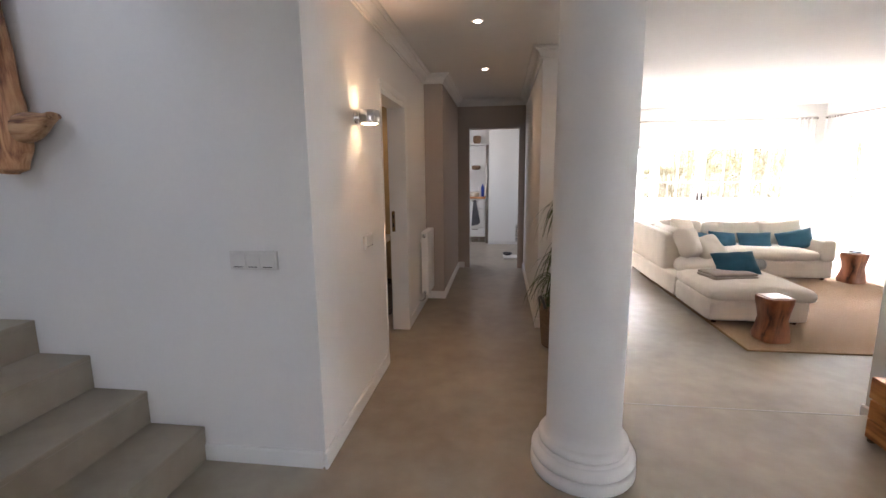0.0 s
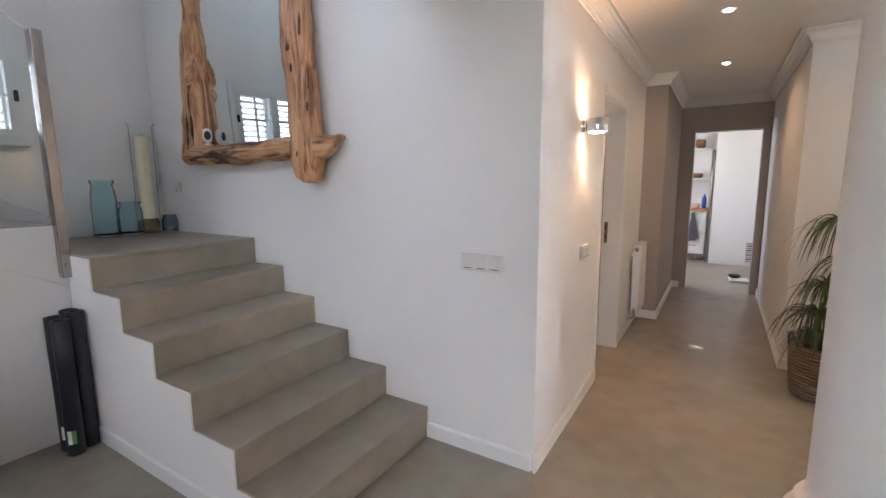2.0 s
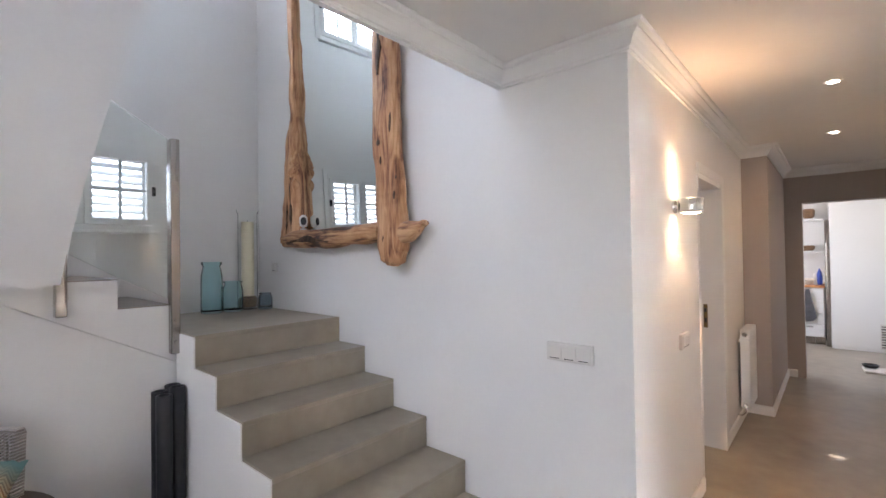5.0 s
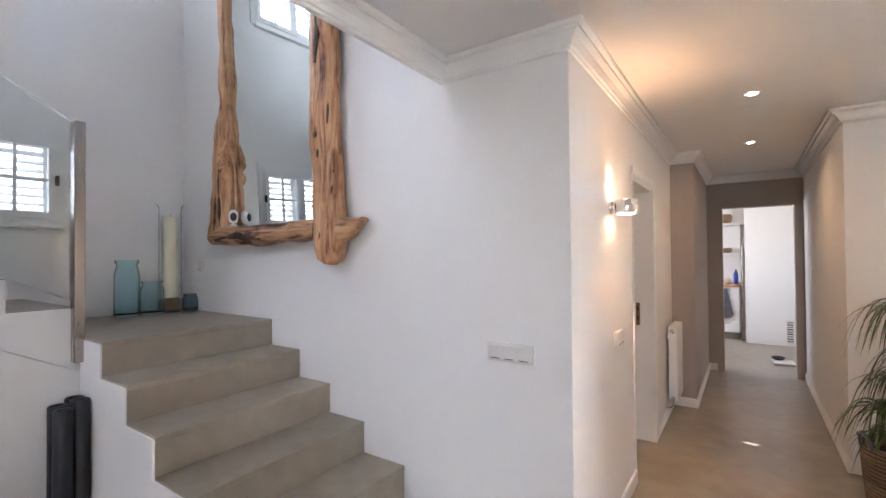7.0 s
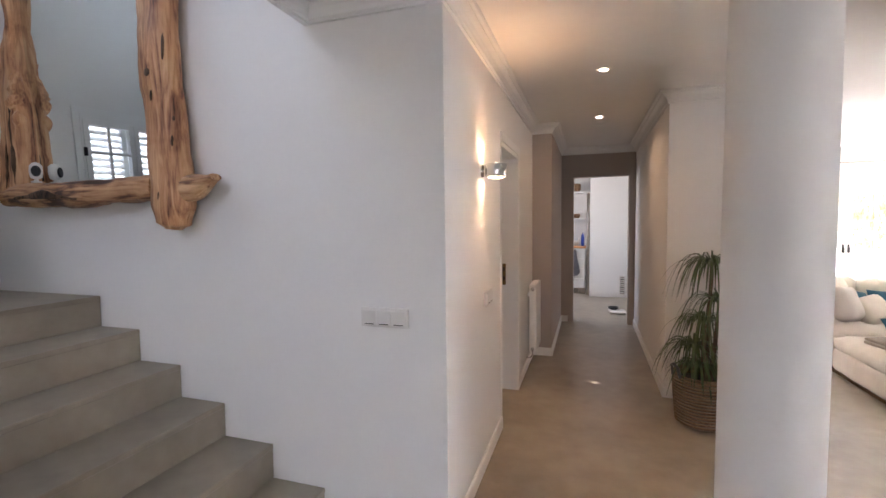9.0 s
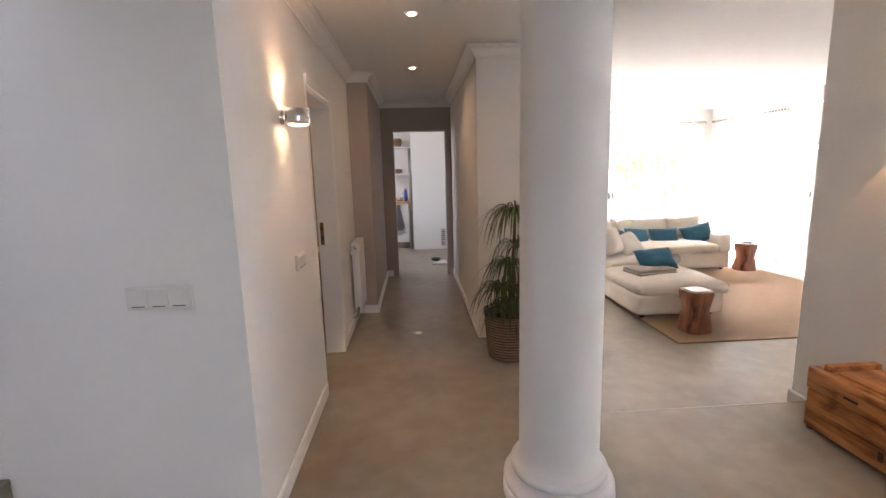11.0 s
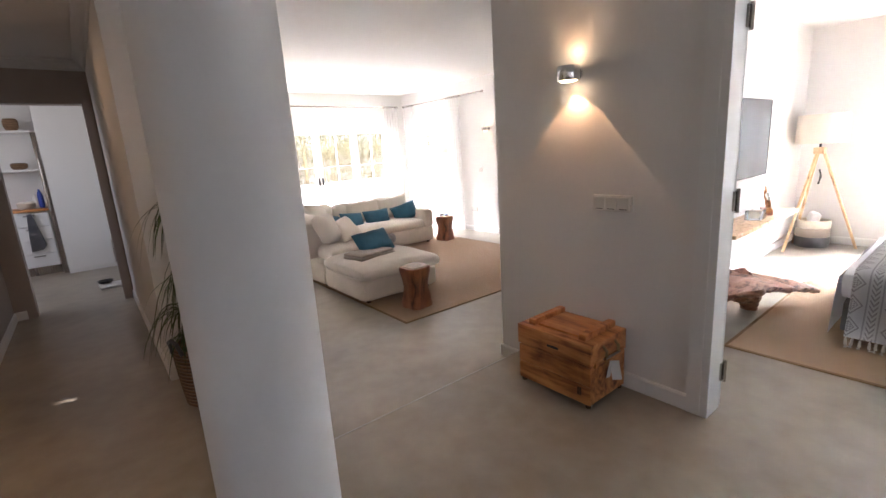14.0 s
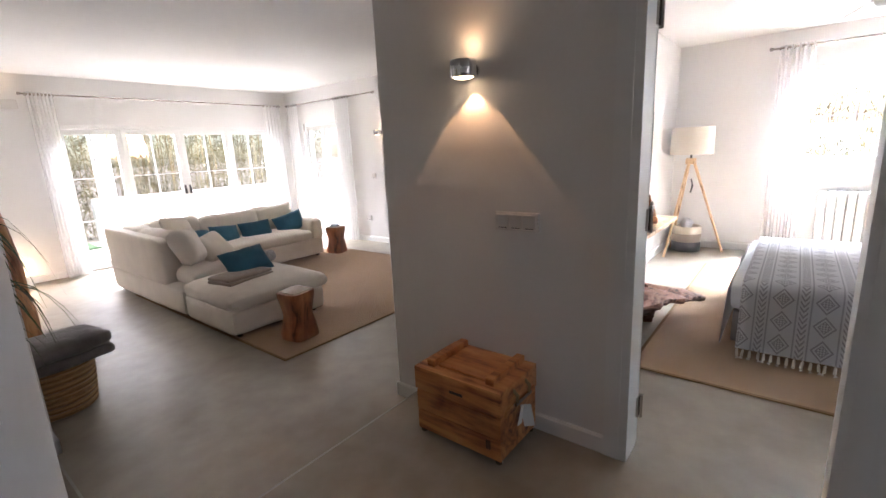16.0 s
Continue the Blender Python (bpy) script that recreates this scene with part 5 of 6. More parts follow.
part("tag", rbox((-0.024, -0.001, -0.105), (0.024, 0.001, 0.0), 0.0008, 1), PAPER, chest, "white card tag", at=pose(0.004, Y0 - 0.032, 0.232, -4, -10, -64))


# ---------- living room: sofa ----------
def sofa_left():
    s = thing("sofa_module", 2.23, 5.66, LOW, 0, "natural linen sofa side with a high back, facing the rug", "sofa", "linen corner sofa")
    part("base", softbox((0.0, 0.0, 0.035), (0.92, 1.98, 0.30), 0.045, cuts=9, seed=1), LINEN, s, "linen covered base", smooth=60)
    bm = softbox((0.0, 0.40, 0.26), (0.28, 2.00, 0.75), 0.045, cuts=11, seed=2)
    for v in bm.verts:
        v.co.x *= 1 - 0.58 * max(0.0, v.co.z - 0.30) / 0.45
        v.co.z += 0.012 * (v.co.y - 0.4)
    part("backrest", bm, LINEN, s, "high padded back, thinner at the top", smooth=60)
    part("seat_cushion", softbox((0.13, 0.015, 0.27), (0.95, 1.25, 0.44), 0.075, 0.03, cuts=9, rough=0.014, seed=3), LINEN, s, "loose seat cushion", smooth=60)
    part("back_cushion", softbox((0.13, 0.66, 0.43), (0.36, 1.37, 0.78), 0.09, cuts=8, rough=0.016, seed=5), LINEN, s, "loose back cushion", smooth=60)
    part("back_cushion", softbox((0.13, 1.38, 0.43), (0.36, 1.92, 0.79), 0.09, cuts=8, rough=0.016, seed=8), LINEN, s, "loose back cushion", smooth=60)
    for y in (0.08, 1.88):
        for x in (0.08, 0.84):
            part("foot", lathe([(0.022, 0), (0.026, 0.036)], 14, centre=(x, y)), BARK, s, "dark wooden foot")


def sofa_far():
    s = thing("sofa_module", 3.15, 6.74, LOW, 0, "natural linen sofa length with one arm, backed to the terrace doors", "sofa", "linen corner sofa")
    part("base", softbox((0.0, 0.0, 0.035), (1.56, 0.93, 0.30), 0.045, cuts=9, seed=11), LINEN, s, "linen covered base", smooth=60)
    part("backrest", softbox((-0.92, 0.72, 0.26), (1.56, 0.93, 0.74), 0.07, cuts=10, seed=12), LINEN, s, "padded back", smooth=60)
    part("armrest", softbox((1.37, 0.0, 0.27), (1.58, 0.93, 0.575), 0.06, cuts=8, seed=13), LINEN, s, "padded arm", smooth=60)
    part("seat_cushion", softbox((0.0, -0.03, 0.27), (1.38, 0.72, 0.43), 0.075, 0.035, cuts=9, seed=14), LINEN, s, "long loose seat cushion", smooth=60)
    for i, (a, b) in enumerate(((-0.62, 0.05), (0.06, 0.70), (0.71, 1.36))):
        part("back_cushion", softbox((a, 0.53, 0.40), (b, 0.73, 0.80 - 0.02 * (i == 1)), 0.09, cuts=8, rough=0.014, seed=15 + i), CREAM, s, "loose back cushion", smooth=60)
    for y in (0.08, 0.85):
        for x in (0.08, 1.48):
            part("foot", lathe([(0.022, 0), (0.026, 0.036)], 14, centre=(x, y)), BARK, s, "dark wooden foot")


def ottoman():
    s = thing("ottoman", 2.23, 4.70, LOW, 0, "large linen ottoman with a loose cushion at the sofa's end", "ottoman", "linen corner sofa")
    part("base", softbox((0.0, 0.0, 0.035), (0.93, 0.93, 0.27), 0.05, cuts=8, seed=21), LINEN, s, "linen covered base", smooth=60)
    part("seat_cushion", softbox((-0.01, -0.03, 0.24), (0.99, 0.95, 0.385), 0.075, 0.035, cuts=9, rough=0.012, seed=22), LINEN, s, "loose seat cushion", smooth=60)
    for y in (0.09, 0.84):
        for x in (0.09, 0.84):
            part("foot", lathe([(0.022, 0), (0.026, 0.04)], 14, centre=(x, y)), BARK, s, "dark wooden foot")


sofa_left()
sofa_far()
ottoman()


def cushion(w, h, d, m, material, label, seed, group="sofa cushions"):
    c = tagged(new("cushion", mesh_of(pillow(w, h, d, seed=seed), "cushion", material, 60)), label, "cushion", group)
    c.matrix_basis = m
    return c


cushion(0.41, 0.29, 0.14, pose(3.40, 7.08, 0.385, -26, 6, 8), BLUE, "petrol blue cushion leaning on the sofa back", 1)
cushion(0.46, 0.29, 0.14, pose(3.83, 7.06, 0.38, -24, -1, -2), BLUE, "petrol blue cushion leaning on the sofa back", 2)
cushion(0.46, 0.29, 0.14, pose(4.38, 7.08, 0.41, -22, -13, -8), BLUE, "petrol blue cushion tilted by the sofa arm", 3)
cushion(0.46, 0.30, 0.14, pose(3.10, 7.17, 0.37, -40, 5, 20), BLUE, "petrol blue cushion sunk in the sofa corner", 4)
cushion(0.62, 0.34, 0.14, pose(3.70, 7.27, 0.50, -18, -2, 0), CREAM, "long cream cushion leaning on the sofa back", 9)
cushion(0.62, 0.34, 0.14, pose(4.26, 7.27, 0.51, -18, -5, -2), CREAM, "long cream cushion leaning on the sofa back", 10)
cushion(0.39, 0.39, 0.22, pose(2.49, 5.99, 0.52, -24, 6, 48), LINEN, "plump natural linen cushion leaning on the sofa back", 5)
cushion(0.40, 0.36, 0.17, pose(2.79, 6.12, 0.44, -42, -6, 28), CREAM, "pale patterned cushion with buttons", 6)
cushion(0.44, 0.42, 0.16, pose(2.76, 6.86, 0.55, -25, 8, 35), CREAM, "cream cushion in the sofa corner", 7)
cushion(0.47, 0.29, 0.15, pose(2.73, 5.30, 0.395, -38, -3, 6), BLUE, "petrol blue cushion lying on the folded throw", 8)
th = thing("throw_blanket", 2.59, 5.15, 0.272, 10, "folded taupe knitted throw on the ottoman", "blanket")
part("fold", softbox((-0.24, -0.15, 0.0), (0.24, 0.17, 0.035), 0.016, 0.004, cuts=8, rough=0.008, seed=31), THROW, th, smooth=60)
part("fold", softbox((-0.235, -0.14, 0.032), (0.235, 0.165, 0.068), 0.016, 0.004, cuts=8, rough=0.01, seed=32), THROW, th, smooth=60)
roll = thing("rolled_blanket", 2.96, 5.50, 0.275, 18, "small rolled patterned blanket on the ottoman", "blanket")
bm = lathe([(0.001, -0.2), (0.062, -0.195), (0.066, -0.15), (0.064, 0.15), (0.06, 0.195), (0.001, 0.2)], 24)
bm.transform(pose(0, 0, 0.066, 0, 90, 0))
part("roll", bm, wave_mat("grey_white_weave", (0.50, 0.47, 0.45), (0.17, 0.165, 0.17), 26, axis="X", distort=1.5), roll, smooth=60)


# rugs
BINDING = mat("brown_rug_binding", (0.22, 0.14, 0.075), rough=0.9, var=0.1, fine=200, bump=0.3)
def rug(name, x0, x1, y0, y1, z, material, label):
    r = thing(name, (x0 + x1) / 2, (y0 + y1) / 2, z, 0, label, "rug")
    hx, hy = (x1 - x0) / 2, (y1 - y0) / 2
    part("field", boxes(((-hx + 0.02, -hy + 0.02, 0.0), (hx - 0.02, hy - 0.02, 0.009))), material, r, smooth=None)
    for lo, hi in (((-hx, -hy, 0), (hx, -hy + 0.02, 0.010)), ((-hx, hy - 0.02, 0), (hx, hy, 0.010)), ((-hx, -hy + 0.02, 0), (-hx + 0.02, hy - 0.02, 0.010)), ((hx - 0.02, -hy + 0.02, 0), (hx, hy - 0.02, 0.010))):
        part("border", rbox(lo, hi, 0.002, 1), BINDING, r, "bound rug edge")


JUTE2 = wave_mat("jute_rug_weave_across", (0.42, 0.262, 0.142), (0.27, 0.165, 0.088), 42, axis="Y", distort=0.4)
rug("rug", 2.265, 5.17, 4.03, 7.1, LOW, JUTE2, "large flat woven jute rug under the sofa and stools")


def stool(x, y, z, rz, h, w, label):
    """A waisted block stool carved from one piece of wood."""
    s = thing("wooden_stool", x, y, z, rz, label, "stool", "carved block stools")
    bm = bmesh.new()
    rings = []
    prof = [(0, 1.0), (0.04, 1.02), (0.12, 1.0), (0.3, 0.90), (0.5, 0.80), (0.7, 0.88), (0.88, 1.0), (0.96, 1.03), (1.0, 1.02)]
    for t, k in prof:
        ring = []
        for i in range(32):
            th = 2 * math.pi * i / 32
            c, q = math.cos(th), math.sin(th)
            m = (abs(c) ** 5 + abs(q) ** 5) ** (-1 / 5)
            v = Vector((c * m * w / 2 * k, q * m * w / 2 * k, h * t))
            v += Vector((c, q, 0)) * noise.noise(v * 9) * 0.012
            ring.append(bm.verts.new(v))
        rings.append(ring)
    for a, b in zip(rings, rings[1:]):
        for i in range(32):
            bm.faces.new((a[i], a[(i + 1) % 32], b[(i + 1) % 32], b[i]))
    bm.faces.new(rings[0][::-1]), bm.faces.new(rings[-1])
    part("block", bm, STOOL, s, "red-brown carved block", smooth=35)
    # The window's whitish reflection is put into the top's paler colour.
    part("top", lathe([(w * 0.44, h - 0.002), (w * 0.46, h + 0.004), (w * 0.45, h + 0.008), (w * 0.2, h + 0.009)], 4), mat("stool_top_window_sheen", (0.52, 0.40, 0.32), rough=0.10, var=0.2, stretch=(1, 5, 1), scale=3, fine=9, bump=0.05), s,
         "polished top, paled to suggest the window's reflection", smooth=None, at=pose(0, 0, 0, 0, 0, 45) @ Matrix.Diagonal((1.25, 1.25, 1, 1)))
    return s


stool(2.61, 4.335, LOW + 0.010, 8, 0.40, 0.245, "carved red-brown wooden block stool on the rug corner")
stool(4.93, 6.72, LOW + 0.010, 12, 0.40, 0.25, "carved red-brown wooden block stool by the sofa arm")
tray = thing("ash_tray", 4.93, 6.72, LOW + 0.42, 0, "small clear dish on the block stool", "dish")
part("dish", lathe([(0.05, 0), (0.075, 0.006), (0.085, 0.025), (0.08, 0.026), (0.065, 0.01), (0.02, 0.008)], 24), SLATE, tray)


# curtains and rods
def curtain(name, pts, z0, z1, folds, amp, label):
    """Hanging cloth along a line of plan points, in soft folds that swell towards the hem."""
    c = thing(name, pts[0][0], pts[0][1], z0, 0, label, "curtain", "sheer white curtains")
    a, b = Vector((*pts[0], 0)), Vector((*pts[1], 0))
    d = (b - a).normalized()
    nrm = Vector((-d.y, d.x, 0))
    ln = (b - a).length
    bm = bmesh.new()
    nx, nz = folds * 10, 10
    rows = []
    for j in range(nz + 1):
        z = (z1 - z0) * j / nz
        t = 1 - j / nz
        rows.append([bm.verts.new(d * ln * (i / nx) * (1 + 0.05 * t) + nrm * (amp * (0.55 + 0.6 * t) * math.sin(2 * math.pi * folds * i / nx + 0.5 * noise.noise(Vector((i * 0.13, j * 0.2, 3)))) +
                     0.02 * t * noise.noise(Vector((i * 0.3, z, 1)))) + Vector((0, 0, z))) for i in range(nx + 1)])
    for r0, r1 in zip(rows, rows[1:]):
        for i in range(nx):
            bm.faces.new((r0[i], r0[i + 1], r1[i + 1], r1[i]))
    part("cloth", bm, VOILE, c, "sheer white voile", smooth=180)
    for i in range(folds + 1):
        bm = lathe([(0.016, -0.004), (0.021, -0.004), (0.021, 0.004), (0.016, 0.004)], 16)
        bm.transform(Matrix.Translation(d * ln * i / folds + Vector((0, 0, z1 - z0 - 0.03))) @ pose(0, 0, 0, 90, 0, 0))
        part("eyelet", bm, STEEL, c)


curtain("curtain", ((2.04, 8.93), (2.31, 8.93)), LOW + 0.01, 2.33, 7, 0.045, "gathered sheer white curtain beside the terrace doors")
curtain("curtain", ((5.30, 8.93), (5.62, 8.93)), LOW + 0.01, 2.33, 5, 0.045, "gathered sheer white curtain in the room corner")
curtain("curtain", ((5.74, 7.12), (5.74, 7.48)), LOW + 0.01, 2.33, 6, 0.045, "gathered sheer white curtain beside the garden door")
curtain("curtain", ((5.74, 8.55), (5.74, 8.85)), LOW + 0.01, 2.33, 5, 0.045, "gathered sheer white curtain beside the garden door")
curtain("curtain", ((6.93, 1.42), (6.93, 1.12)), 0.01, 2.29, 5, 0.04, "gathered sheer white curtain beside the bedroom window")


def rod(a, b, wall, label):
    r = thing("curtain_rod", *a, 0, label, "curtain rod")
    A, B = Vector((0, 0, 0)), Vector(b) - Vector(a)
    bm = bmesh.new()
    tube(bm, [A, B], 0.011, 12)
    part("pole", bm, STEEL, r, "thin steel pole")
    for p in (A, B):
        part("finial", lathe([(0.001, -0.02), (0.016, -0.015), (0.019, 0.0), (0.016, 0.015), (0.001, 0.02)], 16), STEEL, r, at=Matrix.Translation(p))
    for t in (0.04, 0.5, 0.96):
        p = A.lerp(B, t)
        bm = bmesh.new()
        tube(bm, [p, p + Vector(wall)], 0.008, 8)
        part("bracket", bm, STEEL, r)


rod((1.98, 8.93, 2.305), (5.60, 8.93, 2.305), (0, 0.12, 0.0), "long steel curtain rod over the terrace doors")
rod((5.74, 6.50, 2.305), (5.74, 8.88, 2.305), (0.10, 0, 0.0), "steel curtain rod over the garden door")
rod((6.93, -0.8, 2.265), (6.93, 1.50, 2.265), (0.12, 0, 0), "steel curtain rod over the bedroom window")

# floor basket with a folded blanket, and a tall log beside it
bk = thing("floor_basket", 1.075, 4.71, LOW, 0, "honey coloured wicker basket beside the living room wall", "basket")
part("body", basket_shell(0.20, 0.225, 0.30, 15), wave_mat("honey_wicker", (0.42, 0.25, 0.10), (0.22, 0.115, 0.04), 9, axis="Z", distort=1.4, bump=1.0), bk, smooth=60)
bl = thing("folded_blanket", 1.11, 4.71, LOW + 0.295, 12, "brown-grey plush blanket folded over the wicker basket", "blanket")
PLUSH = mat("brown_grey_plush", (0.125, 0.108, 0.098), rough=0.95, var=0.25, scale=9, fine=180, bump=0.6, fine_bump=10, sheen=0.4)
part("fold", softbox((-0.22, -0.20, 0.0), (0.26, 0.20, 0.075), 0.036, 0.01, cuts=9, rough=0.015, seed=41), PLUSH, bl, smooth=60)
part("fold", softbox((-0.24, -0.21, 0.068), (0.27, 0.19, 0.16), 0.042, 0.02, cuts=9, rough=0.018, seed=42), PLUSH, bl, smooth=60)
log = thing("sculpture", 1.05, 5.30, LOW, 0, "tall reddish bare wooden trunk against the wall", "sculpture")
part("trunk", limb([(0.05, 0, 0.0), (0.04, 0, 0.4), (0.03, 0.02, 0.85), (0.0, 0.0, 1.25)], [(0.085, 0.09), (0.075, 0.08), (0.07, 0.075), (0.06, 0.065)], rough=0.012, square=2.2), DRIFT, log, smooth=50)
fl = thing("floor_uplight", 1.62, 8.90, LOW, 0, "small floor lamp glowing warm behind the curtain", "floor lamp")
part("base", lathe([(0.07, 0), (0.075, 0.01), (0.06, 0.02), (0.06, 0.15), (0.055, 0.15), (0.05, 0.03)], 24), PLASTIC, fl, smooth=50)
part("bulb", lathe([(0.001, 0.06), (0.03, 0.07), (0.035, 0.10), (0.02, 0.13), (0.001, 0.135)], 18), BULB, fl, "warm bulb", smooth=60)
lamp("floor_uplight_glow", "POINT", 3.5, WARM, Matrix.Translation((1.62, 8.90, LOW + 0.18)), radius=0.04)
wl = thing("wall_uplight", 1.80, 9.05, 2.17, 0, "white box wall lamp near the ceiling", "wall lamp")
part("housing", rbox((-0.15, -0.12, -0.06), (0.15, 0.0, 0.06), 0.012, 2), PLASTIC, wl)
lamp("wall_uplight_beam", "SPOT", 1.5, WARM, look((1.80, 8.97, 2.24), (1.80, 8.9, 3)), spot=(110, 0.5), radius=0.03)


# ---------- bedroom ----------
def throw_mat():
    """Woven bedspread: columns of nested diamonds between bands of small arrows."""
    m = mat("diamond_bedspread", (0.70, 0.69, 0.68), rough=0.95, var=0.04, scale=5, fine=200, bump=0.3)
    nt = m.node_tree
    b = nt.nodes["Principled BSDF"]
    uv = nt.nodes.new("ShaderNodeUVMap")
    sp = nt.nodes.new("ShaderNodeSeparateXYZ")
    nt.links.new(uv.outputs[0], sp.inputs[0])

    def op(kind, a, c=0.0):
        n = nt.nodes.new("ShaderNodeMath")
        n.operation = kind
        for i, q in enumerate((a, c)):
            if isinstance(q, (int, float)):
                n.inputs[i].default_value = q
            else:
                nt.links.new(q, n.inputs[i])
        return n.outputs[0]

    u, v = sp.outputs[0], sp.outputs[1]
    fu = op("ABSOLUTE", op("SUBTRACT", op("FRACT", op("MULTIPLY", u, 1 / 0.20)), 0.5))
    fv = op("ABSOLUTE", op("SUBTRACT", op("FRACT", op("MULTIPLY", v, 1 / 0.138)), 0.5))
    d = op("ADD", op("MULTIPLY", fu, 1.7), fv)
    ring = op("GREATER_THAN", op("SINE", op("MULTIPLY", d, 34.0)), 0.05)
    core = op("MULTIPLY", op("LESS_THAN", d, 0.23), op("GREATER_THAN", op("ADD", op("SINE", op("MULTIPLY", u, 480.0)), op("SINE", op("MULTIPLY", v, 480.0))), 0.0))
    inside = op("LESS_THAN", d, 0.46)
    dia = op("MAXIMUM", op("MULTIPLY", op("MULTIPLY", ring, inside), op("GREATER_THAN", d, 0.23)), core)
    arrow = op("GREATER_THAN", op("SINE", op("ADD", op("MULTIPLY", v, 190.0), op("MULTIPLY", fu, 60.0))), 0.2)
    band = op("MULTIPLY", op("GREATER_THAN", fu, 0.40), arrow)
    line = op("MULTIPLY", op("LESS_THAN", op("ABSOLUTE", op("SUBTRACT", fu, 0.335)), 0.02), 0.8)
    tot = op("MINIMUM", op("ADD", op("ADD", dia, band), line), 1.0)
    old = b.inputs["Base Color"].links[0].from_socket
    mx = nt.nodes.new("ShaderNodeMix")
    mx.data_type = "RGBA"
    mx.inputs[7].default_value = (0.27, 0.25, 0.245, 1)
    nt.links.new(op("MULTIPLY", tot, 0.68), mx.inputs[0])
    nt.links.new(old, mx.inputs[6])
    nt.links.new(mx.outputs[2], b.inputs["Base Color"])
    return m


BX, BY0, BY1 = 3.835, -0.66, 1.42
bed = thing("bed", BX, BY0, 0.010, 0, "double bed with a grey base and white sheets", "bed")
W = BY1 - BY0
part("base", softbox((0.02, 0.02, 0.05), (1.55, W - 0.02, 0.27), 0.03, cuts=6, seed=51), GREYSHEET, bed, "grey upholstered base", smooth=60)
part("mattress", softbox((0.0, 0.0, 0.26), (1.56, W, 0.465), 0.06, cuts=8, seed=52), SHEET, bed, "mattress in a white sheet", smooth=60)
bm = bmesh.new()
rows = []
for i in range(25):
    x = 0.02 + 1.5 * i / 24
    rows.append([bm.verts.new((x, W + 0.006 + 0.005 * k + 0.008 * noise.noise(Vector((x * 4, k, 2))), 0.42 - 0.098 * k + 0.01 * noise.noise(Vector((x * 3, k, 7))))) for k in range(5)])
for a, b in zip(rows, rows[1:]):
    for k in range(4):
        bm.faces.new((a[k], b[k], b[k + 1], a[k + 1]))
bmesh.ops.solidify(bm, geom=bm.faces[:], thickness=0.006)
part("hanging_sheet", bm, SHEET, bed, "white sheet hanging over the side", smooth=60)
for x in (0.12, 1.42):
    for y in (0.12, W - 0.12):
        part("foot", lathe([(0.025, 0), (0.03, 0.055)], 12, centre=(x, y)), BARK, bed)
spread = thing("bedspread", BX, BY0, 0.010, 0, "grey and white woven bedspread with diamonds and a fringed hem", "bedspread")
bm = bmesh.new()
uvl = bm.loops.layers.uv.new("UVMap")
prof = [(-0.085, 0.066), (-0.074, 0.12), (-0.058, 0.18), (-0.044, 0.24), (-0.032, 0.30), (-0.030, 0.36), (-0.026, 0.42), (-0.012, 0.458), (0.02, 0.478), (0.08, 0.483)] + [(0.08 + 0.09 * k, 0.484) for k in range(1, 17)]
lens = [0.0]
for p, q in zip(prof, prof[1:]):
    lens.append(lens[-1] + math.dist(p, q))
ny = 40
grid = []
for j, (x, z) in enumerate(prof):
    row = []
    for i in range(ny + 1):
        y = 0.10 + (W - 0.17) * i / ny
        n = 0.012 * math.sin(i * 0.9) * max(0, 0.4 - z) + 0.006 * noise.noise(Vector((x * 5, y * 5, 4)))
        row.append(bm.verts.new((x - abs(n) * (z < 0.44), y, z + (abs(n) if z > 0.45 else 0))))
    grid.append(row)
for j in range(len(prof) - 1):
    for i in range(ny):
        f = bm.faces.new((grid[j][i], grid[j][i + 1], grid[j + 1][i + 1], grid[j + 1][i]))
        for lp, (a, c) in zip(f.loops, ((i, j), (i + 1, j), (i + 1, j + 1), (i, j + 1))):
            lp[uvl].uv = ((W - 0.17) * a / ny, lens[c])
bmesh.ops.solidify(bm, geom=bm.faces[:], thickness=0.006)
part("cloth", bm, throw_mat(), spread, "diamond patterned weave", smooth=60)
tassel = bmesh.new()
tube(tassel, [(0, 0, 0.0), (-0.004, 0.001, -0.012), (-0.003, 0.0, -0.05), (-0.008, 0.003, -0.066)], [0.005, 0.007, 0.009, 0.011], 7)
tm = mesh_of(tassel, "tassel", CREAM, 60)
rnd = random.Random(5)
for i in range(54):
    o = new("tassel", tm)
    o.parent, o.matrix_basis = spread, pose(-0.088, 0.11 + (W - 0.19) * i / 53, 0.069, rnd.uniform(-8, 8), rnd.uniform(-10, 6), rnd.uniform(0, 360))
rug("rug", 3.30, 6.15, -1.3, 1.86, 0.0, JUTE, "large flat woven jute rug under the bed")

rt = thing("root_table", 4.04, 1.95, 0, 0, "low coffee table sawn from a twisted tree root", "coffee table")
part("slab", limb([(-0.62, 0.22, 0.27), (-0.35, 0.14, 0.285), (-0.05, 0.05, 0.265), (0.22, -0.10, 0.20), (0.36, -0.20, 0.165), (0.49, -0.31, 0.12)],
                  [(0.22, 0.035), (0.27, 0.045), (0.27, 0.05), (0.20, 0.04), (0.11, 0.03), (0.014, 0.012)], rough=0.04, freq=6, seed=61, square=2.6, across=Vector((0.45, 0.9, 0))), ROOT, rt, "weathered root slab", smooth=35)
part("root_foot", limb([(0.10, 0.02, 0.0), (0.07, 0.03, 0.10), (-0.06, 0.07, 0.24)], [(0.05, 0.06), (0.085, 0.08), (0.15, 0.11)], rough=0.03, freq=7, seed=62, square=2.2), ROOT, rt, "gnarled root foot", smooth=35)
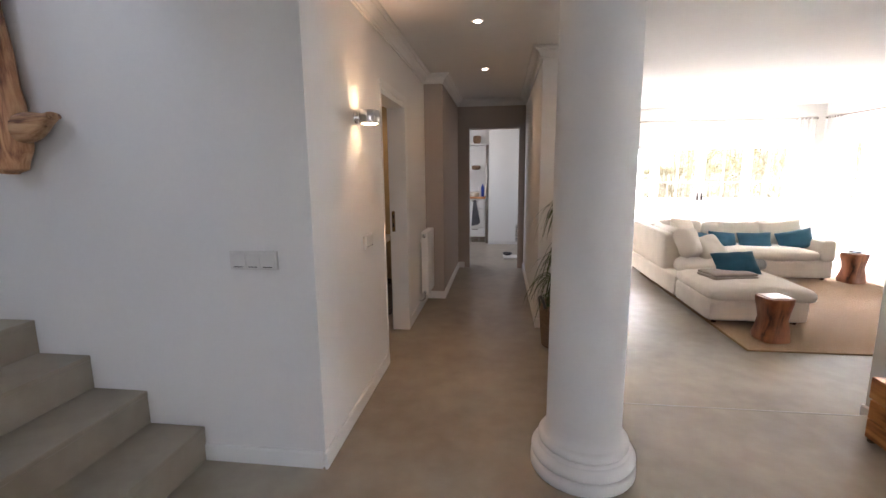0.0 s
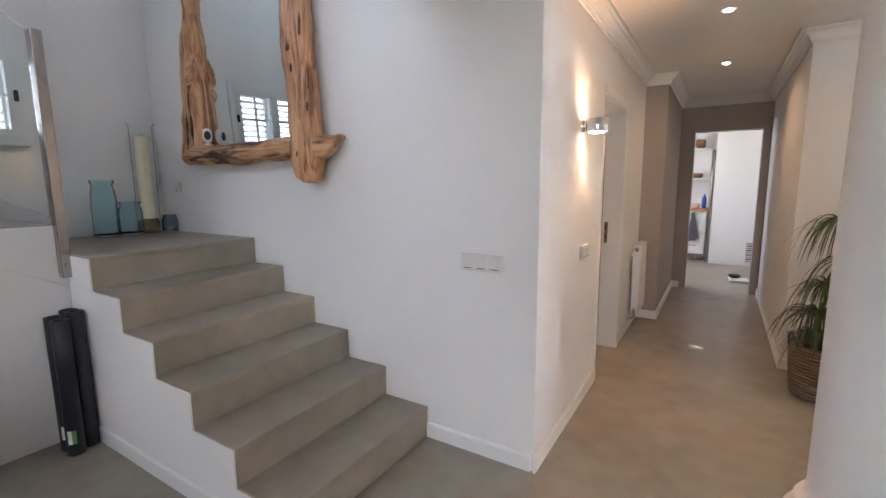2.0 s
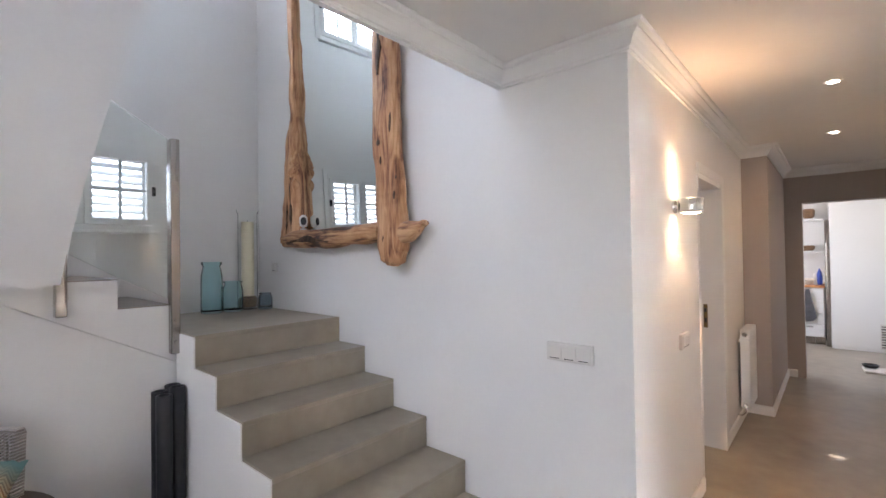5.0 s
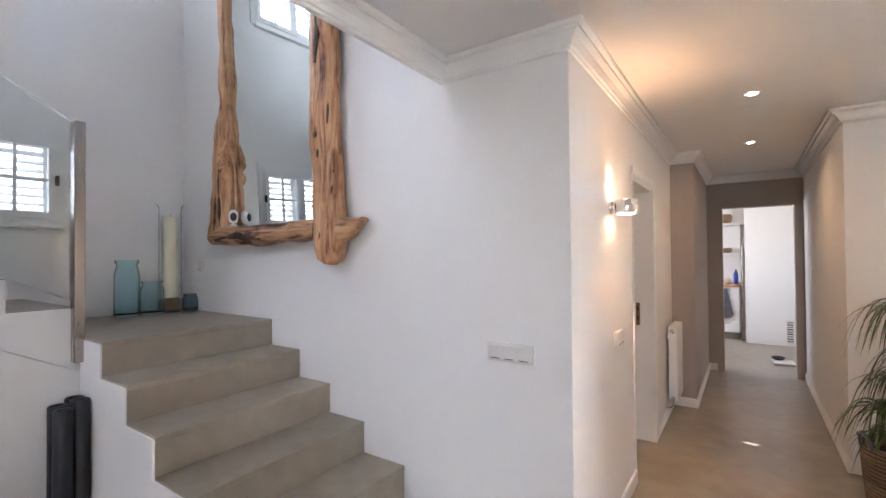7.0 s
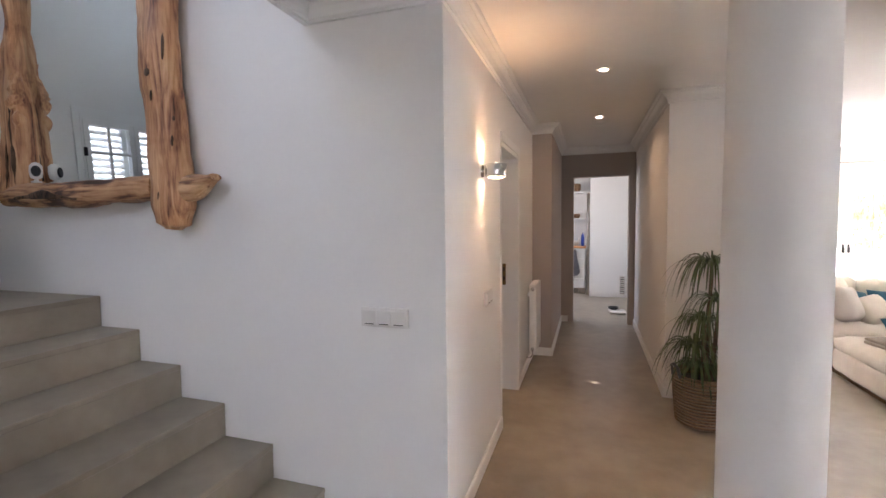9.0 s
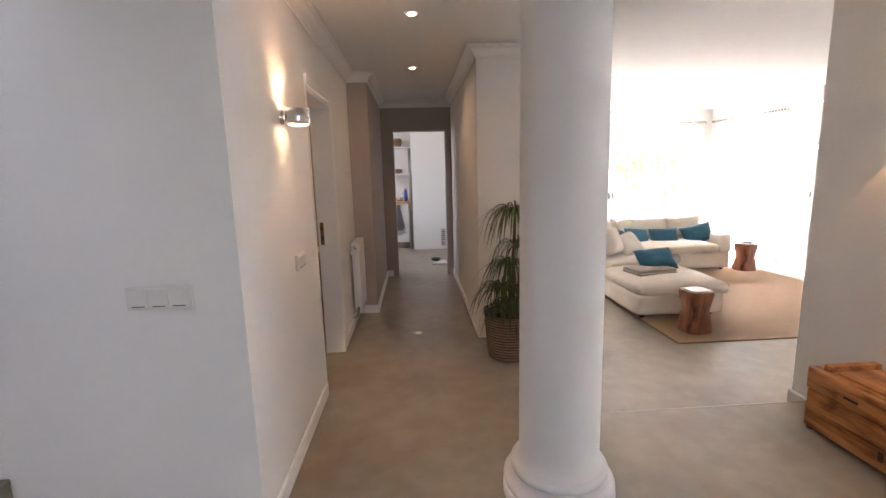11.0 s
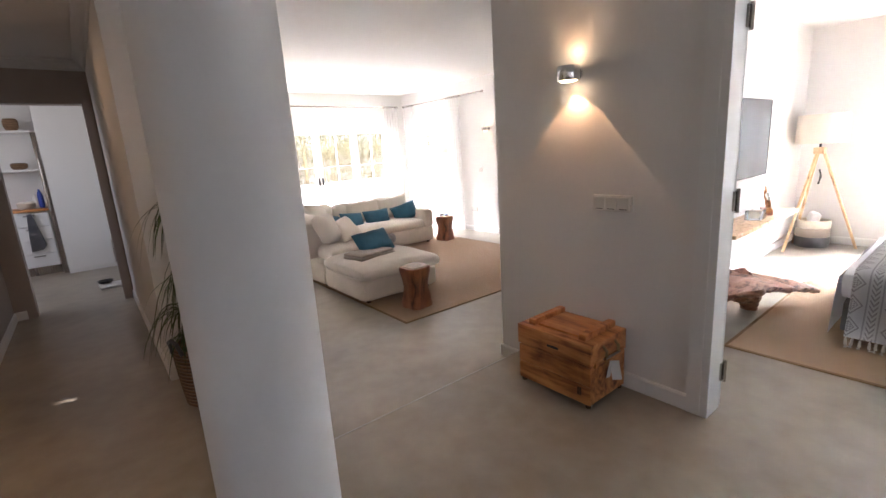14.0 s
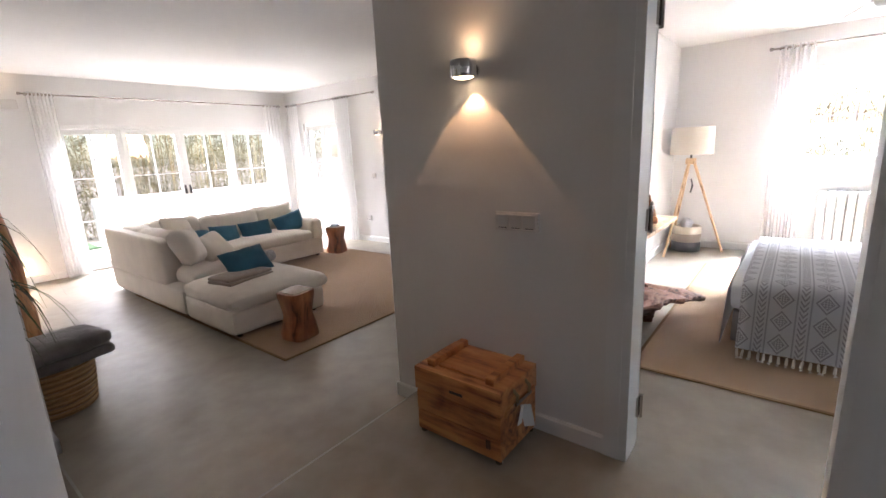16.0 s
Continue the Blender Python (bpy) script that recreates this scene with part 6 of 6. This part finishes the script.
part("root_foot", limb([(-0.42, 0.22, 0.0), (-0.42, 0.20, 0.10), (-0.40, 0.16, 0.26)], [(0.05, 0.05), (0.06, 0.06), (0.12, 0.10)], rough=0.03, freq=7, seed=63, square=2.2), ROOT, rt, "gnarled root foot", smooth=35)
part("spike", limb([(0.20, -0.02, 0.20), (0.30, -0.10, 0.18), (0.42, -0.13, 0.155)], [(0.06, 0.02), (0.04, 0.018), (0.006, 0.006)], rough=0.012, freq=9, seed=64, across=Vector((0.4, 0.9, 0))), ROOT, rt, "pointed root end", smooth=35)

lampst = thing("tripod_lamp", 6.62, 2.15, 0, 0, "tripod floor lamp with pale beech legs and an ecru drum shade", "floor lamp")
for (x, y) in ((-0.35, 0.16), (0.22, -0.37), (0.20, 0.20)):
    bm = bmesh.new()
    tube(bm, [(x, y, 0.0), (x * 0.08, y * 0.08, 1.10)], [0.014, 0.017], 12)
    leg = part("leg", bm, PINE, lampst, "tapered beech leg")
part("block", rbox((-0.05, -0.05, 1.07), (0.05, 0.05, 1.14), 0.008, 2), PINE, lampst, "beech head block")
bm = bmesh.new()
tube(bm, [(0, 0, 1.14), (0, 0, 1.21)], 0.012, 12)
part("stem", bm, BLACK, lampst)
part("shade", lathe([(0.225, 1.185), (0.228, 1.185), (0.222, 1.49), (0.219, 1.49), (0.2215, 1.20), (0.2225, 1.188)], 48), SHADE, lampst, "ecru drum shade", smooth=60)
bm = bmesh.new()
for k in range(3):
    tube(bm, [(-0.03 + 0.01 * k, -0.02, 0.90), (-0.02 - 0.02 * k, -0.04, 0.82), (-0.03 + 0.015 * k, -0.02, 0.74)], 0.008, 6)
part("cable", bm, BLACK, lampst, "bundled black cable")

sb = thing("striped_basket", 6.79, 2.17, 0, 0, "round cotton rope basket in cream, tan and charcoal bands", "basket")
for nm, z0, z1, mt in (("charcoal_band", 0.0, 0.12, GREYCLOTH), ("tan_band", 0.12, 0.22, THROW), ("cream_band", 0.22, 0.31, CREAM)):
    part(nm, lathe([(0.155, z0), (0.163, z0 + 0.01), (0.163, z1 - 0.01), (0.157, z1), (0.14, z1), (0.14, z0 + 0.01)], 36), mt, sb, smooth=50)
part("liner", pillow(0.26, 0.14, 0.10, seed=3), SHEET, sb, "white cloth peeping out", smooth=60, at=pose(0, 0, 0.33, 15, 0, 20))

tv = thing("television", 4.84, 2.42, 0.95, 0, "flat television on a wall bracket, switched off", "television")
part("screen", rbox((-0.60, -0.115, 0.0), (0.60, -0.078, 0.68), 0.004, 2), TVGREY, tv, "dull grey screen")
part("bezel", boxes(((-0.605, -0.117, -0.006), (0.605, -0.076, 0.0)), ((-0.605, -0.117, 0.68), (0.605, -0.076, 0.686)), ((-0.606, -0.117, 0.0), (-0.60, -0.076, 0.68)), ((0.60, -0.117, 0.0), (0.606, -0.076, 0.68))), BLACK, tv, smooth=None)
part("bracket", boxes(((-0.12, -0.078, 0.22), (0.12, 0.0, 0.46))), BLACK, tv, smooth=None)
sh = thing("wall_shelf", 5.05, 2.42, 0.52, 0, "floating shelf of pale wood below the television", "shelf")
part("board", rbox((-0.85, -0.30, 0.0), (0.85, 0.0, 0.035), 0.004, 1), PINE, sh)
hb = thing("driftwood_ornament", 5.42, 2.27, 0.555, 25, "small driftwood bird ornament on the shelf", "ornament")
part("stand", rbox((-0.11, -0.04, 0.0), (0.11, 0.04, 0.06), 0.008, 2), ROOT, hb, "wooden block")
part("branch", limb([(-0.14, 0, 0.05), (-0.04, 0, 0.12), (0.06, 0, 0.16), (0.12, 0, 0.26)], [(0.03, 0.02), (0.035, 0.02), (0.022, 0.016), (0.008, 0.008)], rough=0.01, freq=9), DRIFT, hb, smooth=40)
part("wing", limb([(-0.08, 0, 0.16), (0.0, 0, 0.19), (0.10, 0, 0.17)], [(0.02, 0.01), (0.03, 0.014), (0.008, 0.006)], rough=0.006, freq=9), PAPER, hb, smooth=40)
bx = thing("glass_box", 5.05, 2.25, 0.555, 0, "small bluish glass box on the shelf", "box")
part("body", rbox((-0.09, -0.06, 0.0), (0.09, 0.06, 0.09), 0.006, 2), SLATE, bx)
radiator(7.05, 0.95, 0.12, -90, 16, 0.62, "white ribbed radiator under the bedroom window")

fan = thing("ceiling_fan", 5.08, 0.76, CE, 0, "white ceiling fan with pale blades at rest", "ceiling fan")
part("rod", lathe([(0.05, 0.0), (0.05, -0.02), (0.014, -0.04), (0.014, -0.17)], 18), STEEL, fan)
part("motor", lathe([(0.02, -0.16), (0.09, -0.175), (0.10, -0.22), (0.08, -0.26), (0.02, -0.275)], 32), WHITE, fan, "rounded motor housing", smooth=50)
for a in (135, 255, 15):
    part("blade", rbox((0.09, -0.055, -0.224), (0.60, 0.055, -0.214), 0.004, 1), PLASTIC, fan, "thin fan blade", at=pose(0, 0, 0, 0, 0, a) @ pose(0, 0, 0, 8, 0, 0))


# ---------- kitchen beyond the corridor ----------
fr = thing("tall_cabinet", -0.10, 8.98, 0, 0, "tall white cabinet side in the kitchen", "cabinet")
part("body", rbox((0.0, 0.0, 0.05), (0.88, 0.72, 2.35), 0.003, 1), WHITE, fr)
part("plinth", boxes(((0.0, 0.01, 0.0), (0.88, 0.72, 0.05))), WHITE, fr, smooth=None)
gr = thing("vent_grille", 0.475, 8.98, 0.05, 0, "white slotted vent grille low on the cabinet side", "vent")
part("frame", boxes(((-0.05, -0.006, 0), (0.05, 0.0, 0.36))), PLASTIC, gr, smooth=None)
for i in range(9):
    part("slot", boxes(((-0.038, -0.0085, 0.02 + i * 0.037), (0.038, -0.0062, 0.038 + i * 0.037))), DARK if i % 2 else STEEL, gr, smooth=None)
fg = thing("fridge", -0.16, 9.0, 0, 0, "steel fridge edge beside the white cabinet", "fridge")
part("body", rbox((0.0, 0.0, 0.02), (0.055, 0.7, 1.95), 0.004, 1), STEEL, fg)
bm = bmesh.new()
tube(bm, [(0.02, -0.03, 0.9), (0.02, -0.03, 1.6)], 0.008, 8)
part("handle", bm, STEEL, fg)
base = thing("kitchen_base_unit", -1.0, 9.20, 0, 0, "white kitchen base cabinet with drawers", "cabinet")
part("body", boxes(((-0.7, 0.02, 0.12), (0.82, 0.55, 0.90))), WHITE, base, smooth=None)
part("plinth", boxes(((-0.7, 0.06, 0.0), (0.82, 0.55, 0.12))), STEEL, base, smooth=None)
for k in range(3):
    for i in range(4):
        f = part("drawer_front", rbox((0.42 - 0.4 * k, 0.0, 0.13 + i * 0.19), (0.81 - 0.4 * k, 0.02, 0.31 + i * 0.19), 0.003, 1), WHITE, base)
        part("handle", boxes(((0.55 - 0.4 * k, -0.012, 0.27 + i * 0.19), (0.68 - 0.4 * k, 0.0, 0.28 + i * 0.19))), STEEL, f, smooth=None)
wt = thing("worktop", -1.0, 9.17, 0.90, 0, "oiled wooden kitchen worktop", "worktop")
part("board", rbox((-0.7, 0.0, 0.0), (0.83, 0.58, 0.035), 0.004, 1), CHEST, wt)
for z, n in ((1.45, 0), (1.98, 1)):
    s = thing("kitchen_shelf", -1.0, 9.45, z, 0, "white kitchen wall shelf", "shelf", "kitchen shelves")
    part("board", rbox((-0.7, 0.0, 0.0), (0.82, 0.30, 0.03), 0.003, 1), WHITE, s)
tw = thing("kitchen_towel", -0.36, 9.18, 0.35, 0, "dark grey towel hanging from the drawer handle", "towel")
part("cloth", prism([(-0.05, 0.52), (0.0, 0.53), (0.03, 0.36), (0.085, 0.08), (0.04, 0.02), (-0.09, 0.0), (-0.08, 0.2)], -0.02, 0.005, "y"), GREYCLOTH, tw)
for x, z, w, h, mt, lab, nm in ((-0.36, 2.01, 0.08, 0.16, WICKER, "small dark wicker basket on the kitchen shelf", "basket"), (-0.38, 1.48, 0.09, 0.09, WICKER, "shallow brown bowl on the kitchen shelf", "bowl"),
                                (-0.235, 0.935, 0.035, 0.26, mat("blue_bottle_plastic", (0.02, 0.05, 0.30), rough=0.3, var=0.05, bump=0), "blue plastic bottle on the worktop", "bottle"),
                                (-0.40, 0.935, 0.10, 0.10, CREAM, "cream bread bag on the worktop", "bread"), (-0.29, 0.935, 0.03, 0.20, PLASTIC, "white bottle on the worktop", "bottle")):
    o = thing(nm, x, 9.38 if z < 1.2 else 9.55, z, 0, lab, nm)
    part("body", lathe([(w * 0.8, 0), (w, h * 0.15), (w, h * 0.6), (w * 0.75, h * 0.8), (w * 0.35, h * 0.9), (w * 0.35, h), (0.002, h)] if nm == "bottle" else [(w * 0.7, 0), (w, h * 0.3), (w * 1.05, h * 0.8), (w * 0.85, h), (w * 0.4, h * 1.02)], 24), mt, o, smooth=50)
sc = thing("bathroom_scale", 0.30, 7.55, 0, 4, "white flat scale on the kitchen floor", "scale")
part("plate", rbox((-0.11, -0.14, 0.006), (0.13, 0.14, 0.03), 0.006, 2), PLASTIC, sc)
for a in (-0.09, 0.10):
    for b in (-0.11, 0.11):
        part("foot", lathe([(0.012, 0), (0.013, 0.008)], 10, centre=(a, b)), BLACK, sc)
bw = thing("pet_bowl", 0.26, 7.66, 0.03, 0, "black rubber feeding bowl on the white mat", "bowl")
part("bowl", lathe([(0.055, 0), (0.075, 0.02), (0.085, 0.035), (0.08, 0.036), (0.06, 0.012), (0.02, 0.01)], 24), BLACK, bw)
# Added fill light without a fitting, to brighten the kitchen.
lamp("kitchen_fill", "POINT", 1.6, (1.0, 0.92, 0.82), Matrix.Translation((-0.9, 8.2, 2.3)), radius=0.1)

# ---------- bathroom glimpsed through the doorway ----------
bs = thing("wash_basin", -1.55, 4.40, 0.78, 0, "white ceramic wash basin on a stone shelf", "basin")
part("bowl", softbox((-0.3, -0.22, 0.0), (0.5, 0.28, 0.13), 0.05, cuts=6, rough=0.0), PLASTIC, bs, smooth=60)
part("shelf", rbox((-0.6, -0.25, -0.05), (0.55, 0.30, 0.0), 0.004, 1), PAPER, bs)
bm = bmesh.new()
tube(bm, [(0.1, 0.2, 0.12), (0.1, 0.2, 0.28), (0.1, 0.05, 0.28), (0.1, 0.05, 0.25)], 0.011, 10)
part("tap", bm, CHROME, bs, "chrome tap")
hm = thing("laundry_basket", -1.12, 4.36, 0, 0, "dark woven basket on the bathroom floor", "basket")
part("body", basket_shell(0.17, 0.20, 0.34, 9), wave_mat("dark_wicker", (0.12, 0.085, 0.06), (0.05, 0.035, 0.025), 9, axis="Z", distort=1.2, bump=1.0), hm, smooth=60)
bc = thing("bath_ceiling_lamp", -1.3, 4.1, 2.35, 0, "small lit chrome spotlight on the bathroom ceiling", "ceiling light")
part("rim", lathe([(0.05, -0.03), (0.055, -0.03), (0.055, 0.0)], 24), CHROME, bc)
part("bulb", lathe([(0.001, -0.034), (0.04, -0.032), (0.048, -0.028)], 20), SPOT, bc, "glowing bulb")
lamp("bathroom_lamp", "SPOT", 6, WARM, look((-1.3, 4.1, 2.30), (-1.3, 4.2, 0)), spot=(130, 0.5), radius=0.03)


# ---------- garden outside ----------
def hedge(name, x0, x1, y0, y1, z0, z1, n, seed, label):
    """Tall cane hedge: upright stems with many narrow leaves and an uneven top."""
    rnd = random.Random(seed)
    h = thing(name, (x0 + x1) / 2, (y0 + y1) / 2, z0, 0, label, "hedge")
    tagged(h, kind="stuff")
    verts, faces = [], []
    cx, cy = (x0 + x1) / 2, (y0 + y1) / 2
    for i in range(n):
        x, y = rnd.uniform(x0, x1), rnd.uniform(y0, y1)
        top = z1 * (0.72 + 0.28 * noise.noise(Vector((x * 0.9, y, seed))) + 0.1 * rnd.random())
        z = rnd.uniform(0.05, max(0.3, top - z0))
        a, tilt, ln, w = rnd.uniform(0, 6.283), rnd.uniform(-0.5, 1.3), rnd.uniform(0.10, 0.26), rnd.uniform(0.007, 0.015)
        d = Vector((math.cos(a) * math.cos(tilt), math.sin(a) * math.cos(tilt), math.sin(tilt)))
        s = Vector((-math.sin(a), math.cos(a), rnd.uniform(-0.4, 0.4))) * w
        p = Vector((x - cx, y - cy, z))
        k = len(verts)
        verts += [p, p + d * ln * 0.4 + s, p + d * ln - Vector((0, 0, ln * 0.25)), p + d * ln * 0.4 - s]
        faces.append((k, k + 1, k + 2, k + 3))
    me = bpy.data.meshes.new("leaves")
    me.from_pydata([tuple(v) for v in verts], [], faces)
    me.materials.append(HEDGE)
    o = new("leaves", me)
    o.parent = h
    bm = bmesh.new()
    for i in range(int((x1 - x0 + y1 - y0) * 13)):
        x, y = rnd.uniform(x0, x1) - cx, rnd.uniform(y0, y1) - cy
        t = (z1 - z0) * rnd.uniform(0.6, 0.95)
        tube(bm, [(x, y, 0), (x + rnd.uniform(-0.1, 0.1), y, t * 0.5), (x + rnd.uniform(-0.25, 0.25), y + rnd.uniform(-0.1, 0.1), t)], [0.014, 0.011, 0.005], 5)
    part("stems", bm, CANE, h)


hedge("cane_hedge", -1.0, 9.4, 12.55, 13.5, -0.5, 4.4, 42000, 71, "tall sunlit cane hedge behind the garden wall")
hedge("side_hedge", 9.8, 10.8, 3.5, 12.4, -0.5, 3.2, 16000, 72, "leafy hedge beside the terrace")
hedge("bedroom_hedge", 10.1, 10.7, -4.0, 3.2, -0.5, 1.6, 9000, 73, "low leafy green hedge outside the bedroom window")
setting("wall_garden_bedroom", rbox((11.3, -5.0, -0.5), (11.5, 3.4, 1.52), 0.02, 2), OUTWALL, "white rendered wall behind the low hedge", "garden wall")
hedge("far_hedge", 12.6, 13.6, -5.0, 3.2, -0.5, 2.55, 9000, 74, "green shrubs rising behind the white garden wall")
ps = thing("straw_shade", 3.56, 10.6, 1.62, 0, "hanging straw parasol fringe on the terrace", "parasol")
part("canopy", lathe([(0.30, 0.0), (0.31, 0.01), (0.26, 0.22), (0.12, 0.40), (0.02, 0.46)], 32), STRAW, ps, "straw canopy", smooth=60)
bm = bmesh.new()
tube(bm, [(0, 0, -1.78), (0, 0, 0.44)], 0.02, 10)
part("pole", bm, PINE, ps)
for i in range(40):
    a = 2 * math.pi * i / 40
    bm = boxes(((-0.018, -0.002, -0.12 - 0.03 * math.sin(i * 2.3)), (0.018, 0.002, 0.012)))
    part("fringe", bm, STRAW, ps, smooth=None, at=pose(0.305 * math.cos(a), 0.305 * math.sin(a), 0, 0, 0, math.degrees(a) + 90))
